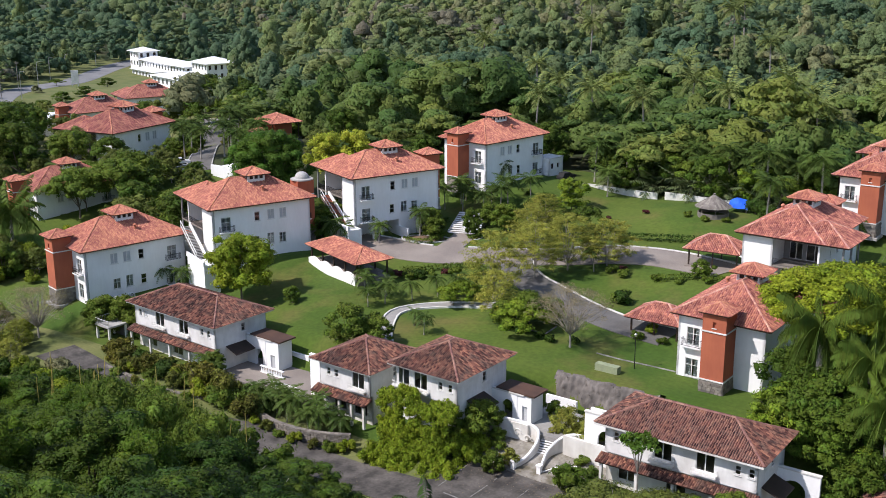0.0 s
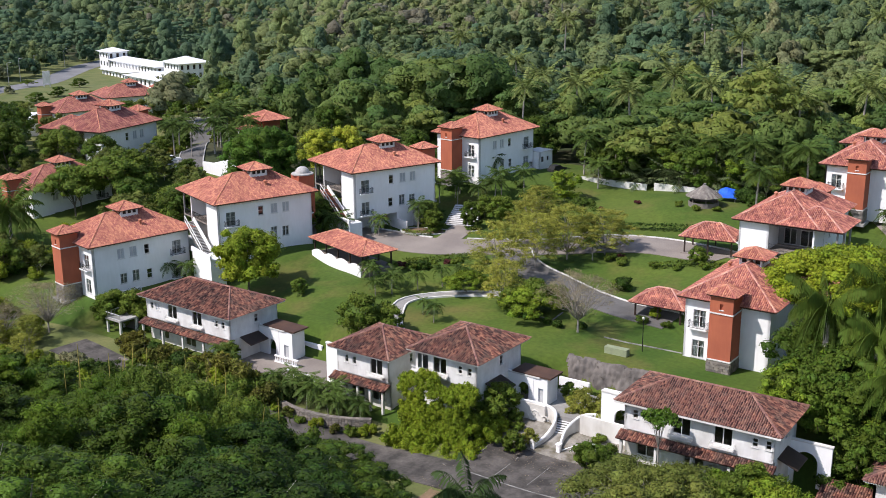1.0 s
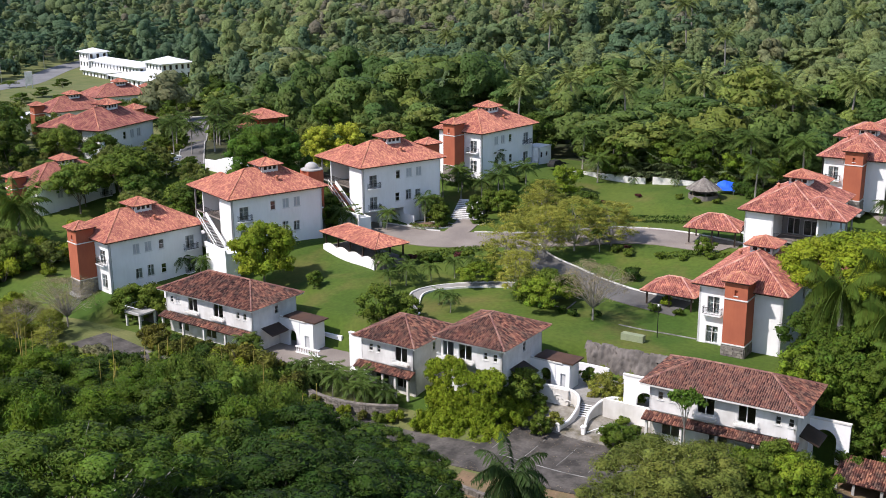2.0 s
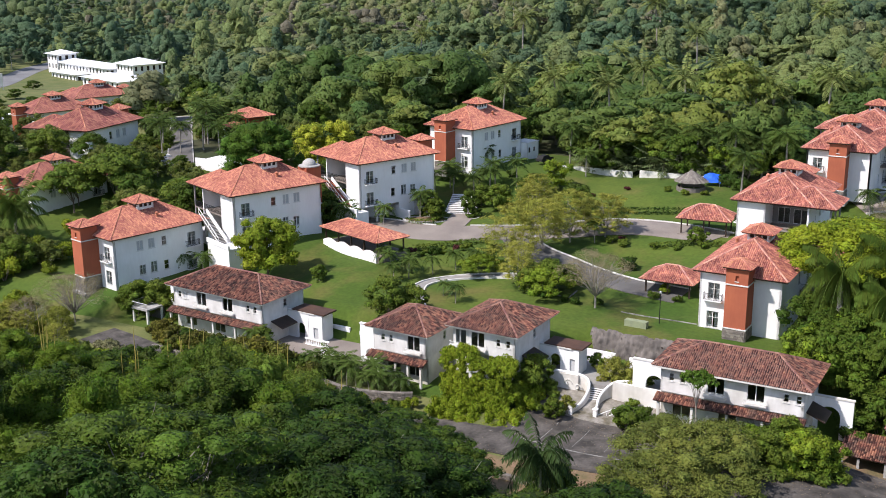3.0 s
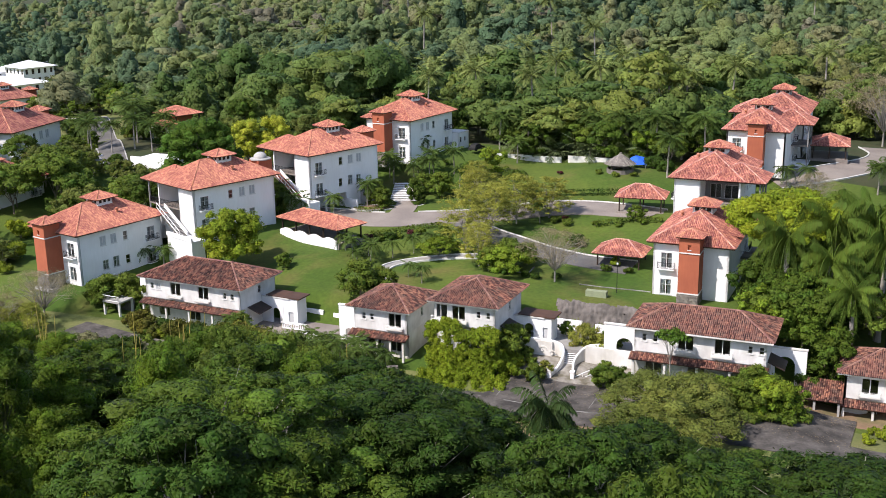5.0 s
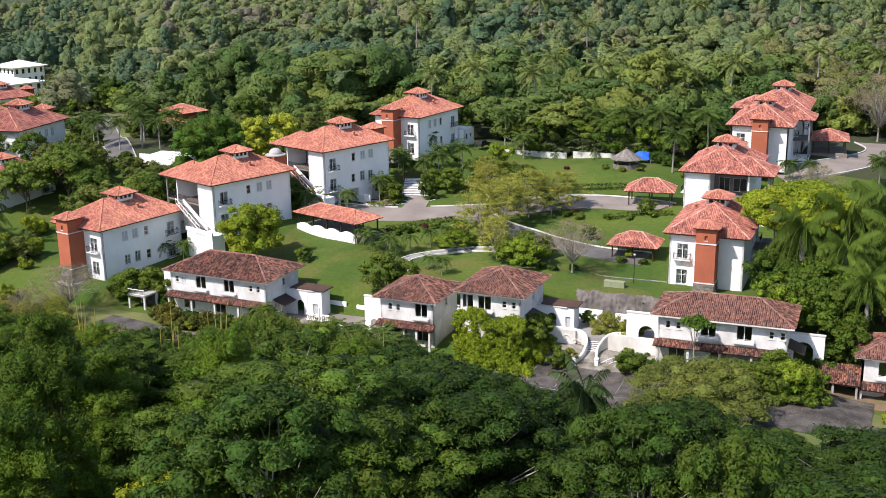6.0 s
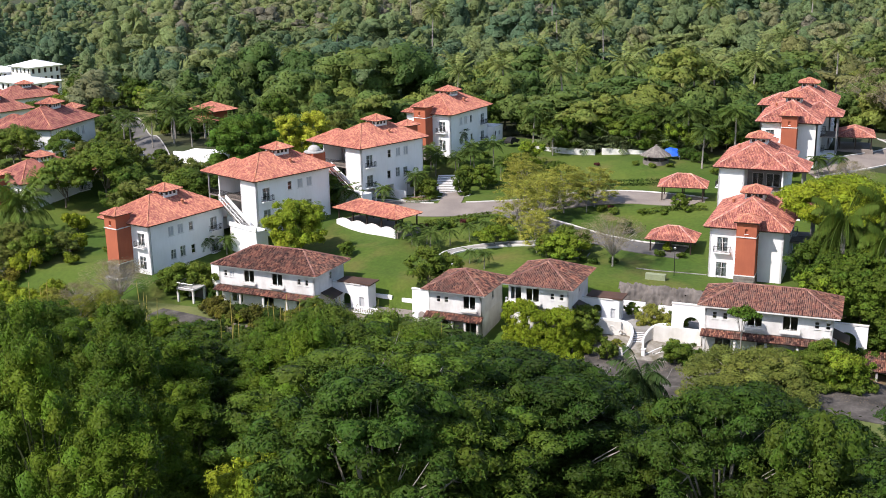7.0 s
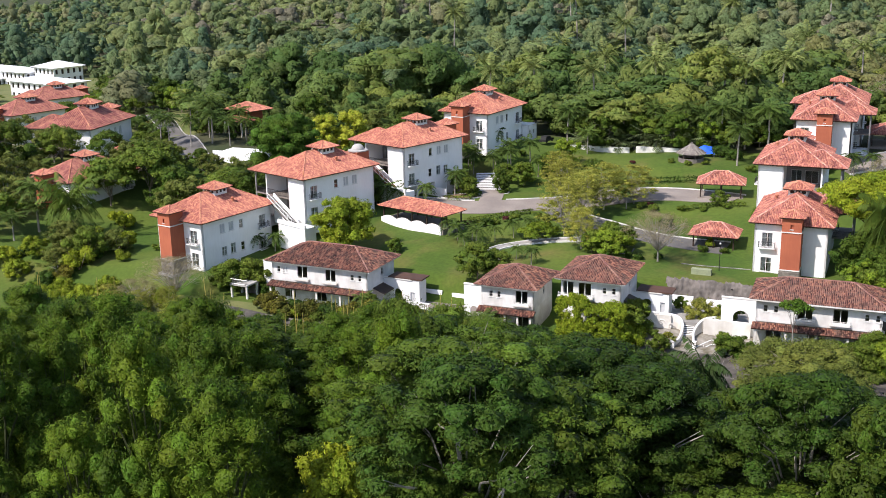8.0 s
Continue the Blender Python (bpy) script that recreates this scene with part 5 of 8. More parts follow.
for px, py in ((0.1, 0.1), (3.2, 0.1), (0.1, 3.0), (3.2, 3.0)):
    sh = Shape()
    sh.box(px, py, -0.8, px + 0.3, py + 0.3, 2.3)
    part("post", sh, M_KERB, br)
# dark sheet at the back stands in for the unlit opening underneath
sh = Shape()
sh.box(0.1, 3.42, -0.8, 3.5, 3.6, 2.3)
part("back_wall", sh, M_STAINED_SHADED, br)
part("railing", railing_shape([(0.1, 3.3, 2.55), (0.1, 0.1, 2.55), (3.5, 0.1, 2.55)], 0.9, 0.25, 0.04), M_STEEL, br)

# dark awnings on the shaded ends of the townhouses
for x, y, z in ((-106.6, 106.4, 2.5), (-64.9, 106.0, 4.9), (-29.2, 106.0, 4.7)):
    aw = Shape()
    aw.quad((0, 0, 0.9), (0, 3.6, 0.9), (2.2, 3.6, 0.0), (2.2, 0, 0.0))
    aw.quad((0, 0, 0.78), (2.2, 0, -0.12), (2.2, 3.6, -0.12), (0, 3.6, 0.78))
    aw.quad((2.2, 0, 0), (2.2, 3.6, 0), (2.2, 3.6, -0.12), (2.2, 0, -0.12))
    aw.quad((0, 0, 0.9), (2.2, 0, 0), (2.2, 0, -0.12), (0, 0, 0.78))
    ob = part("awning", aw, M_DARKWOOD_AND_UNLIT)
    ob.matrix_basis = pose(x, y, z)
    tagged(ob, "dark sloping timber awning over a side door", "awning", "side awnings")

# ---- villa surroundings ----
def outside_stair(x, y, z, yaw, label, drop=4.5, tread=None):
    """A straight flight along the porch end, down to a white podium (in the mirrored villa's frame)."""
    o = thing("outside_stairs", x, y, z, yaw, label, "stairs")
    # risers darkened by colour so each tread stands out
    stair(o, (-1.6, -1.1, 0.25), (-1, 0), 23, 0.178, 0.30, 1.5, tread or M_CONCRETE, (-1,), (1,), M_STAINED_SHADED)
    p = Shape()
    p.box(-5.0, -2.2, -drop, 2.6, 0.4, 0.22)
    part("podium", p, M_STUCCO, o, "white rendered podium")
    c = Shape()
    c.box(-5.1, -2.35, 0.224, 2.75, -2.05, 0.95)
    part("podium_parapet", c, M_STUCCO, o)
    return o


outside_stair(-128.9, 124.2, 7.7, -20.8, "straight white outside stair with parapets on a podium")
outside_stair(-120.2, 149.4, 9.7, -21.0, "white outside stair with terracotta treads from the porch", 3.2, M_TERRA)
def outdoor_unit(x, y, z, yaw):
    """An air-conditioning unit: casing, fan ring and grille bars."""
    u = thing("air_conditioner", x, y, z, yaw, "white air-conditioning unit on the ground by the wall", "air conditioner", "air conditioners")
    s = Shape()
    s.box(-0.45, -0.18, 0, 0.45, 0.18, 0.75)
    part("casing", s, M_PAINT, u)
    s = Shape()
    s.lathe(0, 0, [(0.30, 0.0), (0.30, 0.04), (0.24, 0.04), (0.24, 0.0)], 16)
    part("fan_ring", s.moved(Matrix.Translation((-0.08, -0.185, 0.38)) @ Matrix.Rotation(radians(90), 4, "X")), M_IRON, u)
    for k in range(5):
        s = Shape()
        s.box(-0.30, -0.20, 0.18 + k * 0.1, 0.14, -0.19, 0.2 + k * 0.1)
        part("grille_bar", s, M_IRON, u)


for d in (5.2, 6.5, 7.7):
    outdoor_unit(-139.2 + d * 0.211, 107.2 + d * 0.977, 2.55, 78)
# garage under the tall villa
gr = thing("garage", -120.2, 149.4, 6.5, -21.0, "open garage under the villa with a white side wall", "garage")
for x0, y0, x1, y1, z1, nm in ((-12.1, 0.9, -1.1, 1.2, 3.2, "back_wall"), (-5.2, 1.2, -4.9, 10.0, 3.2, "inner_wall"), (-12.1, 10.0, -0.9, 18.5, 3.2, "plinth")):
    s = Shape()
    s.box(x0, y0, -0.4, x1, y1, z1 - 0.01)
    part(nm, s, M_STUCCO, gr)
s = Shape()
s.box(-0.9, 10.0, -0.4, 2.2, 10.3, 2.0)
part("wing_wall", s, M_STUCCO, gr)
s = Shape()
s.box(-1.2, 4.6, -0.4, -0.9, 5.0, 3.19)
part("pillar", s, M_STUCCO, gr)

# ---- plants ----
def quads_mesh(name, q, material):
    """A mesh from an array of separate leaves with three or four corners each (n, corners, 3)."""
    n, c = len(q), q.shape[1]
    me = bpy.data.meshes.new(name)
    me.vertices.add(c * n)
    me.vertices.foreach_set("co", np.ascontiguousarray(q, dtype=np.float32).ravel())
    me.loops.add(c * n)
    me.loops.foreach_set("vertex_index", np.arange(c * n, dtype=np.int32))
    me.polygons.add(n)
    me.polygons.foreach_set("loop_start", np.arange(0, c * n, c, dtype=np.int32))
    me.polygons.foreach_set("loop_total", np.full(n, c, dtype=np.int32))
    me.materials.append(material)
    me.update(calc_edges=True)
    return me


def leaves_at(rng, pos, out, size, up=0.6, wild=0.7, slim=0.5, droop=0.0):
    """Pointed leaf sprays at positions, facing roughly outwards and upwards."""
    n = len(pos)
    nor = out + np.array([0, 0, up]) + rng.normal(0, wild, (n, 3))
    nor /= np.linalg.norm(nor, axis=1)[:, None] + 1e-9
    tan = rng.normal(0, 1, (n, 3)) + np.array([0, 0, -droop])
    tan -= nor * (tan * nor).sum(1)[:, None]
    tan /= np.linalg.norm(tan, axis=1)[:, None] + 1e-9
    bit = np.cross(nor, tan)
    s = (size * rng.uniform(0.65, 1.35, n))[:, None]
    return np.stack([pos - tan * s * 0.45 + bit * s * slim * 0.5, pos - tan * s * 0.45 - bit * s * slim * 0.5, pos + tan * s * 0.55 - nor * s * 0.1], 1)


def clump_leaves(rng, centres, radii, per, size, squash=0.7, up=0.6, wild=0.7, slim=0.5, droop=0.0, shell=0.6):
    """Leaves over the upper shells of many clumps."""
    centres, radii = np.asarray(centres, float), np.asarray(radii, float)
    idx = np.repeat(np.arange(len(centres)), per)
    d = rng.normal(0, 1, (len(idx), 3))
    d[:, 2] = np.where(rng.random(len(idx)) < 0.7, np.abs(d[:, 2]), d[:, 2])
    d /= np.linalg.norm(d, axis=1)[:, None]
    r = radii[idx] * rng.uniform(shell, 1.08, len(idx))
    pos = centres[idx] + d * r[:, None] * np.array([1, 1, squash])
    return leaves_at(rng, pos, d, size, up, wild, slim, droop)


def ball(level):
    """The upper part of a faceted ball: directions and triangles."""
    bm = bmesh.new()
    bmesh.ops.create_icosphere(bm, subdivisions=level, radius=1.0)
    vs = np.array([v.co[:] for v in bm.verts])
    fs = np.array([[v.index for v in f.verts] for f in bm.faces if f.calc_center_median().z > -0.42])
    bm.free()
    return vs, fs


def joined_mesh(name, pieces, material):
    """One mesh from many (points, triangles) pairs."""
    starts = np.cumsum([0] + [len(p) for p, _ in pieces[:-1]])
    pts, tris = np.concatenate([p for p, _ in pieces]), np.concatenate([t + k for (_, t), k in zip(pieces, starts)])
    me = bpy.data.meshes.new(name)
    me.vertices.add(len(pts))
    me.vertices.foreach_set("co", np.ascontiguousarray(pts, dtype=np.float32).ravel())
    me.loops.add(3 * len(tris))
    me.loops.foreach_set("vertex_index", tris.astype(np.int32).ravel())
    me.polygons.add(len(tris))
    me.polygons.foreach_set("loop_start", np.arange(0, 3 * len(tris), 3, dtype=np.int32))
    me.polygons.foreach_set("loop_total", np.full(len(tris), 3, dtype=np.int32))
    me.materials.append(material)
    me.update(calc_edges=True)
    me.shade_smooth()
    return me


BALL_FINE, BALL = ball(2), ball(1)


def leafy_mesh(name, rng, mids, rads, leaves, material, flat=0.7, rough=0.3):
    """Foliage: a ragged inner body of overlapping lumps, and loose leaves over it."""
    vs, fs = BALL
    pieces = [(vs * (r * rng.uniform(1 - rough, 1 + rough, len(vs)))[:, None] * np.array([1, 1, flat]) + np.asarray(c), fs) for c, r in zip(mids, rads)]
    pieces.append((leaves.reshape(-1, 3), np.arange(3 * len(leaves)).reshape(-1, 3)))
    return joined_mesh(name, pieces, material)


def crown_points(rng, n, r, z0, z1, form):
    """Clump centres of a crown: dome, umbrella or column."""
    out = []
    while len(out) < n:
        a, q = rng.uniform(0, 2 * math.pi), math.sqrt(rng.random())
        if form == "umbrella":
            lift = 1 - q ** 2.2
            z = z0 + (z1 - z0) * (0.35 + 0.65 * lift) * (1.0 if rng.random() < 0.72 else rng.uniform(0.45, 0.9))
        elif form == "column":
            z = rng.uniform(z0, z1)
            q *= 1.0 - 0.5 * abs((z - z0) / (z1 - z0) - 0.4)
        else:
            t = rng.random()
            z = z0 + (z1 - z0) * t
            q = (0.55 + 0.45 * rng.random()) * math.sqrt(max(0.0, 1 - (2 * t - 0.75) ** 2 / 1.6)) if rng.random() < 0.8 else q * 0.6
        wob = 1 + 0.22 * math.sin(3 * a + z) + 0.12 * math.sin(5 * a + 2)
        out.append((r * q * wob * math.cos(a), r * q * wob * math.sin(a), z))
    return np.array(out)


def limbs(rng, height, r, z0, pts, bark_r, count=9):
    """A trunk that forks into limbs reaching for some of the clumps."""
    s = Shape()
    fork = z0 * rng.uniform(0.55, 0.75)
    lean = rng.uniform(-0.04, 0.04, 2)
    base = [(0, 0, -1.0), (lean[0] * fork * 0.5, lean[1] * fork * 0.5, fork * 0.5), (lean[0] * fork, lean[1] * fork, fork)]
    s.tube(base, [bark_r * 1.3, bark_r, bark_r * 0.8], 7)
    for i in rng.choice(len(pts), min(count, len(pts)), replace=False):
        p, b = pts[i], np.array(base[-1])
        mid = b + (p - b) * 0.5 + np.array([0, 0, (p[2] - b[2]) * 0.18]) + rng.normal(0, 0.07 * r, 3)
        s.tube([tuple(b - [0, 0, 0.2]), tuple(mid), tuple(p)], [bark_r * 0.42, bark_r * 0.24, bark_r * 0.07], 5)
        q = mid + (p - mid) * 0.3 + rng.normal(0, r * 0.12, 3)
        s.tube([tuple(mid), tuple((mid + q) / 2 + rng.normal(0, 0.15, 3)), tuple(q + (p - mid) * 0.5)], [bark_r * 0.25, bark_r * 0.16, bark_r * 0.05], 4)
    return s


def tree(label, seed, height, r, form, material, clumps=70, per=30, size=0.38, bare=0.45, clump_r=1.1, squash=0.6, bark=None, up=0.7, slim=0.5, droop=0.0, wild=0.55, core=12, category="tree", name="tree", group="", bark_r=0.0, limb_count=9, body=0.78):
    """One tree at the origin: tapered trunk with limbs, and a crown of many small leaves in uneven clumps."""
    rng = np.random.default_rng(seed)
    t = tagged(new(name), label, category, group)
    pts = crown_points(rng, clumps, r, height * bare, height - clump_r * 0.6, form)
    rad = clump_r * rng.uniform(0.6, 1.35, clumps)
    part("trunk", limbs(rng, height, r, height * bare, pts, bark_r or height * 0.017, limb_count), bark or M_BARK, t)
    fine = clump_leaves(rng, pts, rad, per, size, squash, up, wild, slim, droop, 0.7)
    inner = int(clumps * min(1.0, core / 9))
    crown = new("crown", leafy_mesh("crown", rng, pts[:inner], rad[:inner] * body, fine, material, squash))
    crown.parent = t
    return t


def frond(rng, length, droop, azim, rise, leaflets=15, width=0.75, curtain=0.0):
    """One feather frond: an arched rib with narrow hanging leaflets."""
    d = np.array([math.cos(azim), math.sin(azim), 0.0])
    side = np.array([-d[1], d[0], 0.0])
    out, rib = [], []
    for k in range(leaflets + 1):
        t = k / leaflets
        p = d * length * (t - 0.12 * t * t * droop) + np.array([0, 0, length * (rise * t - droop * t * t)])
        rib.append(p)
        if k == 0:
            continue
        w = width * (0.35 + 0.9 * math.sin(math.pi * min(1.0, t * 0.92 + 0.06))) * length / 4
        f = (p - rib[-2]) / (np.linalg.norm(p - rib[-2]) + 1e-9)
        for s in (-1, 1):
            tip = p + side * s * w * (1 - 0.65 * curtain) + f * w * (0.55 - 0.35 * curtain) + np.array([0, 0, -w * (rng.uniform(0.25, 0.75) + 0.9 * curtain)])
            wide = f * length / leaflets * 0.52
            mid = p * 0.45 + tip * 0.55 + np.array([0, 0, w * 0.1])
            out.append([p - wide * 0.4, mid - wide, tip, mid + wide])
    for a, b in zip(rib, rib[1:]):
        out.append([a - side * 0.03, b - side * 0.03, b + side * 0.03, a + side * 0.03])
    return np.array(out)


def palm(label, seed, height, fronds=22, length=3.6, material=None, trunk_r=0.16, group="", category="palm", hang=0.75, bend=0.5, leaflets=15, curtain=0.0, rise=0.85):
    rng = np.random.default_rng(seed)
    t = tagged(new("palm"), label, category, group)
    s = Shape()
    b = rng.uniform(-bend, bend, 2)
    line = [(b[0] * (k / 6) ** 2, b[1] * (k / 6) ** 2, height * k / 6 - (0.8 if k == 0 else 0)) for k in range(7)]
    s.tube(line, [trunk_r * (1.5 if k == 0 else 1.1 - 0.05 * k) for k in range(7)], 7)
    part("trunk", s, M_BARK_PALE, t)
    q = []
    for i in range(fronds):
        a = i * 2.399 + rng.uniform(-0.2, 0.2)
        lev = i / fronds
        q.append(frond(rng, length * rng.uniform(0.85, 1.1), hang * (0.55 + 0.6 * lev), a, rise - (rise + 0.1) * lev, leaflets, curtain=curtain) + np.array([b[0], b[1], height]))
    crown = new("fronds", quads_mesh("fronds", np.concatenate(q), material or M_PALM))
    crown.parent = t
    return t


def shrub(label, seed, r, h, material, leaves=900, size=0.24, category="shrub", name="shrub", group=""):
    """A low bush: short stems and a ragged mound of leaves."""
    rng = np.random.default_rng(seed)
    t = tagged(new(name), label, category, group)
    s = Shape()
    for k in range(5):
        a = k * 1.26
        s.tube([(0, 0, -0.3), (0.3 * r * math.cos(a), 0.3 * r * math.sin(a), h * 0.4), (0.55 * r * math.cos(a), 0.55 * r * math.sin(a), h * 0.75)], [0.05, 0.035, 0.015], 4)
    part("stem", s, M_BARK, t)
    n = 12
    pts = np.array([(r * 0.65 * math.sqrt(rng.random()) * math.cos(a), r * 0.65 * math.sqrt(rng.random()) * math.sin(a), h * rng.uniform(0.3, 0.72)) for a in rng.uniform(0, 6.28, n)])
    rad = rng.uniform(0.28, 0.5, n) * min(r, h * 1.2)
    me = leafy_mesh("foliage", rng, pts, rad * 0.85, clump_leaves(rng, pts, rad, leaves // n, size, 0.85, 0.5, 0.8), material, 0.85)
    ob = new("foliage", me)
    ob.parent = t
    return t


PLANTED = {}


def plant(t, m):
    """Stand a plant at the pose m: the first time itself, later a copy of it."""
    if t.name not in PLANTED:
        PLANTED[t.name] = Matrix.Diagonal((*(1 / k for k in m.to_scale()), 1))
        t.matrix_basis = m
        return t
    return copy_thing(t, m @ PLANTED[t.name])


def stand(t, x, y, s=1.0, yaw=None, up=None, z=None):
    """A plant on the ground at x, y, scaled by s (and by up in height)."""
    yaw = (x * 37 + y * 53) % 360 if yaw is None else yaw
    return plant(t, pose(x, y, ground_z(x, y) - 0.05 if z is None else z, 0, 0, yaw) @ Matrix.Diagonal((s, s, up or s, 1)))


def settle(t, m):
    t.matrix_basis = m
    return t


def hedge(points, w, h, material, label, density=70, size=0.42):
    """A clipped hedge along plan points."""
    rng = np.random.default_rng(len(points) * 7 + int(abs(points[0][0])))
    line = smooth_line([Vector(p) for p in points], 0.8)
    pos, out = [], []
    for p in line:
        for _ in range(int(density * 0.8)):
            u, zz = rng.uniform(-0.5, 0.5), rng.random()
            side = rng.random()
            if side < 0.45:
                u, d = rng.choice([-0.5, 0.5]), (0, 0, 0.2)
            else:
                zz, d = 1.0, (0, 0, 1.0)
            x, y = p.x + rng.uniform(-0.5, 0.5), p.y + u * w + rng.uniform(-0.12, 0.12)
            pos.append((x, y, ground_z(x, y) + h * zz * rng.uniform(0.85, 1.1)))
            out.append(d)
    me = quads_mesh("hedge", leaves_at(rng, np.array(pos), np.array(out), size), material)
    return tagged(new("hedge", me), label, "hedge")

# ---- woodland ----
ROADS_CLEAR = [((-176, 164), (-203, 190), 8), ((-203, 190), (-246, 234), 6), ((-246, 234), (-266, 241), 6), ((-330, 205), (-410, 264), 9), ((-410, 264), (-450, 323), 9), ((-450, 323), (-500, 388), 9), ((-500, 388), (-540, 468), 8), ((-487, 384), (-400, 372), 20)]
OPEN_SPOTS = [(-320, 277, 24), (-335, 292, 24), (-455, 372, 34), (-445, 362, 34), (-418, 338, 34), (-400, 360, 42), (-375, 335, 38), (-432, 350, 38), (-352, 312, 26), (-392, 348, 32), (-428, 362, 30), (-362, 318, 26), (-455, 345, 24), (-478, 368, 18), (-375, 275, 34), (-345, 245, 36), (-312, 218, 34), (-275, 212, 30), (-292, 240, 24), (-410, 310, 30), (-440, 345, 26), (-255, 195, 26), (-228, 180, 26)]


def near_segment(x, y, a, b):
    ax, ay, bx, by = *a, *b
    t = max(0.0, min(1.0, ((x - ax) * (bx - ax) + (y - ay) * (by - ay)) / ((bx - ax) ** 2 + (by - ay) ** 2)))
    return math.hypot(x - ax - t * (bx - ax), y - ay - t * (by - ay))


def wooded(x, y):
    """Whether far woodland grows here."""
    if any(near_segment(x, y, a, b) < w for a, b, w in ROADS_CLEAR):
        return False
    if x > -33:
        return y > 252 or (x > -12 and y > 120)
    if x > -54:
        return y > 236
    if x > -96:
        return y > 207 + 4 * math.sin(x * 0.3)
    if x > -138:
        return y > 211
    if x > -160:
        return y > 192
    if x > -172:
        return y > 200
    if x > -205:
        return y > 208 - (x + 172) * 0.35
    if any(math.hypot(x - cx, y - cy) < r for cx, cy, r in OPEN_SPOTS):
        return False
    if y < 150 or (x > -262 and y < 196):
        return False
    return True


def lumpy_crown(rng, shell, form, lumps, cards, size):
    """One woodland crown: overlapping ragged lumps of foliage with loose sprays round them. Returns points and triangles."""
    vs, fs = shell
    wide, high = rng.uniform(3.4, 5.4), rng.uniform(6.0, 8.6)
    pts, tris, n, mids, rads = [], [], 0, [], []
    for k in range(lumps):
        a, q = k * 2.4 + rng.uniform(-0.5, 0.5), math.sqrt((k + 0.15) / lumps)
        if form == "umbrella":
            c, r, flat = (0.86 * wide * q * math.cos(a), 0.86 * wide * q * math.sin(a), high - 0.3 - 1.6 * q * q + rng.uniform(-0.7, 0.4)), wide * rng.uniform(0.24, 0.40), 0.42
        elif form == "column":
            c, r, flat = (0.42 * wide * q * math.cos(a), 0.42 * wide * q * math.sin(a), 2.0 + (high - 1.4) * (1 - k / lumps)), wide * rng.uniform(0.26, 0.40), 1.0
        else:
            c, r, flat = (0.72 * wide * q * math.cos(a), 0.72 * wide * q * math.sin(a), high - 1.2 - 3.9 * q * q + rng.uniform(-0.6, 0.6)), wide * rng.uniform(0.28, 0.44), 0.8
        d = vs * (r * rng.uniform(0.66, 1.26, len(vs)))[:, None] * np.array([1, 1, flat])
        pts.append(d + np.array(c)), tris.append(fs + n)
        n += len(vs)
        mids.append(c), rads.append(r)
    if cards:
        leaves = clump_leaves(rng, mids, np.array(rads) * 1.06, max(1, cards // lumps), size, 0.42 if form == "umbrella" else 0.85, 0.5, 0.5, 0.7, 0.0, 0.9)
        pts.append(leaves.reshape(-1, 3)), tris.append(np.arange(3 * len(leaves)).reshape(-1, 3) + n)
    return np.concatenate(pts), np.concatenate(tris)


def woodland():
    """Far woods: thousands of crowns of ragged foliage lumps, too many to count."""
    rng = np.random.default_rng(5)
    fine, coarse = BALL_FINE, BALL
    forms = ("dome", "umbrella", "dome", "umbrella", "dome", "column")
    protos = [[lumpy_crown(rng, shell, forms[k % 6], lumps, cards, size) for k in range(12)]
              for shell, lumps, cards, size in ((fine, 13, 260, 0.7), (coarse, 16, 128, 0.9), (coarse, 11, 33, 1.2), (coarse, 7, 7, 1.6))]
    bins = [[] for _ in M_FOREST]
    d = 150.0
    while d < 1180:
        step = 6.3 + d * 0.0063
        n_arc = int(1.15 * d / step)
        for i in range(n_arc):
            ang = radians(-4) + radians(66) * (i + rng.uniform(-0.5, 0.5)) / n_arc
            dd = d + rng.uniform(-0.6, 0.6) * step
            x, y = -14 - dd * math.sin(ang), -18 + dd * math.cos(ang)
            if not wooded(x, y):
                continue
            s = rng.choice([0.55, 0.75, 0.95, 1.15, 1.45, 1.8], p=[0.13, 0.20, 0.26, 0.21, 0.13, 0.07]) * rng.uniform(1.0, 1.2) * (1.0 + d * 0.0004)
            q, faces = protos[0 if d < 300 else 1 if d < 430 else 2 if d < 640 else 3][rng.integers(12)]
            a = rng.uniform(0, 6.28)
            c, sn = math.cos(a), math.sin(a)
            rot = np.array([[c, -sn, 0], [sn, c, 0], [0, 0, 1]])
            h = rng.uniform(0.75, 1.3)
            base = np.array([x, y, ground_z(x, y) + 3.0 * (h - 1) - 0.6])
            # favours the dark bluish kinds here to paint in the valley's shade
            valley_shade = -1.3 if (x + 378) * 0.78 + (y - 386) * 0.6 < 0 and y > 330 else 0.0
            kind = math.sin(x * 0.017 + 1.3) + math.sin(y * 0.021 + x * 0.009) + rng.normal(0, 1.3) + valley_shade
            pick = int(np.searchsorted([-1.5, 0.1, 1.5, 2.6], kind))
            # nearer crowns take the edge colours, without the painted haze
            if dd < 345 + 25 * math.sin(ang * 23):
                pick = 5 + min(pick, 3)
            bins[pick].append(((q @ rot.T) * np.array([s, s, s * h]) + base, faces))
        d += step * 0.9
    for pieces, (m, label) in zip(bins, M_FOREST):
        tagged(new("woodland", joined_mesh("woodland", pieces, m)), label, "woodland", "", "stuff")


woodland()

# ---- near woods below the terrace ----
T_UMB = tree("broad dark green tree with a layered umbrella crown", 101, 20, 7.4, "umbrella", M_LEAF_DARK, 92, 120, 0.34, 0.60, 1.35, 0.45, M_BARK_PALE, 0.9, 0.42, core=9, group="trees below the terrace", limb_count=16)
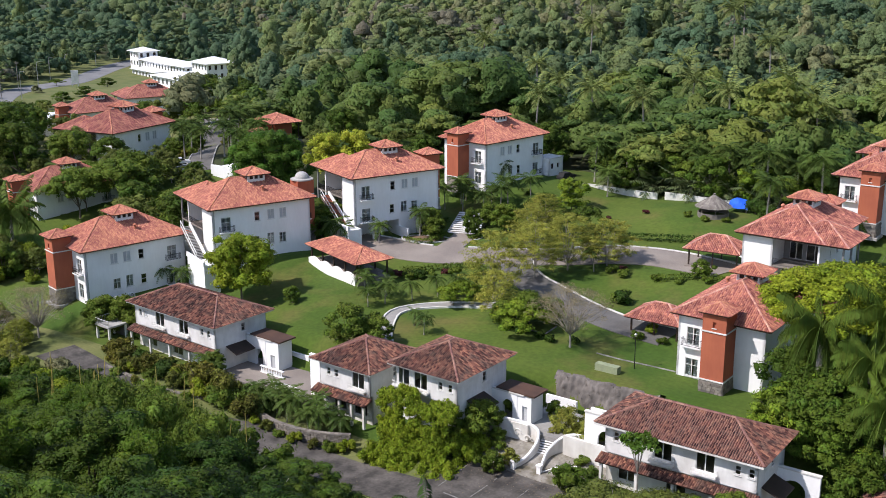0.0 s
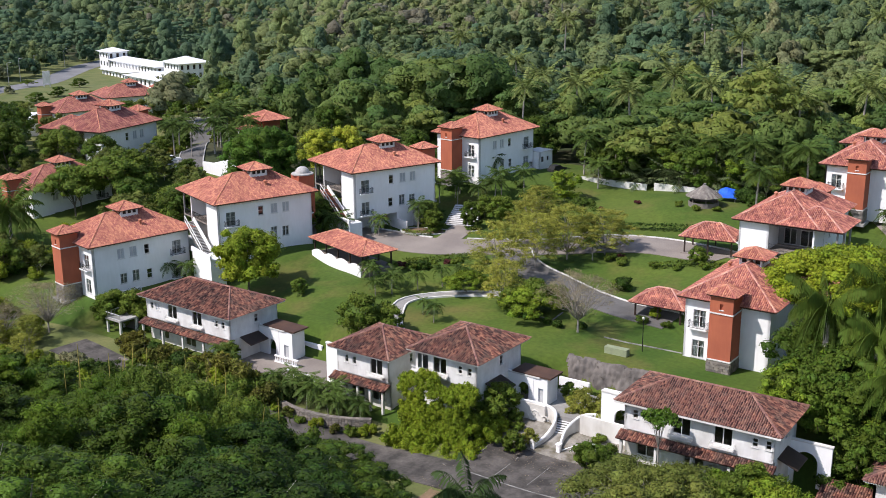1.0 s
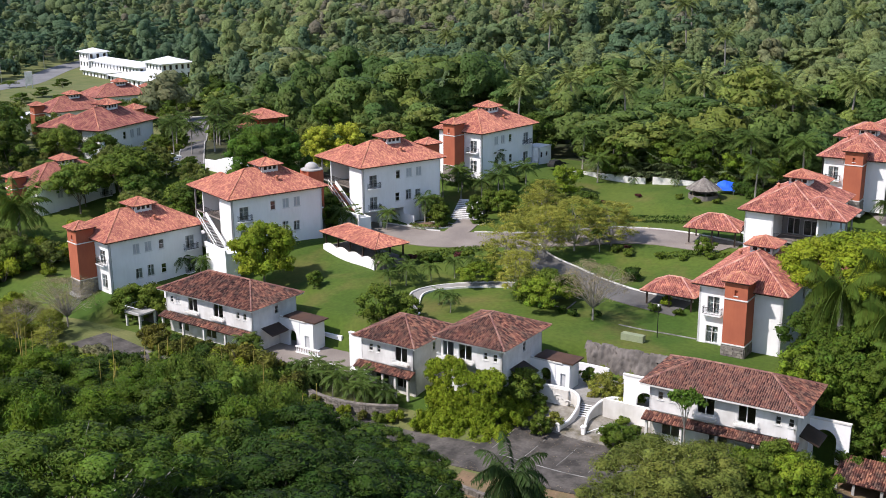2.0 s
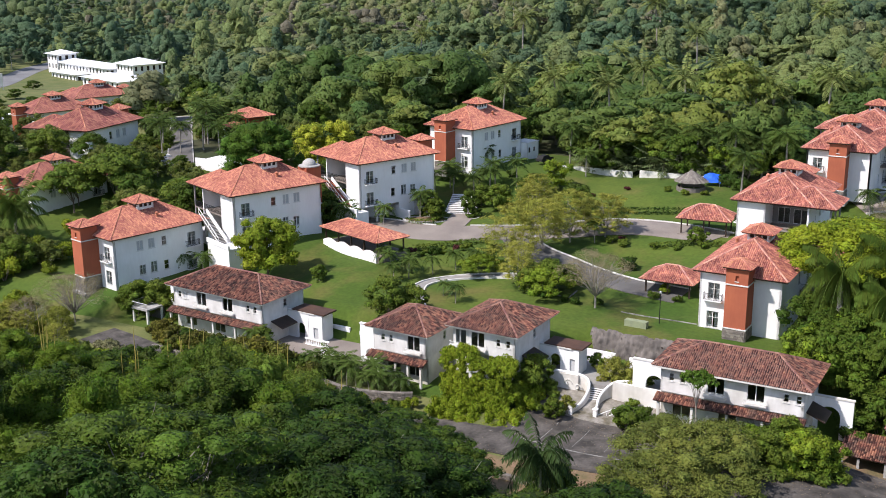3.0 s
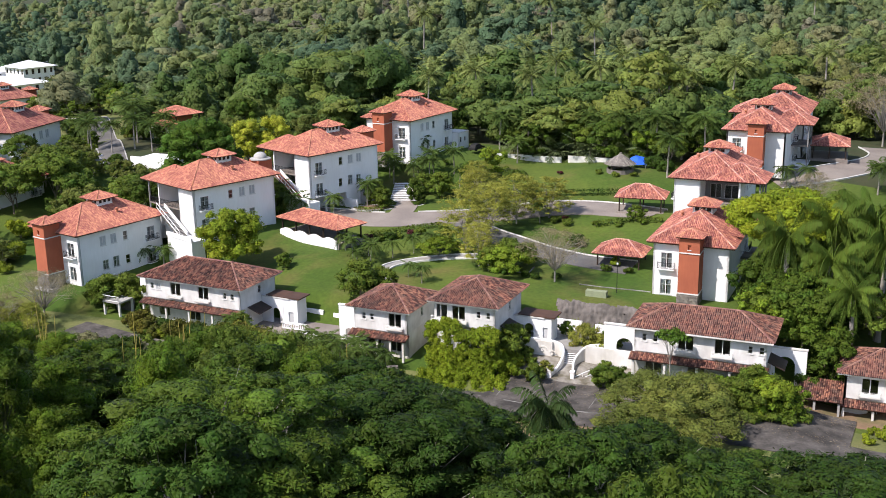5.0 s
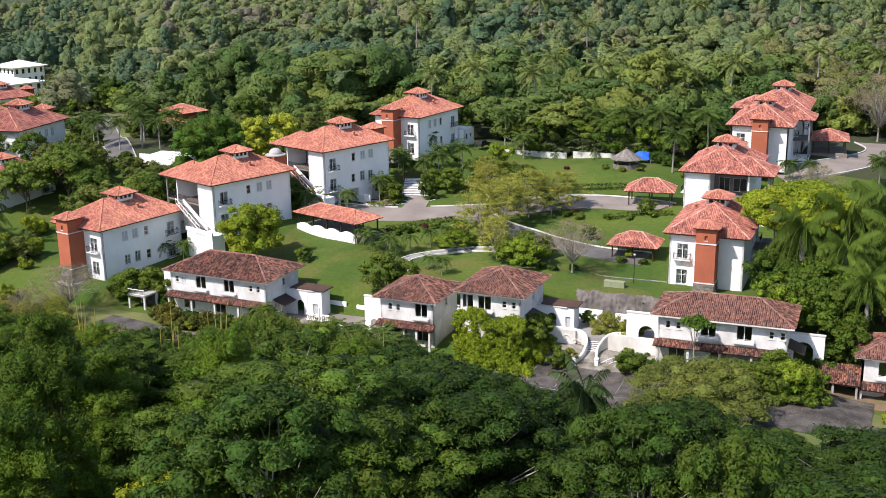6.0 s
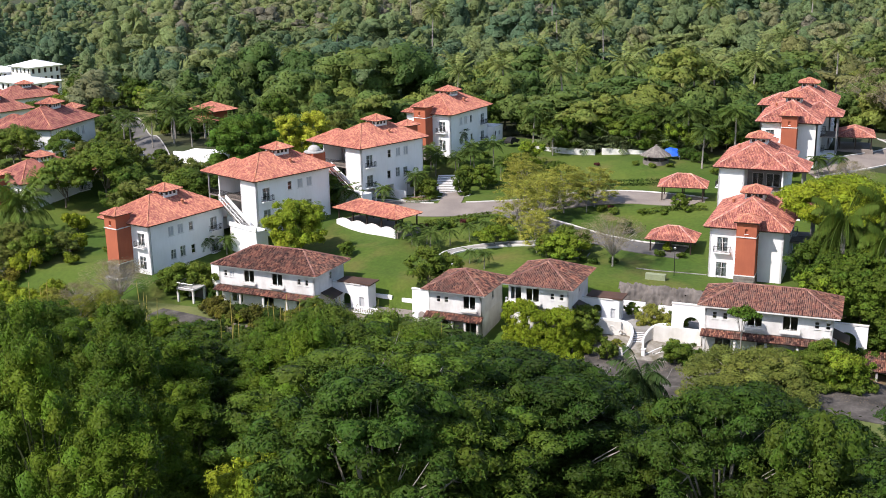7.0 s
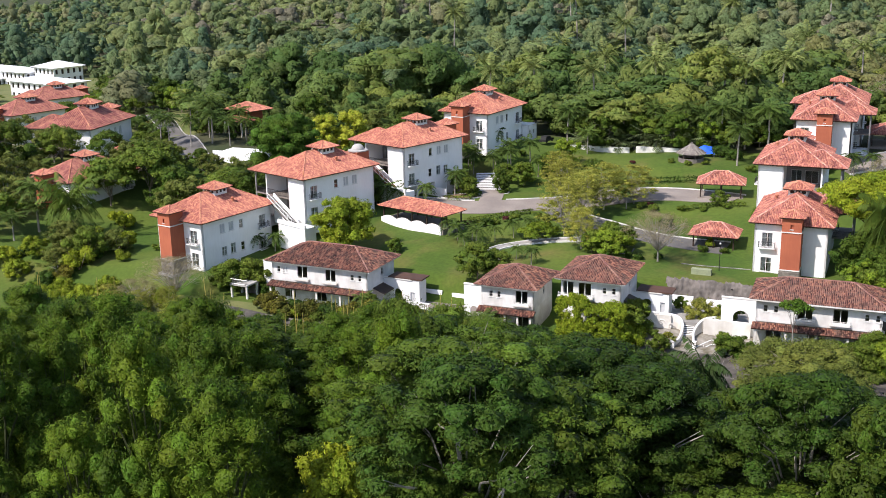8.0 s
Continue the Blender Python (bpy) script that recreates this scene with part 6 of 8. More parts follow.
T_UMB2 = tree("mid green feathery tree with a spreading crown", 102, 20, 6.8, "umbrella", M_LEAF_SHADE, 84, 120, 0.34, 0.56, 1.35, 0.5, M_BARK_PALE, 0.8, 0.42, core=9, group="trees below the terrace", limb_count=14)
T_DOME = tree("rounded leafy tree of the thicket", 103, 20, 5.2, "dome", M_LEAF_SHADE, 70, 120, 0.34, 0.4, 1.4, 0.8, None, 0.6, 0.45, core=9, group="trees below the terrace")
T_COL = tree("bright green drooping bamboo-like thicket", 104, 22, 3.7, "dome", M_LEAF_BAMBOO, 96, 125, 0.40, 0.22, 1.2, 1.15, M_CULM, 0.35, 0.2, 1.3, core=9, body=0.62, group="thicket below the terrace", category="bamboo", name="bamboo_thicket")
T_BUSH = tree("low leafy bush of the rough slope", 105, 4.5, 3.0, "dome", M_LEAF_NEAR, 26, 80, 0.28, 0.15, 0.9, 0.75, None, 0.6, 0.5, group="bushes on the slope", category="bush", name="bush")


def canopy_top(x, y):
    """Height that the tree tops reach on the slope below the terrace."""
    by_y = np.interp(y, [20, 36, 44, 52, 60, 68, 76, 84, 88], [26, 24, 21.5, 19, 16.5, 13.4, 9.6, 4.6, 2.2])
    k = np.interp(x, [-140, -125, -110, -95, -65, -54, -46, -35, -20], [0.8, 0.85, 0.9, 0.95, 1.0, 0.98, 0.68, 0.92, 0.88])
    swell = 1.4 * math.exp(-((x + 90) / 13) ** 2) * min(1.0, max(0.0, (y - 68) / 8))
    return by_y * k + swell - max(0.0, y - 68) * 0.25 * min(1.0, max(0.0, (-95 - x) / 20))


def near_woods():
    rng = np.random.default_rng(8)
    y = 27.0
    while y < 88:
        x = -128.0 - max(0.0, y - 48) * 0.7
        while x < -10:
            px, py = x + rng.uniform(-2, 2), y + rng.uniform(-2, 2)
            x += (9.6 if px < -71 else 8.4) if y < 72 else 5.6
            if (px > -54 and py > 63) or py > 86 or math.hypot(px + 62, py - 37) < 7 or math.hypot(px + 73.5, py - 33) < 6 or math.hypot(px - (-82.6), py - (36.6)) < 5.5 or py > 87 - 0.06 * abs(px + 80):
                continue
            g = ground_z(px, py)
            h = (canopy_top(px, py) - g) * rng.choice([0.45, 0.74, 0.92, 1.06] if py < 56 else [0.74, 0.92, 1.0, 1.08]) * rng.uniform(0.94, 1.06)
            pick = rng.random()
            if h < 7.5:
                t, ref = T_BUSH, 4.5
            elif px < -71:
                t, ref = (T_COL, 22) if pick < 0.86 else (T_DOME, 20)
            else:
                t, ref = (T_UMB, 20) if pick < 0.62 else (T_UMB2, 20) if pick < 0.86 else (T_DOME, 20)
            s = h / ref
            wide = rng.uniform(1.0, 1.4) if ref == 22 else rng.uniform(0.85, 1.2) if ref > 5 else min(max(s, 0.8), 1.5)
            m = pose(px, py, g - 0.1, 0, 0, rng.uniform(0, 360)) @ Matrix.Diagonal((wide, wide, s, 1))
            if px < -70 or py < 69:
                plant(t, m)
        y += 7.6 if y < 70 else 5.2


near_woods()
settle(tree("huge umbrella-crowned tree with pale bare limbs", 111, 27, 13.0, "umbrella", M_LEAF_NEAR, 230, 110, 0.32, 0.5, 1.45, 0.38, M_BARK_PALE, 0.9, 0.4, core=6, limb_count=22, bark_r=0.42), pose(-62.5, 38, ground_z(-62.5, 38)))

for x, y, top in ((-60.5, 77.0, 8.2), (-55.5, 71.0, 10.5), (-61.0, 71.0, 11.0), (-66.5, 79.0, 8.2), (-68.5, 72.5, 10.8), (-66.0, 30.0, 19.5), (-57.5, 29.5, 19.0), (-62.0, 25.0, 17.0), (-42.0, 65.0, 7.4), (-35.0, 67.0, 9.0), (-28.0, 66.0, 10.0), (-22.0, 69.0, 7.6), (-31.0, 73.0, 6.0), (-33.0, 76.0, 6.6), (-27.0, 76.0, 6.6)):
    g = ground_z(x, y)
    plant(T_UMB2, pose(x, y, g - 0.1, 0, 0, x * 31 % 360) @ Matrix.Diagonal((0.62, 0.62, (top - g) / 20, 1)))

for x, y, top, wide in ((-54.5, 51.0, 20.0, 1.25), (-59.0, 58.0, 17.2, 1.1), (-51.5, 57.5, 16.4, 0.95), (-56.5, 64.5, 13.6, 0.85), (-49.0, 45.0, 20.5, 1.1), (-62.5, 66.0, 13.4, 0.9), (-67.5, 69.5, 13.8, 0.8)):
    g = ground_z(x, y)
    plant(T_UMB, pose(x, y, g - 0.1, 0, 0, x * 31 % 360) @ Matrix.Diagonal((wide, wide, (top - g) / 20, 1)))

T_PLUME = tree("yellow-green arching bamboo plumes beside the road", 113, 12, 4.0, "dome", M_LEAF, 100, 110, 0.36, 0.15, 1.1, 1.2, M_CULM, 0.35, 0.2, 1.3, core=9, body=0.62, group="bamboo beside the road", category="bamboo", name="bamboo_thicket")
for x, y, top, wide in ((-94.0, 79.0, 9.6, 1.0), (-88.5, 78.5, 11.0, 1.1), (-83.5, 79.0, 10.4, 1.0), (-79.0, 78.5, 10.0, 1.0), (-86.0, 73.0, 14.0, 1.15), (-79.5, 72.0, 14.0, 1.1), (-73.5, 72.5, 12.8, 0.9), (-99.5, 81.0, 7.4, 0.9)):
    g = ground_z(x, y)
    plant(T_PLUME, pose(x, y, g - 0.1, 0, 0, x * 31 % 360) @ Matrix.Diagonal((wide, wide, (top - g) / 12, 1)))
T_NEARLIME = tree("yellow-green rounded tree at the edge of the thicket", 112, 12, 4.6, "dome", M_LEAF_LIME, 90, 110, 0.3, 0.2, 1.1, 0.8, None, 0.7, 0.5)
for x, y, top, wide in ((-76.0, 36.0, 13.0, 1.0), (-73.0, 31.5, 13.6, 0.8)):
    plant(T_NEARLIME, pose(x, y, ground_z(x, y) - 0.1) @ Matrix.Diagonal((wide, wide, (top - ground_z(x, y)) / 12, 1)))

# ---- garden trees ----
T_ROUND = tree("round bright green shade tree", 201, 9.0, 5.2, "dome", M_LEAF_LIME, 110, 110, 0.34, 0.22, 1.25, 0.8, None, 0.7, 0.6)
stand(T_ROUND, -119.5, 121.8, 1.0, 20, 1.08, 4.6)
T_GLOSS = tree("large dense bright green rounded tree", 202, 13.0, 7.4, "dome", M_LEAF_GLOSS, 170, 100, 0.4, 0.12, 1.5, 0.85, None, 0.7, 0.5)
stand(T_GLOSS, -155.5, 164.5, 1.12, 0, 1.1, 7.5)
T_GOLD = tree("rounded tree with golden yellow leaves", 203, 10.0, 4.4, "dome", M_LEAF_YELLOW, 85, 90, 0.36, 0.15, 1.1, 0.85, None, 0.7, 0.55)
stand(T_GOLD, -154.8, 181.0, 1.0, 0, 1.0, 9.2)
stand(T_GOLD, -149.0, 184.0, 0.95, 130, 1.05, 9.4)
T_LIME = tree("broad umbrella tree with lime-green leaves", 204, 17.5, 8.6, "umbrella", M_LEAF_LIME, 230, 120, 0.34, 0.6, 1.25, 0.6, M_BARK, 0.9, 0.6, limb_count=12, bark_r=0.27)
stand(T_LIME, -30.0, 131.5, 1.08, 0, 1.02, 4.4)
T_FEATHER = tree("feathery light olive-green tree with thin branches", 205, 11.0, 4.8, "dome", M_LEAF_FEATHER, 190, 70, 0.3, 0.22, 0.8, 0.5, M_BARK_PALE, 0.8, 0.36, core=5, body=0.5, limb_count=22, bark_r=0.14, group="feathery garden trees")
for x, y, s, up in ((-84.0, 140.0, 1.0, 1.02), (-83.5, 151.0, 0.95, 0.85), (-81.0, 157.2, 1.0, 0.88), (-76.0, 161.0, 1.0, 0.72), (-90.0, 161.0, 0.95, 0.84), (-94.5, 172.0, 0.85, 0.72), (-79.0, 133.5, 0.7, 0.7), (-137.5, 93.5, 0.5, 0.45), (-141.5, 90.5, 0.55, 0.5), (-134.0, 90.0, 0.45, 0.36), (-147.0, 91.0, 0.55, 0.5)):
    stand(T_FEATHER, x, y, s, None, up)
T_SPARSE = tree("half-bare tree with a haze of dry twigs", 206, 8.4, 4.6, "umbrella", M_LEAF_DRY, 130, 60, 0.19, 0.35, 0.9, 0.6, M_BARK_PALE, 0.7, 0.35, core=0, limb_count=60, bark_r=0.13, group="half-bare trees")
stand(T_SPARSE, -64.8, 130.0, 1.15, 10, 1.05)
stand(T_SPARSE, -140.0, 98.8, 1.15, 70, 1.0)
stand(T_SPARSE, -144.5, 94.0, 0.8, 20, 0.7)
stand(T_SPARSE, -30.5, 176.0, 0.8, 70, 0.9)
for x, y, s in ((-22, 246, 1.7), (-14, 258, 1.8), (-7, 250, 1.6), (-28, 262, 1.7)):
    stand(T_SPARSE, x, y, s, None, s * 1.15)
T_LEAFY = tree("small leafy tree beside the garden path", 207, 5.6, 2.8, "dome", M_LEAF, 50, 90, 0.3, 0.2, 0.85, 0.75, None, 0.6, 0.6, group="small leafy trees")
T_MIX4 = tree("fresh leafy young tree before the terrace house", 214, 5.2, 2.6, "dome", M_LEAF_BRIGHT, 46, 80, 0.32, 0.12, 0.85, 0.8, None, 0.6, 0.55, group="young trees before the terrace")
T_LIGHT = tree("small yellow-green tree on the rough slope", 213, 5.4, 2.9, "dome", M_LEAF_FEATHER, 50, 90, 0.28, 0.2, 0.85, 0.75, None, 0.6, 0.5, group="small light trees")
for x, y, s in ((-64.7, 109.6, 0.6), (-91.8, 115.8, 1.15), (-88.6, 118.0, 0.8), (-73.8, 134.0, 0.9), (-76.5, 131.5, 0.75), (-71.5, 136.0, 0.7), (-110.5, 123.9, 0.5), (-102.0, 170.9, 0.95), (-110.5, 160.5, 0.75),
                (-133.5, 106.0, 1.05), (-131.0, 108.0, 1.05), (-136.0, 106.8, 0.75), (-129.6, 109.4, 0.9), (-59.6, 160.5, 0.55), (-51.5, 153.0, 0.5), (-106.8, 172.5, 0.8), (-152, 96, 0.8), (-148.5, 92, 0.9)):
    stand(T_LIGHT if x < -133 and y < 104 and s > 0.65 else T_LEAFY, x, y, s)
for x, y, s in ((-54.6, 112.4, 0.66), (-51.8, 111.9, 0.55), (-57.9, 104.4, 0.36)):
    stand(T_LIGHT, x, y, s, None, s * 1.15)
T_FAN = tree("drooping bright green spray tree on the lawn", 208, 4.6, 3.8, "umbrella", M_LEAF_BRIGHT, 60, 70, 0.45, 0.2, 1.0, 0.5, None, 0.5, 0.3, 0.7)
stand(T_FAN, -73.5, 131.5, 1.0)
stand(T_FAN, -88.0, 137.2, 0.8)
T_PAPAYA = tree("slender papaya tree with a flat tuft of broad leaves", 217, 6.6, 1.7, "umbrella", M_LEAF_GLOSS, 26, 34, 0.42, 0.86, 0.5, 0.5, M_BARK_PALE, 0.9, 0.6, core=2, bark_r=0.09, limb_count=12)
stand(T_PAPAYA, -40.3, 101.4, 1.0, None, 1.36)
T_OLIVE = tree("wide dusty olive-green tree over the parking", 209, 7.4, 6.8, "umbrella", M_LEAF_OLIVE, 190, 120, 0.26, 0.3, 1.15, 0.6, M_BARK_PALE, 0.8, 0.5, core=4, limb_count=24, bark_r=0.2)
stand(T_OLIVE, -38.0, 94.0, 1.14, 0, 0.98, -0.6)
stand(T_OLIVE, -39.0, 87.0, 0.95, 140, 0.85, -0.8)

# dense dark trees between the villas and around them
T_MIX = tree("deep green mixed tree of the estate grounds", 210, 12.0, 6.0, "dome", M_LEAF_NEAR, 66, 50, 0.6, 0.2, 1.5, 0.75, None, 0.6, 0.55, core=8, group="trees of the estate grounds")
T_MIX2 = tree("mid green spreading tree of the estate grounds", 211, 11.0, 6.4, "umbrella", M_LEAF, 62, 50, 0.6, 0.3, 1.5, 0.6, None, 0.7, 0.55, core=8, group="trees of the estate grounds")
T_MIX5 = tree("dusty olive-green tree of the estate grounds", 216, 11.5, 6.0, "dome", M_LEAF_OLIVE, 70, 50, 0.55, 0.2, 1.4, 0.7, M_BARK_PALE, 0.6, 0.5, core=7, group="trees of the estate grounds")
T_MIX3 = tree("fresh green leafy tree of the estate grounds", 212, 11.5, 5.6, "dome", M_LEAF_BRIGHT, 62, 50, 0.6, 0.2, 1.4, 0.8, None, 0.7, 0.55, core=8, group="trees of the estate grounds")
for x, y, s, k in ((-179, 164.5, 0.4, 1), (-174.4, 161, 0.5, 0), (-184, 162.5, 0.5, 1), (-190, 165.5, 0.5, 0), (-181.5, 168, 0.28, 1), (-196, 169, 0.5, 1), (-148, 134, 0.95, 0), (-155, 141, 0.95, 1), (-163, 136, 0.9, 0), (-170, 142, 0.85, 1), (-160, 149, 0.85, 0), (-150, 146, 0.85, 1), (-176, 150, 0.55, 0), (-146, 150, 0.7, 0),
                   (-184, 152, 1.0, 1), (-194, 139, 0.6, 1), (-188, 143, 0.7, 1), (-201, 138, 0.6, 0), (-238, 240, 0.8, 1), (-268, 247, 1.0, 0), (-276, 257, 1.1, 1), (-284, 263, 1.1, 0), (-270, 263, 1.0, 1), (-259, 244, 0.6, 1), (-280, 249, 0.7, 1), (-232, 190, 0.5, 1), (-226, 186, 0.5, 1), (-248, 247, 0.9, 0), (-257, 251, 0.9, 1), (-228, 231, 0.75, 0), (-216, 219, 0.7, 1), (-263, 257, 1.0, 0), (-208, 212, 0.6, 1), (-250, 226, 0.5, 1), (-190, 154, 0.85, 0), (-180, 146, 1.1, 0), (-202, 160, 0.8, 0), (-186, 140, 1.0, 1), (-216, 160, 0.95, 0), (-224, 166, 0.85, 1), (-222, 150, 1.1, 0), (-232, 148, 1.1, 1), (-242, 160, 1.2, 0), (-238, 138, 1.1, 0), (-226, 136, 1.1, 1), (-255, 168, 1.15, 1), (-262, 180, 0.95, 0), (-250, 184, 0.8, 1), (-276, 186, 1.0, 0), (-285, 200, 0.9, 1), (-244, 210, 0.8, 0), (-272, 226, 0.8, 1), (-200, 125, 0.8, 0), (-210, 135, 0.9, 0), (-188, 158, 0.6, 0), (-214, 150, 0.5, 1), (-232, 158, 0.5, 0), (-250, 172, 0.6, 1),
                   (-195, 116, 0.8, 0), (-205, 108, 0.9, 0), (-138, 168, 0.6, 0), (-142, 175, 0.7, 1), (-164, 190, 0.8, 0), (-172, 205, 0.9, 0), (-150, 200, 0.8, 1),
                   (-140, 196, 0.75, 0), (-130, 208, 0.9, 1), (-118, 212, 0.85, 0), (-99, 206, 0.6, 1), (-200, 213, 0.7, 0), (-212, 224, 0.7, 1), (-206, 234, 0.9, 0), (-92, 203, 0.75, 0), (-84, 206, 0.8, 1),
                   (-76, 202, 0.75, 0), (-68, 204, 0.7, 1), (-58, 208, 0.8, 0), (-62, 200, 0.6, 1), (-22, 150, 0.8, 0), (-14, 140, 0.9, 1), (-16, 158, 0.8, 0), (-24, 120, 0.9, 1), (-18, 126, 1.0, 0), (-12, 118, 0.9, 1),
                   (-31.5, 101.6, 0.36, 1), (-28.6, 102.4, 0.4, 1), (-25.6, 101.8, 0.36, 1), (-34.0, 102.2, 0.3, 1), (-22, 113, 0.65, 0), (-26, 170, 0.5, 1), (-23, 134, 0.9, 0), (-10, 130, 0.9, 0), (-30, 118.5, 0.62, 1), (-26, 116, 0.6, 0), (-33.0, 125.5, 0.72, 0), (-30.5, 129.5, 0.8, 1), (-88, 176, 0.45, 1), (-98, 178, 0.5, 0), (-97, 186, 0.55, 1), (-128, 188, 0.5, 0)):
    odd = int(abs(x * 3 + y)) % 3
    if x < -140 and y < 215:
        kin = (T_MIX5, T_MIX, T_MIX2, T_MIX5, T_MIX)[int(abs(x * 3 + y * 7)) % 5]
    else:
        kin = (T_MIX2, T_MIX3)[odd == 0] if k else T_MIX
    stand(kin, x, y, s)

for x, y, s in ((-367.9, 254.1, 0.55), (-380.5, 271.7, 0.6), (-388.5, 288.2, 0.6), (-339.3, 226.9, 0.7), (-414.7, 319.2, 0.6), (-371.4, 293.6, 0.6), (-312.3, 206.3, 0.7), (-332.2, 226.8, 0.5), (-339.1, 247.6, 0.6), (-368.4, 280.3, 0.55), (-433.6, 305.7, 0.5), (-375.2, 302.4, 0.5)):
    stand((T_MIX, T_MIX2)[int(abs(x)) % 2], x, y, s, None, s * 0.6)

# ---- palms ----
P_ARECA = palm("clustered areca palm with arching fronds", 301, 2.9, 17, 2.0, M_PALM, 0.08, "areca palms", hang=0.95)
for x, y, s in ((-104, 133.5, 1.0), (-101.5, 131.5, 1.1), (-99.5, 133.5, 0.95), (-97.8, 131.0, 1.15), (-95.5, 134.8, 1.0), (-93.0, 138.0, 1.05), (-90.5, 139.5, 1.1), (-88.0, 141.5, 0.9), (-99.0, 128.4, 0.9), (-85.2, 124.3, 0.95), (-88.6, 126.4, 0.75),
                (-90.8, 100.4, 1.5), (-89.0, 101.6, 1.55), (-87.0, 100.2, 1.6), (-85.0, 101.4, 1.5), (-83.2, 100.0, 1.5), (-81.6, 101.0, 1.4), (-92.8, 101.8, 1.45), (-80.0, 100.4, 1.35), (-94.6, 100.8, 1.4), (-88.0, 99.4, 1.4), (-84.2, 99.2, 1.35), (-91.8, 99.0, 1.3), (-86.0, 102.2, 1.5),
                (-64.0, 107.2, 1.2), (-117.0, 152.8, 1.2), (-123.2, 147.8, 1.5), (-121.0, 147.4, 1.3), (-117.4, 180.1, 1.2), (-111.9, 180.9, 1.1), (-107.0, 103.0, 1.0), (-104.8, 102.6, 0.8), (-44.8, 186.5, 1.5), (-36.8, 187.0, 1.4), (-33.5, 189.5, 1.2), (-138.0, 121.5, 1.0), (-134.5, 122.5, 1.1)):
    stand(P_ARECA, x, y, s * (0.72 if y < 102.5 and x < -79 else 1.0))
P_MED = palm("slender garden palm with a full crown", 302, 5.2, 20, 3.0, M_PALM, 0.13, "garden palms", hang=0.75)
for x, y, s in ((-128.5, 152.5, 0.95), (-126.0, 148.6, 0.85), (-130.5, 149.0, 0.9), (-124.5, 187.9, 0.95), (-116.4, 185.0, 0.9), (-119.6, 176.1, 0.85), (-114.8, 188.4, 0.8), (-113.5, 160.2, 0.95), (-108.2, 178.6, 0.95), (-104.6, 183.5, 1.0), (-117.6, 178.8, 0.9), (-115.4, 176.2, 0.85), (-101.0, 178.0, 0.8), (-111.0, 177.0, 0.8), (-82.0, 165.0, 0.8), (-76.8, 158.2, 0.7), (-180.5, 186.5, 1.0), (-108.5, 181.5, 1.0),
                (-95.0, 196.5, 1.0), (-20.5, 190.0, 1.1), (-207.0, 168.0, 0.9), (-229.0, 192.0, 0.9), (-20.5, 191.5, 0.9)):
    stand(P_MED, x, y, s)
P_TALL = palm("tall coconut palm with pale trunk", 303, 9.5, 22, 4.4, M_PALM, 0.2, "tall palms", hang=0.8, bend=0.9, leaflets=20)
for x, y, s in ((-60.2, 188.8, 0.85), (-190.0, 186.0, 0.95), (-181.0, 180.0, 0.7), (-189.0, 121.0, 1.0), (-198.0, 196.0, 0.9), (-209.0, 207.5, 0.85), (-74.5, 206.5, 1.0), (-66.0, 204.0, 1.05), (-55.5, 203.0, 1.0), (-82.0, 208.5, 1.0), (-90.0, 212.0, 0.95), (-86.0, 205.0, 0.7), (-78.0, 204.6, 0.8), (-70.5, 207.5, 0.9), (-61.0, 206.5, 0.85), (-96.0, 206.0, 0.8), (-102.0, 204.0, 0.85), (-183.0, 188.5, 0.75), (-191.0, 186.0, 0.7)):
    stand(P_TALL, x, y, s)
P_DARK = palm("dark green palm with drooping fronds on the earth bank", 307, 6.4, 26, 4.3, M_PALM_DEEP, 0.2, "palms below the road", hang=1.0, bend=0.3, leaflets=22, curtain=0.35, rise=1.0)
for x, y, top in ((-48.4, 77.0, 8.0), (-17.6, 83.0, 2.6)):
    stand(P_DARK, x, y, 0.95, None, max(0.4, (top - ground_z(x, y)) / 6.4))
for x, y, s in ((-186.5, 180.5, 0.8), (-190.0, 176.5, 0.75), (-197.5, 178.0, 0.8), (-195.5, 193.0, 0.85), (-209.5, 190.5, 0.85), (-214.0, 211.0, 0.9)):
    stand(P_TALL, x, y, s)
P_BROAD = palm("large old palm with very long arching fronds on the slope", 308, 6.8, 34, 6.6, M_PALM_RICH, 0.32, "", hang=0.85, bend=0.4, leaflets=24, curtain=0.3, rise=1.25)
stand(P_BROAD, -180.0, 120.6, 1.0, None, 1.2)
P_WILD = palm("wild royal palm standing above the woodland", 304, 15.5, 20, 5.0, M_PALM_YEL, 0.24, "wild palms of the woodland", hang=0.8, bend=1.0, leaflets=20, rise=1.35)
for x, y, s in ((-126.4, 368, 0.95), (-203, 384, 1.05), (-109.3, 266, 0.9), (-140, 330, 0.85), (-160, 420, 1.1), (-95, 420, 1.05), (-175, 300, 0.8), (-230, 350, 0.9), (-145, 262, 0.8), (-88, 240, 0.85), (-70, 232, 0.85), (-120, 236, 0.8),
                (-250, 470, 1.2), (-60, 470, 1.1), (-180, 480, 1.1), (-100, 310, 0.85), (-78, 260, 0.8), (-58, 250, 0.85), (-205, 270, 0.8), (-130, 226, 0.75), (-63, 222, 0.8), (-100, 222, 0.8), (-40, 300, 0.9), (-24, 280, 0.9), (-60, 340, 0.9)):
    stand(P_WILD, x, y, s * 1.25, None, s * 1.35)
for x, y, s, up in ((-188.9, 121.0, 0.8, 0.6), (-189.0, 114.0, 0.75, 0.55)):
    stand(P_TALL, x, y, s, None, up)
stand(T_BUSH, -48.6, 103.4, 0.85, None, 0.82)
stand(T_BUSH, -46.4, 102.6, 0.6, None, 0.62)
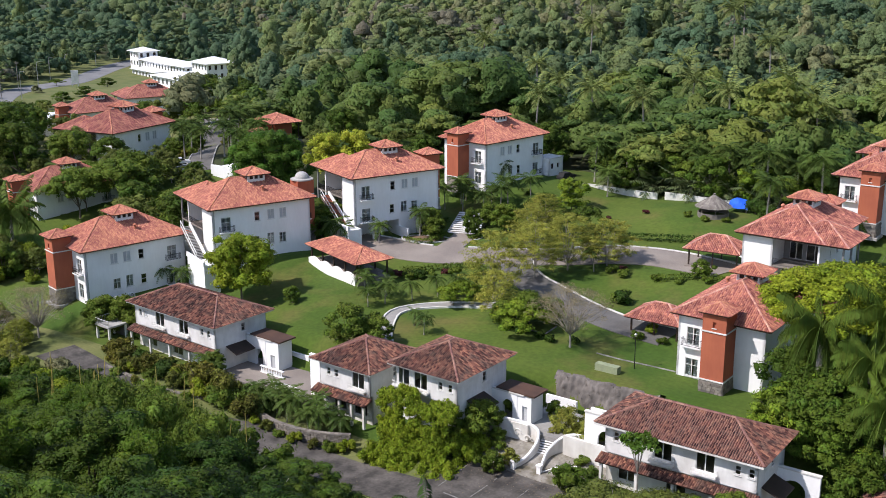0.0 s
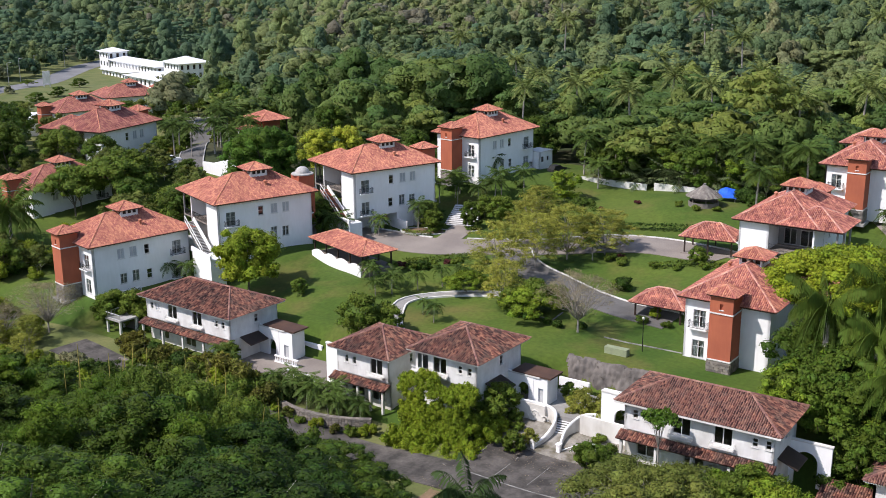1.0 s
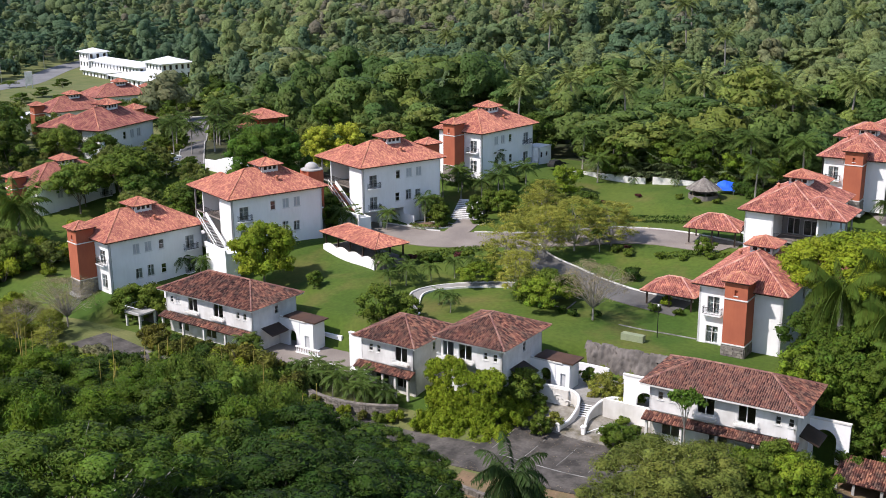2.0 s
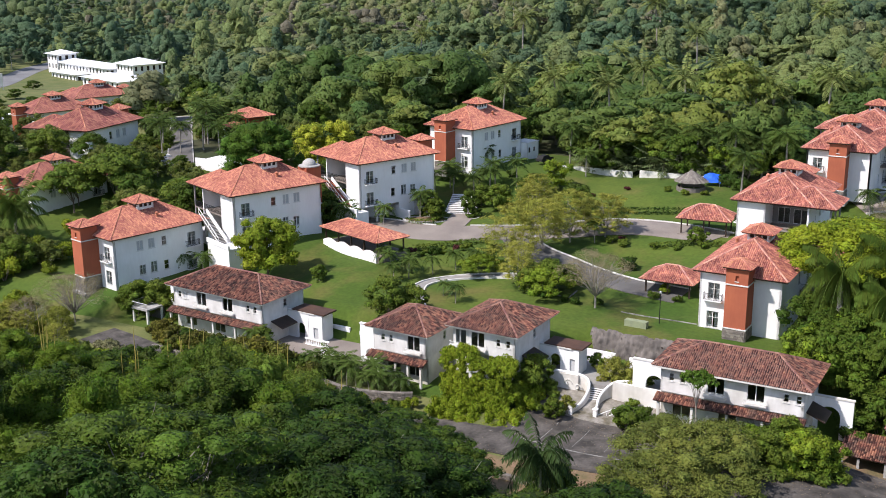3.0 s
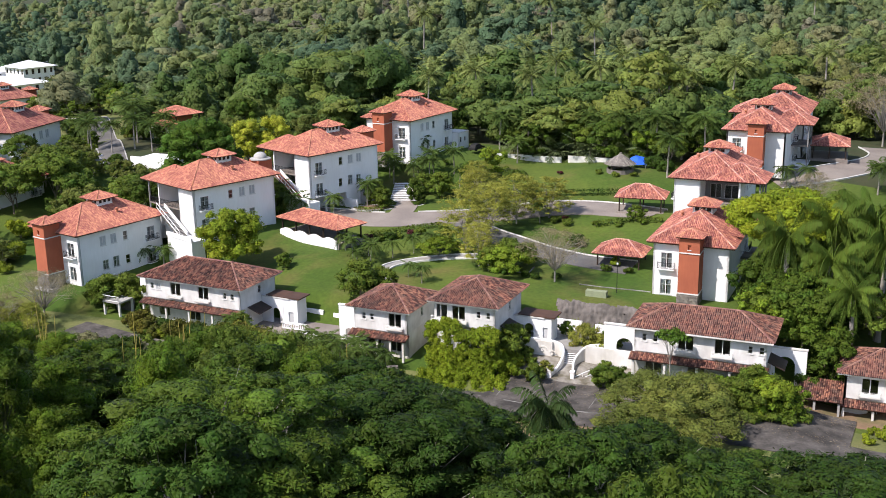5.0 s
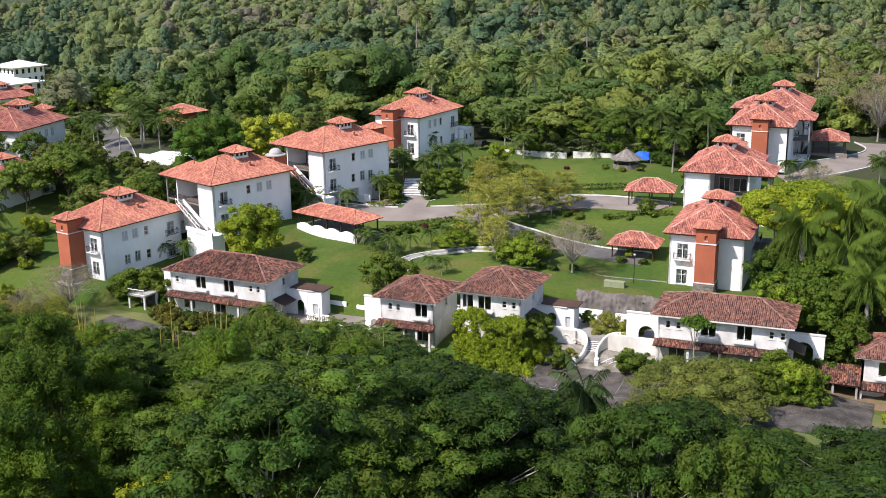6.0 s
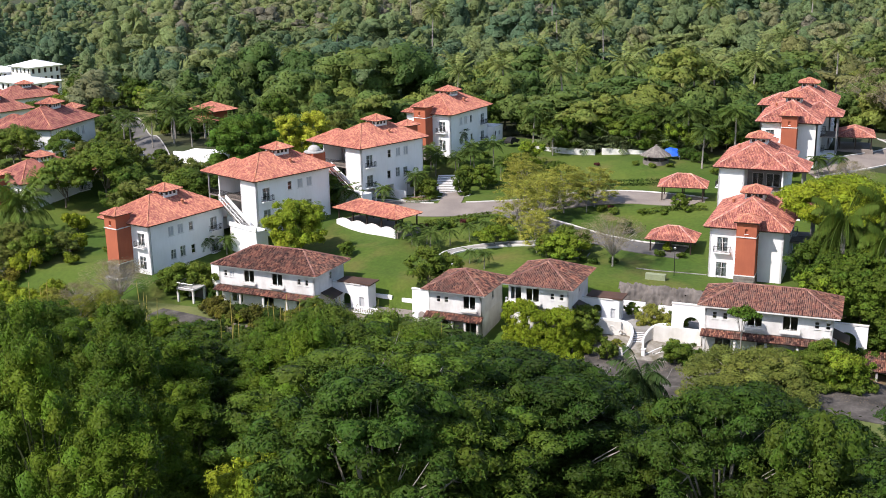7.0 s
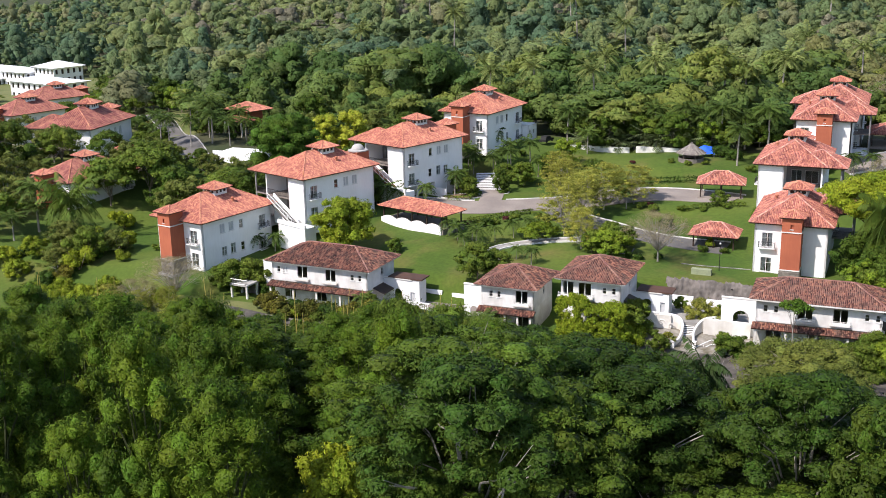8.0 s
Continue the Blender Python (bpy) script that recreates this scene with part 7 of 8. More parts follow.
for i, (x, y) in enumerate(((-112, 86.5), (-106, 87.2), (-100, 86.5), (-118, 87), (-94.5, 85.5), (-124, 86.5), (-109, 84.5), (-97, 83.5))):
    stand(T_BUSH, x, y, 0.85 + 0.14 * math.sin(i * 2.2))
for x, y, s, z in ((-63.2, 113.4, 0.55, 2.2), (-50.4, 112.2, 0.6, 2.2), (-58.0, 114.8, 0.4, 2.2)):
    stand(T_LEAFY, x, y, s, None, s, z)
P_FAN = palm("traveller's palm with a fan of upright grey-green leaves", 306, 1.8, 15, 4.6, M_PALM_GREY, 0.22, "fan palms before the back wall", hang=0.38, bend=0.1, leaflets=9)
for x, y, s in ((-97.0, 200.5, 1.0), (-93.0, 202.2, 1.1), (-88.5, 201.0, 1.25), (-84.0, 202.0, 1.0), (-80.5, 201.0, 1.3), (-77.0, 202.4, 1.0), (-73.5, 201.2, 1.15), (-69.0, 202.4, 0.9), (-65.0, 201.4, 1.0), (-86.0, 208.5, 1.5), (-79.0, 210.0, 1.4), (-93.0, 209.0, 1.4)):
    stand(P_FAN, x, y + 2.0, s)
for x, y, s in ((-127.5, 150.5, 0.62), (-129.5, 147.5, 0.55)):
    stand(P_TALL, x, y, s)
P_GIANT = palm("giant raffia palm with long drooping fronds", 305, 10.5, 30, 5.6, M_PALM_RICH, 0.4, "giant raffia palms", hang=1.25, bend=0.6, leaflets=40, curtain=0.85, rise=1.3)
for x, y, s, up in ((-29.2, 121.4, 0.95, 1.22), (-23.6, 120.0, 0.9, 1.05), (-17.0, 124.0, 1.0, 1.3), (-24.0, 127.5, 1.05, 1.35), (-20.0, 115.5, 0.75, 0.8), (-18.5, 129.0, 1.1, 1.45)):
    stand(P_GIANT, x, y, s, x * 47 % 360, up)
# bright climbers and saplings below the giant palms
for x, y, s in ((-31.0, 117.6, 0.62), (-28.0, 116.8, 0.66), (-25.0, 116.2, 0.6), (-33.0, 118.6, 0.5), (-26.5, 119.0, 0.8), (-30.0, 120.0, 0.72), (-22.5, 117.0, 0.7)):
    stand(T_MIX3 if x < -30.5 else T_MIX, x, y, s)

for x, y, s, up in ((-31.2, 98.8, 0.8, 0.85), (-28.6, 99.4, 0.85, 0.95), (-26.2, 100.2, 0.75, 0.9), (-33.8, 98.6, 0.7, 0.7), (-30.0, 100.8, 0.8, 1.05)):
    stand(T_LEAFY if x < -29.5 else T_MIX4, x, y, s, None, up)

T_FOOT = tree("bushy yellow-green tree at the foot of the slope", 215, 5.4, 3.4, "dome", M_LEAF_LIME, 56, 90, 0.3, 0.1, 0.95, 0.85, None, 0.6, 0.5, group="bushy trees of the slope")
for x, y, s, up in ((-179.2, 104.0, 0.7, 0.6), (-180.3, 109.6, 0.75, 0.7), (-161.0, 95.5, 0.9, 1.0), (-155.5, 94.0, 0.9, 0.95), (-155.5, 100.5, 0.65, 0.75), (-166.0, 93.5, 0.85, 0.9), (-150.0, 92.8, 0.8, 0.8), (-184.5, 106.5, 0.7, 0.6)):
    stand(T_FOOT, x, y, s, None, up)
for x, y, s, up in ((-174.2, 112.2, 0.62, 0.55), (-170.2, 113.6, 0.6, 0.5), (-166.4, 116.8, 0.5, 0.42), (-177.5, 115.5, 0.55, 0.5), (-171.5, 106.0, 0.5, 0.42)):
    stand(T_MIX5, x, y, s, None, up)

# ---- shrubs ----
S_GREEN = shrub("rounded green garden shrub", 401, 1.3, 1.5, M_LEAF, group="garden shrubs")
S_DARK = shrub("dense dark green garden shrub", 402, 1.6, 1.7, M_LEAF_DARK, group="garden shrubs")
S_RED = shrub("dark red leaved shrub by the drive", 403, 1.1, 1.3, M_LEAF_RED, group="garden shrubs")
S_CROTON = shrub("yellow and orange croton bush before the townhouse", 404, 1.7, 2.2, M_LEAF_CROTON, 1300, 0.3, group="croton bushes")
S_YELLOW = shrub("bright yellow-green bush of the rough slope", 405, 2.2, 3.0, M_LEAF_LIME, 1300, 0.32, group="garden shrubs")
for x, y, s in ((-101.5, 141.5, 0.9), (-98.8, 144.0, 0.9), (-95.8, 146.5, 1.0), (-104.0, 139.0, 1.1), (-68.0, 149.9, 1.1), (-92.0, 148.5, 0.9), (-88.5, 147.5, 0.8), (-74.0, 159.0, 0.9), (-71.5, 158.4, 0.9), (-66.5, 158.8, 0.7), (-62.0, 158.2, 0.7), (-58.0, 159.0, 0.8),
                (-58.6, 137.6, 0.8), (-55.0, 137.8, 0.7), (-104.8, 167.0, 0.8), (-103.5, 164.5, 0.8), (-85.5, 170.5, 0.8), (-79.5, 172.5, 0.8), (-107.5, 186.5, 0.9), (-73.8, 187.0, 0.7), (-70.0, 185.6, 0.7), (-66.5, 186.6, 0.7), (-57.0, 186.0, 1.0)):
    stand(S_GREEN, x, y, s)
for x, y, s in ((-67.3, 149.6, 1.2), (-100.0, 142.8, 0.9), (-73.0, 131.0, 0.9), (-130.5, 110.0, 1.3), (-128.8, 112.5, 1.4), (-127.0, 107.6, 1.3), (-134.8, 108.6, 1.2), (-64.5, 195.5, 1.6), (-61.5, 193.5, 1.4),
                (-70.0, 130.4, 0.6), (-68.0, 130.0, 0.6), (-65.0, 131.5, 0.6), (-31.5, 101.5, 1.6), (-29.0, 102.2, 1.7), (-27.0, 101.4, 1.4), (-33.5, 102.2, 1.3), (-25.5, 103.0, 1.2)):
    stand(S_DARK, x, y, s)
for x, y, s in ((-97.2, 146.0, 0.9), (-103.5, 141.2, 1.0), (-72.5, 160.0, 0.8), (-82.5, 188.0, 0.7), (-88.0, 184.0, 0.6)):
    stand(S_RED, x, y, s)
for i in range(15):
    stand((S_CROTON, S_CROTON, S_GREEN, S_CROTON, S_DARK)[i % 5], -123.5 + i * 1.4, 99.8 + 1.0 * math.sin(i * 1.9), 1.2 + 0.25 * math.sin(i * 2.3))
for i in range(12):
    stand((S_CROTON, S_GREEN, S_CROTON, S_YELLOW)[i % 4], -121.0 + i * 1.75, 98.3 + 0.6 * math.sin(i * 2.1), 0.95 + 0.2 * math.sin(i * 1.7))
for i in range(22):
    stand((S_GREEN, S_DARK, S_YELLOW, S_GREEN)[i % 4], -150.0 + i * 2.0, 89.0 + 1.6 * math.sin(i * 1.3) - 0.06 * i, 1.0 + 0.35 * math.sin(i * 2.9))
for x, y, s in ((-60.6, 106.4, 0.8), (-61.8, 107.8, 1.0), (-62.6, 105.2, 0.9), (-50.6, 108.4, 0.8), (-48.6, 106.6, 0.9)):
    stand(S_GREEN, x, y, s)
for x, y, s in ((-58.6, 102.2, 0.5), (-126.8, 148.6, 1.1), (-130.2, 152.0, 1.2), (-128.2, 155.0, 1.0), (-48.5, 79.5, 1.2), (-49.6, 103.4, 0.5), (-63.5, 107.0, 0.9), (-66.0, 104.4, 0.8), (-119.5, 111.0, 0.9), (-106.0, 103.6, 0.6)):
    stand(T_LEAFY, x, y, s)
for i in range(12):
    x, y = -204 + (i * 37 % 52), 97 + (i * 23 % 34)
    stand((S_GREEN, S_YELLOW, S_DARK, T_LEAFY, S_GREEN)[i % 5], x, y, 0.8 + 0.5 * math.sin(i * 1.7) ** 2)
for i, (x, y, s) in enumerate(((-172.2, 95.2, 1.3), (-171.3, 98.5, 1.5), (-171.0, 102.4, 1.6), (-168.5, 104.0, 1.4), (-167.5, 107.4, 1.5), (-167.6, 111.5, 1.3), (-168.7, 116.1, 1.2), (-168.8, 120.5, 1.0), (-174.5, 114.2, 1.6), (-174.2, 118.7, 1.4), (-175.4, 109.6, 1.3))):
    stand((S_DARK, S_GREEN, S_DARK, S_CROTON, S_YELLOW)[i % 5], x, y, s)
for i, (x, y) in enumerate(((-219.7, 222.2), (-212.0, 211.8), (-204.7, 200.7), (-195.7, 190.0), (-215.7, 222.3), (-208.8, 211.7), (-203.7, 203.3), (-194.0, 189.6), (-210.2, 218.6), (-206.5, 213.1), (-198.9, 200.6), (-191.4, 190.9), (-211.3, 224.7), (-202.2, 210.3), (-198.3, 204.3), (-192.8, 196.1), (-204.9, 219.6), (-201.7, 213.6), (-193.7, 202.6), (-187.0, 192.2), (-205.4, 223.5), (-198.6, 213.3), (-193.8, 204.6), (-188.1, 197.8), (-202.7, 222.3), (-196.4, 213.1), (-190.9, 205.2), (-185.1, 197.6), (-201.8, 226.4), (-194.6, 215.8), (-187.1, 203.1), (-182.5, 195.7), (-230.7, 210.0), (-223.7, 203.6), (-217.1, 197.5), (-210.9, 191.7), (-205.2, 186.1), (-220.8, 198.4), (-213.2, 191.0), (-205.8, 184.1), (-226.5, 202.8), (-229.8, 220.3), (-233.4, 218.2), (-226.9, 213.3))):
    if near_segment(x, y, (-184, 170), (-203, 190)) > 4.2 and near_segment(x, y, (-203, 190), (-241, 230)) > 4.2:
        stand((S_GREEN, T_LEAFY, S_DARK, S_CROTON, P_ARECA, T_LEAFY)[i % 6], x, y, (1.7, 0.75, 1.6, 1.3, 1.3, 0.55)[i % 6])
S_REED = shrub("tuft of pale dry reed grass on the road verge", 406, 1.5, 1.3, leaf("pale_dry_reeds", (0.30, 0.28, 0.15), (0.21, 0.22, 0.10)), 1000, 0.34, "grass tuft", "grass_tuft", "reed tufts on the verge")
for i in range(16):
    stand(S_REED, -127.5 + i * 1.5, 92.3 + 0.8 * math.sin(i * 1.9) - 0.1 * i, 0.9 + 0.25 * math.sin(i * 2.7))
stand(S_YELLOW, -57.7, 140.4, 0.55)
for x, y, s in ((-141.5, 97.5, 1.0), (-138.5, 95.0, 0.9), (-143.5, 94.0, 0.9), (-175.5, 131.0, 1.2), (-179.0, 133.0, 1.0), (-146.0, 99.0, 0.8)):
    stand(S_YELLOW, x, y, s)

for i, (x, y, s) in enumerate(((-214, 188, 0.9), (-219, 193, 1.0), (-224, 199, 0.8), (-229, 205, 1.0), (-212, 195, 0.7), (-217, 200, 0.8), (-223, 207, 0.9), (-235, 211, 1.0), (-208, 184, 0.9), (-204, 180, 0.8), (-199, 203, 0.9), (-205, 208, 1.0), (-213, 215, 0.9), (-221, 223, 1.0), (-191, 195, 0.8), (-184, 186, 0.7))):
    stand((T_LEAFY, S_GREEN, P_MED, S_DARK)[i % 4], x, y, s * (1.0, 1.3, 1.0, 1.4)[i % 4])
for i, (x, y) in enumerate(((-96, 88.6), (-101, 89.2), (-106, 89.6), (-111, 90.0), (-116, 90.0), (-98.5, 86.8), (-103.5, 87.2))):
    stand(T_BUSH, x, y, 0.74 + 0.12 * math.sin(i * 1.9))
for i, (x, y) in enumerate(((-101.5, 100.6), (-99.0, 99.6), (-96.5, 100.4), (-94.0, 99.4), (-103.8, 99.2), (-91.5, 100.6), (-97.8, 97.6), (-93.0, 97.2))):
    stand((S_GREEN, S_CROTON, S_DARK)[i % 3], x, y, 1.65 + 0.25 * math.sin(i * 2.3))

def leaf_litter():
    """Fallen leaves and grit along the edges of the access road and its parking bays."""
    rng = np.random.default_rng(77)
    vs, fs = [], []
    for x0, x1, y, spread, n in ((-66, -44, 103.0, 1.6, 900), (-66, -44, 90.4, 0.9, 500), (-34, -18, 104.5, 1.6, 700), (-34, -16, 96.2, 1.0, 450), (-64, -46, 99.0, 2.8, 260), (-32, -18, 100.5, 2.6, 260), (-130, -70, 91.6, 1.4, 900)):
        for _ in range(n):
            x, yy = rng.uniform(x0, x1), y + rng.normal(0, spread)
            a, r = rng.uniform(0, 6.28), rng.uniform(0.03, 0.10)
            z = ground_z(x, yy) + 0.135
            c = len(vs)
            vs += [(x + r * math.cos(a + k * 2.1), yy + r * math.sin(a + k * 2.1), z + rng.uniform(0, 0.05)) for k in range(3)]
            fs.append((c, c + 1, c + 2))
    me = bpy.data.meshes.new("leaf_litter")
    me.from_pydata(vs, [], fs)
    me.materials.append(M_LITTER)
    tagged(new("leaf_litter", me), "dry brown leaves and grit strewn on the asphalt", "leaf litter", "", "stuff")


leaf_litter()
for x, y, s in ((-29.6, 97.2, 1.1), (-27.4, 98.0, 1.0), (-25.4, 98.9, 1.1), (-24.0, 100.6, 1.0), (-31.8, 96.4, 1.0)):
    stand(S_GREEN, x, y, s)
for i, (x, y, s) in enumerate(((-93.2, 97.4, 0.85), (-91.0, 96.7, 0.7), (-88.6, 96.3, 0.8), (-86.4, 96.2, 0.65), (-83.9, 96.4, 0.85), (-81.4, 96.9, 0.75), (-79.2, 97.8, 0.9), (-77.4, 98.6, 1.0), (-99.6, 97.0, 0.8), (-103.0, 95.8, 0.75), (-107.5, 95.3, 0.7), (-112.5, 95.4, 0.75), (-117.5, 95.9, 0.8))):
    stand((S_GREEN, S_YELLOW, S_CROTON)[i % 3], x, y, s * (1.0, 0.6, 0.8)[i % 3])
for i, (x, y, s, up) in enumerate(((-96.5, 85.0, 1.0, 1.35), (-92.0, 84.0, 1.1, 1.5), (-87.0, 85.4, 1.0, 1.3), (-82.0, 84.4, 1.05, 1.4), (-101.5, 84.6, 1.0, 1.3), (-77.0, 85.6, 1.0, 1.25))):
    stand(T_BUSH, x, y, s, None, up)
for x, y, s in ((-16.4, 98.6, 0.45), (-15.0, 100.6, 0.5), (-13.6, 99.2, 0.5), (-16.0, 102.2, 0.4), (-14.2, 102.8, 0.5)):
    stand(S_YELLOW, x, y, s)


def ivy_bank():
    """Bright climbing leaves that bury the front of a townhouse and its bank."""
    rng = np.random.default_rng(21)
    pts, rad = [], []
    for _ in range(430):
        u, v, kind = rng.random(), rng.random(), rng.random()
        top = 6.5 - 0.9 * u + 0.35 * math.sin(u * 9)
        if kind < 0.22:
            x, y, z, r = -74.0 + 12.4 * u, 97.0 + 2.8 * v, -1.4 + 0.9 * v + rng.uniform(0.0, 1.2), rng.uniform(0.4, 0.75)
        elif kind < 0.66:
            x, y, z, r = -73.4 + 10.0 * u, 99.9 + 0.25 * math.sin(u * 14) + 0.3 * v, -1.0 + (top + 1.0) * v, rng.uniform(0.35, 0.6)
        elif kind < 0.86:
            x, y, z, r = -73.4 + 9.6 * u, 100.1 + 3.2 * v, top + rng.uniform(-0.35, 0.1), rng.uniform(0.35, 0.6)
        else:
            x, y, z, r = -63.8 + 2.6 * u, 100.8 + 5.6 * v, rng.uniform(-0.6, 3.0 - 1.6 * u), rng.uniform(0.4, 0.7)
        pts.append((x, y, z)), rad.append(r)
    leaves = clump_leaves(rng, pts, np.array(rad) * 1.1, 120, 0.27, 1.1, 0.2, 0.5, 0.45, 1.8, 0.85)
    ob = new("climbing_ivy", leafy_mesh("climbing_ivy", rng, pts, np.array(rad) * 0.9, leaves, M_LEAF_IVY, 1.1))
    tagged(ob, "bright green climbing ivy burying a house front", "ivy", "", "stuff")


ivy_bank()
hedge([(-90, 172), (-84, 172.5), (-77, 175), (-70, 177), (-64, 177)], 1.2, 1.1, M_LEAF_DARK, "clipped dark hedge along the lawn")
hedge([(-104, 143.5), (-98, 148.5), (-94, 151)], 1.0, 0.8, M_LEAF, "low clipped hedge beside the drive")
hedge([(-66, 158.5), (-60, 160.0), (-55, 160.5)], 1.0, 0.8, M_LEAF, "low clipped hedge beside the carport")


def canes():
    """Tall yellow bamboo canes rising from the thicket."""
    rng = np.random.default_rng(31)
    for cx, cy, n in ((-84, 79, 7), (-97, 79, 9), (-91, 80, 5), (-104, 77, 4), (-113, 71, 5), (-120, 76, 3), (-131, 70, 4), (-139, 68, 3), (-76, 80, 3)):
        b = thing("bamboo_clump", cx, cy, ground_z(cx, cy), 0, "clump of tall leafless yellow bamboo canes", "bamboo", "bamboo canes")
        for _ in range(n):
            a, r = rng.uniform(0, 6.28), rng.uniform(0.2, 2.6)
            h = canopy_top(cx, cy) - ground_z(cx, cy) + rng.uniform(0.5, 4.5)
            s = Shape()
            x, y = r * math.cos(a), r * math.sin(a)
            s.tube([(x, y, -0.5), (x + rng.uniform(-.2, .2), y, h * 0.5), (x + rng.uniform(-.7, .7), y + rng.uniform(-.5, .5), h)], [0.085, 0.075, 0.035], 5)
            part("cane", s, M_CANE, b)


canes()

# ---- hut, pergola steps, planters, lamps, vehicles ----
hut = thing("thatched_hut", -70.0, 189.2, 11.2, 0, "round open hut with a grey palm-thatch roof", "hut")
s = Shape()
rg = random.Random(12)
for ring in range(9):
    r0, z0 = 3.3 * (1 - ring / 9.5), 1.75 + 2.0 * ring / 9.0
    n = max(10, int(46 * (1 - ring / 10)))
    for k in range(n):
        a = 2 * math.pi * (k + rg.random() * 0.6) / n
        w, l = 0.36, 0.75
        ca, sa = math.cos(a), math.sin(a)
        p = Vector((ca * r0, sa * r0, z0 + rg.uniform(-0.05, 0.05)))
        t = Vector((-sa, ca, 0)) * w * 0.5
        up = Vector((-ca * l, -sa * l, l * 0.62))
        s.quad(p - t, p + t, p + t * 0.7 + up, p - t * 0.7 + up)
part("thatch", s, M_THATCH, hut, "shaggy grey thatch", kind="stuff")
s = Shape()
s.lathe(0, 0, [(3.15, 1.72), (0.05, 3.72)], 20)
part("roof_cone", s, M_THATCH, hut)
for k in range(6):
    s = Shape()
    a = k * math.pi / 3
    s.tube([(2.5 * math.cos(a), 2.5 * math.sin(a), -0.3), (2.5 * math.cos(a), 2.5 * math.sin(a), 2.2)], 0.1, 6)
    part("post", s, M_BARK, hut)
s = Shape()
s.lathe(0, 0, [(2.75, -0.2), (2.75, 0.75), (2.6, 0.75), (2.6, -0.2)], 20)
part("parapet", s, M_STONE, hut)
tp = thing("blue_tarpaulin_tent", -69.0, 193.4, 10.1, 15, "bright blue tarpaulin stretched over a frame", "tent")
s = Shape()
n = 6
for i in range(n):
    for j in range(n):
        f = lambda u, v: (u * 3.4, v * 2.6, 1.7 + 0.5 * math.sin(math.pi * u) * (0.4 + 0.6 * v) + 1.1 * v + 0.08 * math.sin(9 * u + 5 * v))
        s.quad(f(i / n, j / n), f((i + 1) / n, j / n), f((i + 1) / n, (j + 1) / n), f(i / n, (j + 1) / n))
part("tarpaulin", s, M_BLUE, tp)
for x, y in ((0.1, 0.1), (3.2, 0.1), (0.1, 2.5), (3.2, 2.5)):
    s = Shape()
    s.tube([(x, y, -0.3), (x, y, 1.85 + 0.36 * y)], 0.05, 5)
    part("pole", s, M_STEEL, tp)
block("garden_wall", -103.0, 199.9, 8.4, -86.0, 200.2, 11.3, M_KERB, "low pale wall at the back of the lawn", "wall")
block("garden_wall", -84.5, 200.1, 8.8, -62.0, 200.4, 11.7, M_KERB, "low pale wall at the back of the lawn", "wall")

# broad white steps up to the upper villa
ws = thing("white_steps", -107.6, 165.2, 7.0, 23, "broad white garden steps with risers coloured dark above the drive", "stairs")
for i in range(11):
    half = 3.1 - 0.07 * i
    bow = [(half * u, 0.72 * i + 0.35 * u * u) for u in (-1, -0.6, -0.2, 0.2, 0.6, 1)]
    # step body coloured dark, as front sun would leave the risers bright
    s = Shape()
    s.prism([(x * 0.985, y + 0.09) for x, y in bow] + [(half, 8.6), (-half, 8.6)], -0.9, 0.2 * (i + 1) - 0.075)
    step = part("step", s, M_STAINED_SHADED, ws)
    s = Shape()
    s.prism(bow + [(half, 0.72 * (i + 1) + 0.5), (-half, 0.72 * (i + 1) + 0.5)], 0.2 * (i + 1) - 0.075, 0.2 * (i + 1))
    part("tread", s, M_STUCCO_AGED, step, "white tread slab")


def planter(x, y, z, yaw, rx, ry, label):
    """A raised oval bed: stone-faced rim, soil, and clipped planting stays separate."""
    p = thing("planter", x, y, z, yaw, label, "planter")
    s = Shape()
    for k in range(22):
        a, b = 2 * math.pi * k / 22, 2 * math.pi * (k + 1) / 22
        ring = [(rx * math.cos(a), ry * math.sin(a)), (rx * math.cos(b), ry * math.sin(b)), ((rx - 0.3) * math.cos(b), (ry - 0.3) * math.sin(b)), ((rx - 0.3) * math.cos(a), (ry - 0.3) * math.sin(a))]
        s.prism(ring, -0.4, 0.28)
    part("rim", s, M_KERB, p)
    s = Shape()
    s.prism([((rx - 0.32) * math.cos(2 * math.pi * k / 22), (ry - 0.32) * math.sin(2 * math.pi * k / 22)) for k in range(22)], -0.4, 0.2)
    part("soil", s, M_SOIL, p)
    return p


planter(-111.4, 159.2, 6.75, 24, 4.6, 2.4, "oval raised bed with a white rim beside the drive")
planter(-104.6, 164.0, 6.9, 40, 1.9, 1.5, "small raised bed beside the white steps")
hedge([(-113.7, 156.4), (-110.7, 156.3), (-108.8, 158.0), (-109.3, 162.1)], 0.9, 0.9, M_LEAF, "low clipped hedge in the raised bed")
hedge([(-118.8, 162.4), (-116.6, 164.9), (-115.1, 170.4)], 1.0, 0.9, M_LEAF_DARK, "clipped dark hedge behind the raised bed")
for x, y, s in ((-113.6, 161.4, 0.8), (-111.8, 163.5, 0.75), (-104.4, 163.6, 0.8)):
    stand(S_GREEN, x, y, s, None, s * 0.7)
stand(T_LEAFY, -113.6, 163.4, 0.85)
stand(T_LEAFY, -105.2, 164.4, 0.6, None, 0.95)
block("retaining_wall", -121.0, 162.4, 5.8, -112.6, 163.0, 9.2, M_CONCRETE, "curved grey retaining wall beside the garage", "wall")

# white terrace pad between the trees
block("terrace_pad", -179.0, 170.2, 6.0, -168.5, 178.0, 10.4, M_STUCCO, "white flat-roofed pool house among trees", "building", "")
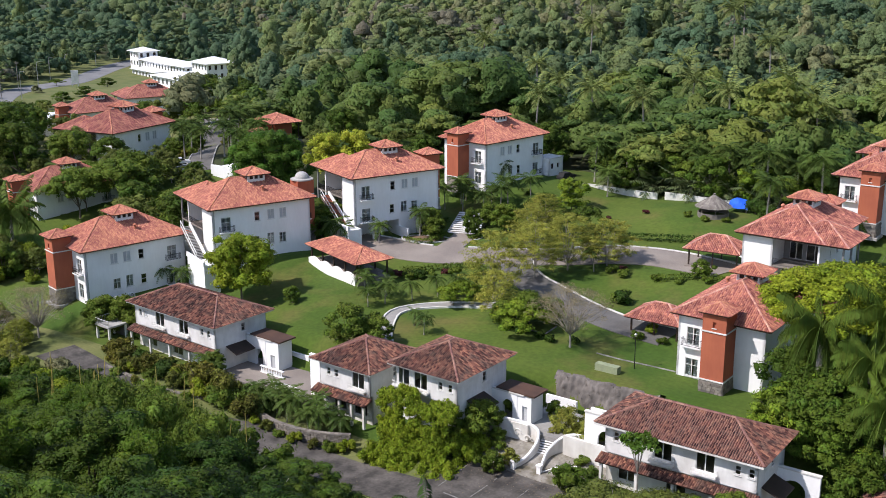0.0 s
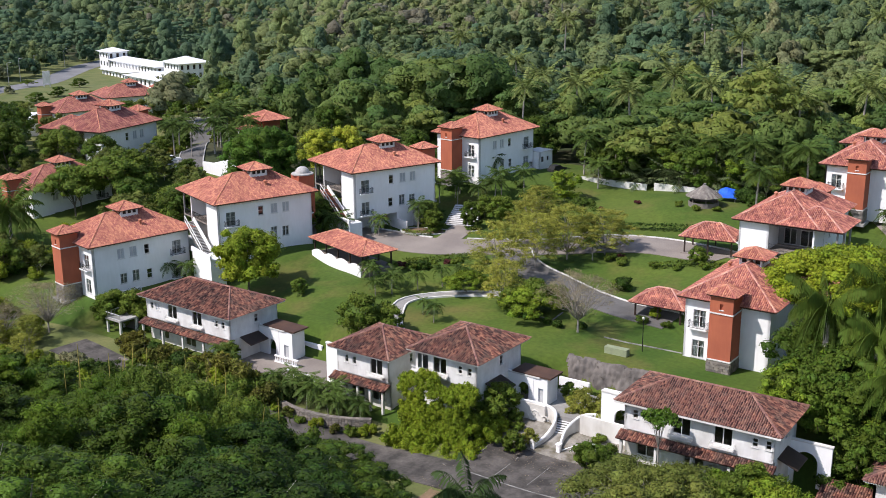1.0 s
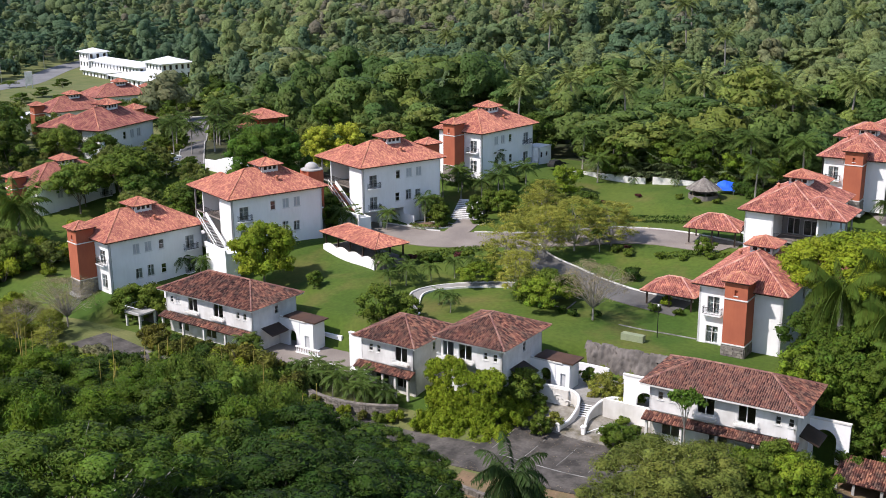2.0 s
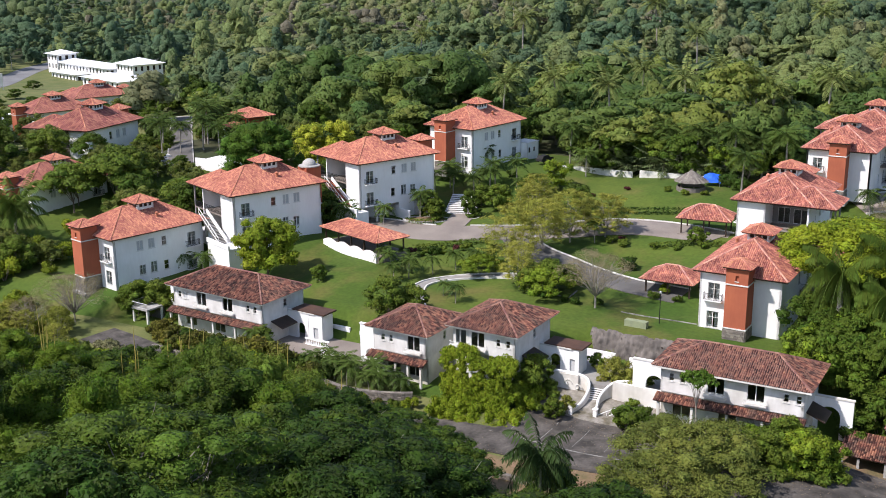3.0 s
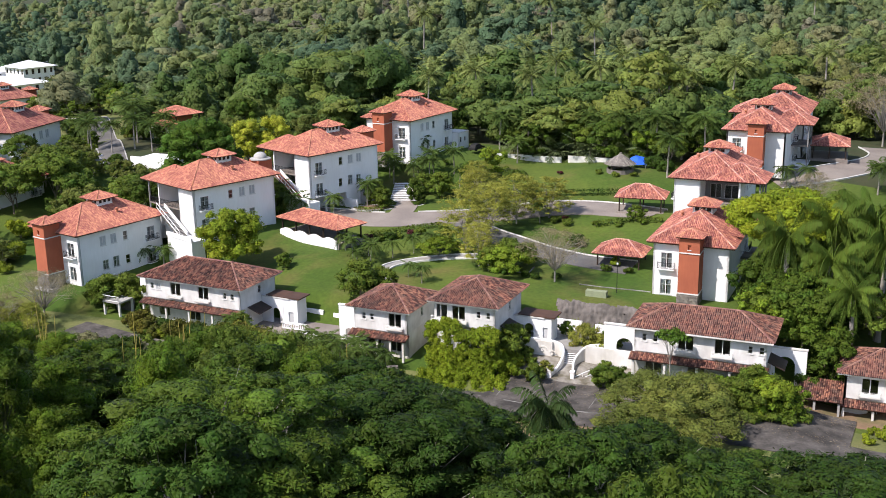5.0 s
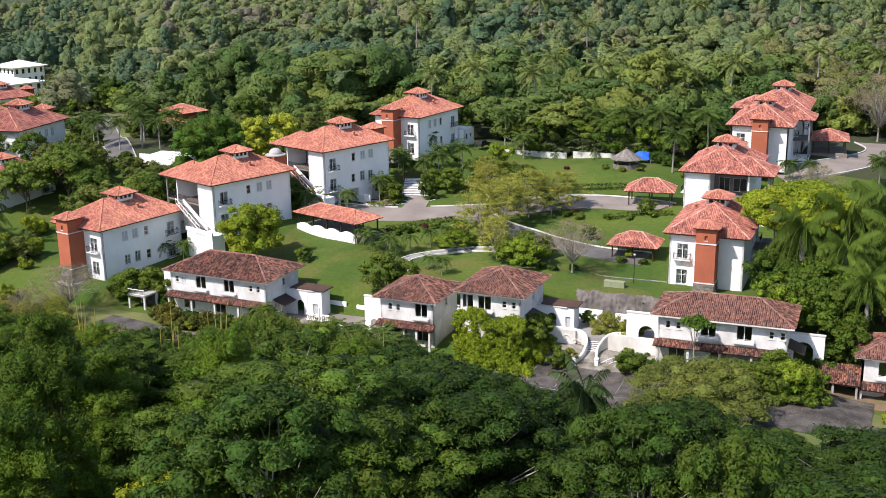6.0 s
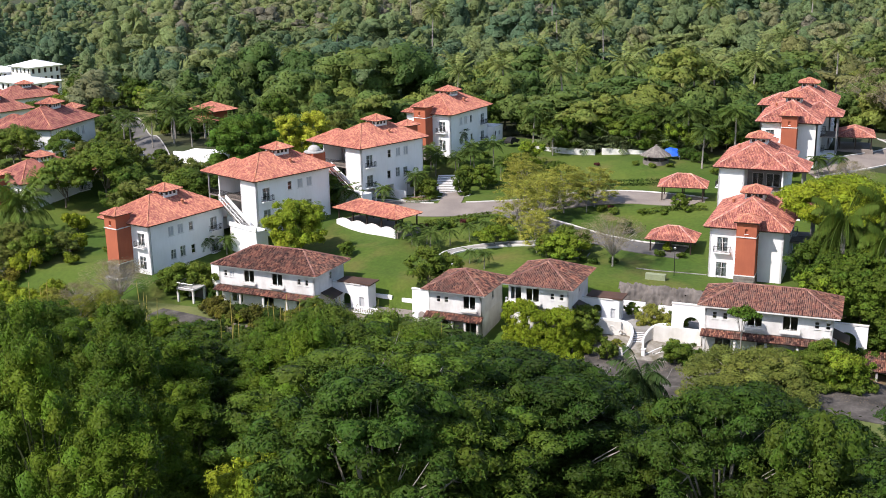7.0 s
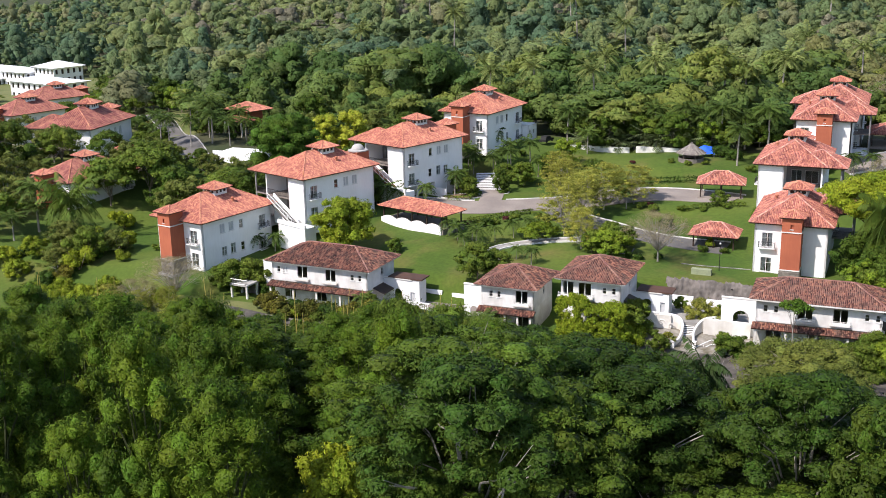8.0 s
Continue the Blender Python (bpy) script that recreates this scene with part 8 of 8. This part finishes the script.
block("garden_wall", -179.3, 169.8, 6.0, -168.2, 170.18, 11.1, M_STUCCO, "white parapet of the pool house", "wall")


def vehicle(x, y, z, yaw, paint, label, long=4.3):
    """A parked car: lower body, glazed cabin, wheels."""
    c = thing("parked_car", x, y, z, yaw, label, "car", "parked cars")
    s = Shape()
    prof = [(-long / 2, 0.35), (long / 2, 0.35), (long / 2, 0.75), (long * 0.28, 0.92), (-long * 0.46, 0.95), (-long / 2, 0.8)]
    n = len(prof)
    s.v = [(px, -0.85, pz) for px, pz in prof] + [(px, 0.85, pz) for px, pz in prof]
    s.f = [tuple(range(n)), tuple(reversed(range(n, 2 * n)))] + [((i + 1) % n, i, n + i, n + (i + 1) % n) for i in range(n)]
    part("body", s, paint, c)
    s = Shape()
    prof = [(-long * 0.42, 0.94), (long * 0.24, 0.93), (long * 0.08, 1.42), (-long * 0.34, 1.45)]
    s.v = [(px, -0.74, pz) for px, pz in prof] + [(px, 0.74, pz) for px, pz in prof]
    s.f = [(0, 1, 2, 3), (7, 6, 5, 4)] + [((i + 1) % 4, i, 4 + i, 4 + (i + 1) % 4) for i in range(4)]
    part("cabin_glass", s, M_RUBBER, c)
    s = Shape()
    s.box(-long * 0.33, -0.7, 1.44, long * 0.07, 0.7, 1.49)
    part("roof_panel", s, paint, c)
    for wx in (-long * 0.31, long * 0.31):
        for wy in (-0.82, 0.66):
            s = Shape()
            m = Matrix.Translation((wx, wy, 0.33)) @ Matrix.Rotation(radians(-90), 4, "X")
            s.lathe(0, 0, [(0.05, 0), (0.33, 0), (0.33, 0.2), (0.05, 0.2)], 14)
            s.moved(m)
            part("wheel", s, M_RUBBER, c)
    return c


vehicle(-105.4, 198.4, 12.0, 80, M_RUBBER, "dark car parked beside the upper villa")
for x, y, yaw, p, lb in ((-192.5, 172.5, 60, M_PAINT, "white pickup parked under the trees"), (-190.0, 169.5, 60, M_PAINT_GREY, "silver car parked under the trees"), (-187.6, 167.2, 60, M_PAINT, "white car parked under the trees")):
    vehicle(x, y, ground_z(x, y) + 0.1, yaw, p, lb)


def street_pole(x, y, h, label, arm=True):
    p = thing("street_lamp" if arm else "utility_pole", x, y, ground_z(x, y), 20, label, "lamp" if arm else "pole", "roadside poles")
    s = Shape()
    s.tube([(0, 0, -0.5), (0, 0, h)], [0.16, 0.1], 6)
    part("pole", s, M_STEEL if arm else M_BARK_PALE, p)
    s = Shape()
    if arm:
        s.tube([(0, 0, h), (1.6, 0, h + 0.3)], 0.06, 5)
        part("arm", s, M_STEEL, p)
        s = Shape()
        s.box(1.4, -0.15, h + 0.24, 2.2, 0.15, h + 0.38)
        part("lamp_head", s, M_STEEL, p)
    else:
        s.box(-1.2, -0.08, h - 0.9, 1.2, 0.08, h - 0.7)
        part("crossarm", s, M_BARK_PALE, p)
    return p


for x, y, h, arm in ((-372, 231, 12, False), (-398, 256, 12, False), (-428, 283, 12, False), (-395, 263, 11, True), (-462, 322, 11, True), (-485, 347, 10, True), (-505, 380, 10, True), (-448, 306, 10, True), (-420, 400, 9, True)):
    street_pole(x, y, h, "roadside lamp on a steel pole" if arm else "wooden utility pole with a crossarm", arm)
gl = thing("garden_lamp", -54.4, 128.4, ground_z(-54.4, 128.4), 0, "slim dark green garden lamp post on the lawn", "lamp")
s = Shape()
s.tube([(0, 0, -0.3), (0, 0, 4.4)], [0.07, 0.05], 6)
part("post", s, M_IRON, gl)
s = Shape()
s.lathe(0, 0, [(0.05, 4.38), (0.16, 4.45), (0.2, 4.7), (0.14, 4.78), (0.02, 4.84)], 10)
part("lantern", s, M_STEEL, gl)
sg = thing("roadside_sign", -429.0, 312.5, ground_z(-429, 312.5), 50, "tall white roadside sign board", "sign")
s = Shape()
s.box(-1.6, -0.25, 1.5, 1.6, 0.25, 7.2)
s.box(-1.5, -0.2, -0.5, -1.1, 0.2, 1.5)
s.box(1.1, -0.2, -0.5, 1.5, 0.2, 1.5)
part("board", s, M_KERB, sg)


# ---- white building far off ----
def white_building():
    b = thing("white_building", -487.0, 389.0, -8.0, -15, "long white three-storey building with white metal roofs", "building")

    def mass(x0, y0, x1, y1, h, floors, bays, roof):
        for a, e in (((x0, y0), (x1, y0)), ((x1, y0), (x1, y1)), ((x1, y1), (x0, y1)), ((x0, y1), (x0, y0))):
            ln = math.hypot(e[0] - a[0], e[1] - a[1])
            n = max(2, round(bays * ln / (x1 - x0)))
            holes = [(ln * (i + 0.28) / n, h * (k + 0.25) / floors, ln * (i + 0.72) / n, h * (k + 0.8) / floors) for i in range(n) for k in range(floors)]
            part("wall", wall_shape(ln, h, holes, 0.4, -2).moved(wall_frame(*a, *e)), M_STUCCO, b)
        # solid dark core stands in for the unlit rooms behind the openings
        s = Shape()
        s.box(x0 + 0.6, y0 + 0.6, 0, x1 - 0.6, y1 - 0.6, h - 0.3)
        part("interior", s, M_DARKWOOD_AND_UNLIT, b)
        w, l, o = x1 - x0, y1 - y0, 1.4
        half = min(w, l) / 2 + o
        X0, X1, Y0, Y1, rise = x0 - o, x1 + o, y0 - o, y1 + o, half * roof
        r0 = (X0 + half, Y0 + half, h + rise)
        r1 = (X1 - half, Y1 - half, h + rise)
        s = Shape()
        A, B, C, D = (X0, Y0, h), (X1, Y0, h), (X1, Y1, h), (X0, Y1, h)
        if w >= l:
            s.quad(A, B, r1, r0), s.tri(B, C, r1), s.quad(C, D, r0, r1), s.tri(D, A, r0)
        else:
            s.tri(A, B, r0), s.quad(B, C, r1, r0), s.tri(C, D, r1), s.quad(D, A, r0, r1)
        s.quad(D, C, B, A)
        part("roof", s, M_METALWHITE, b, "white sheet-metal hip roof")

    mass(0, 0, 11, 11, 12.6, 3, 3, 0.3)
    mass(11.4, 1, 64, 12, 8.6, 2, 15, 0.3)
    mass(74, 0, 90, 16, 12.2, 3, 5, 0.3)
    mass(64.4, 3, 74.6, 12, 6.5, 2, 3, 0.12)
    mass(18, -7, 45, 0.2, 5.0, 1, 7, 0.14)
    mass(118, -40, 150, -24, 12.4, 3, 8, 0.18)


white_building()
sh = thing("white_shed", -306, 205, ground_z(-306, 205), -30, "low white metal-roofed shed by the road", "building")
s = Shape()
s.box(0, 0, -1, 22, 12, 3.6)
part("wall", s, M_STUCCO, sh)
s = Shape()
s.prism([(-0.6, -0.6), (22.6, -0.6), (22.6, 12.6), (-0.6, 12.6)], lambda x, y: 3.61, lambda x, y: 3.8 + 0.12 * min(y + 0.6, 12.6 - y))
part("roof", s, M_METALWHITE, sh)

# white annex at the far end of the upper villa
an = thing("annex", -114.1, 200.45, 11.0, -8, "small white flat-roofed annex against the end of the upper villa", "building")
for a, e, holes in (((0, 0), (3.8, 0), []), ((3.8, 0), (3.8, 4.4), [(0.5, 2.1, 1.5, 3.3), (2.4, 2.2, 3.3, 3.2)]), ((3.8, 4.4), (0, 4.4), []), ((0, 4.4), (0, 0), [])):
    ln = math.hypot(e[0] - a[0], e[1] - a[1])
    part("wall", wall_shape(ln, 4.3, holes, 0.3, -1.2).moved(wall_frame(*a, *e)), M_STUCCO, an)
# dark fill gives the annex openings their unlit depth by colour
s = Shape()
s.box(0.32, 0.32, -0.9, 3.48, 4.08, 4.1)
part("interior", s, M_DARKWOOD_AND_UNLIT, an)
s = Shape()
s.box(-0.1, 0.0, 4.304, 3.9, 4.5, 4.42)
part("flat_roof", s, M_KERB, an)
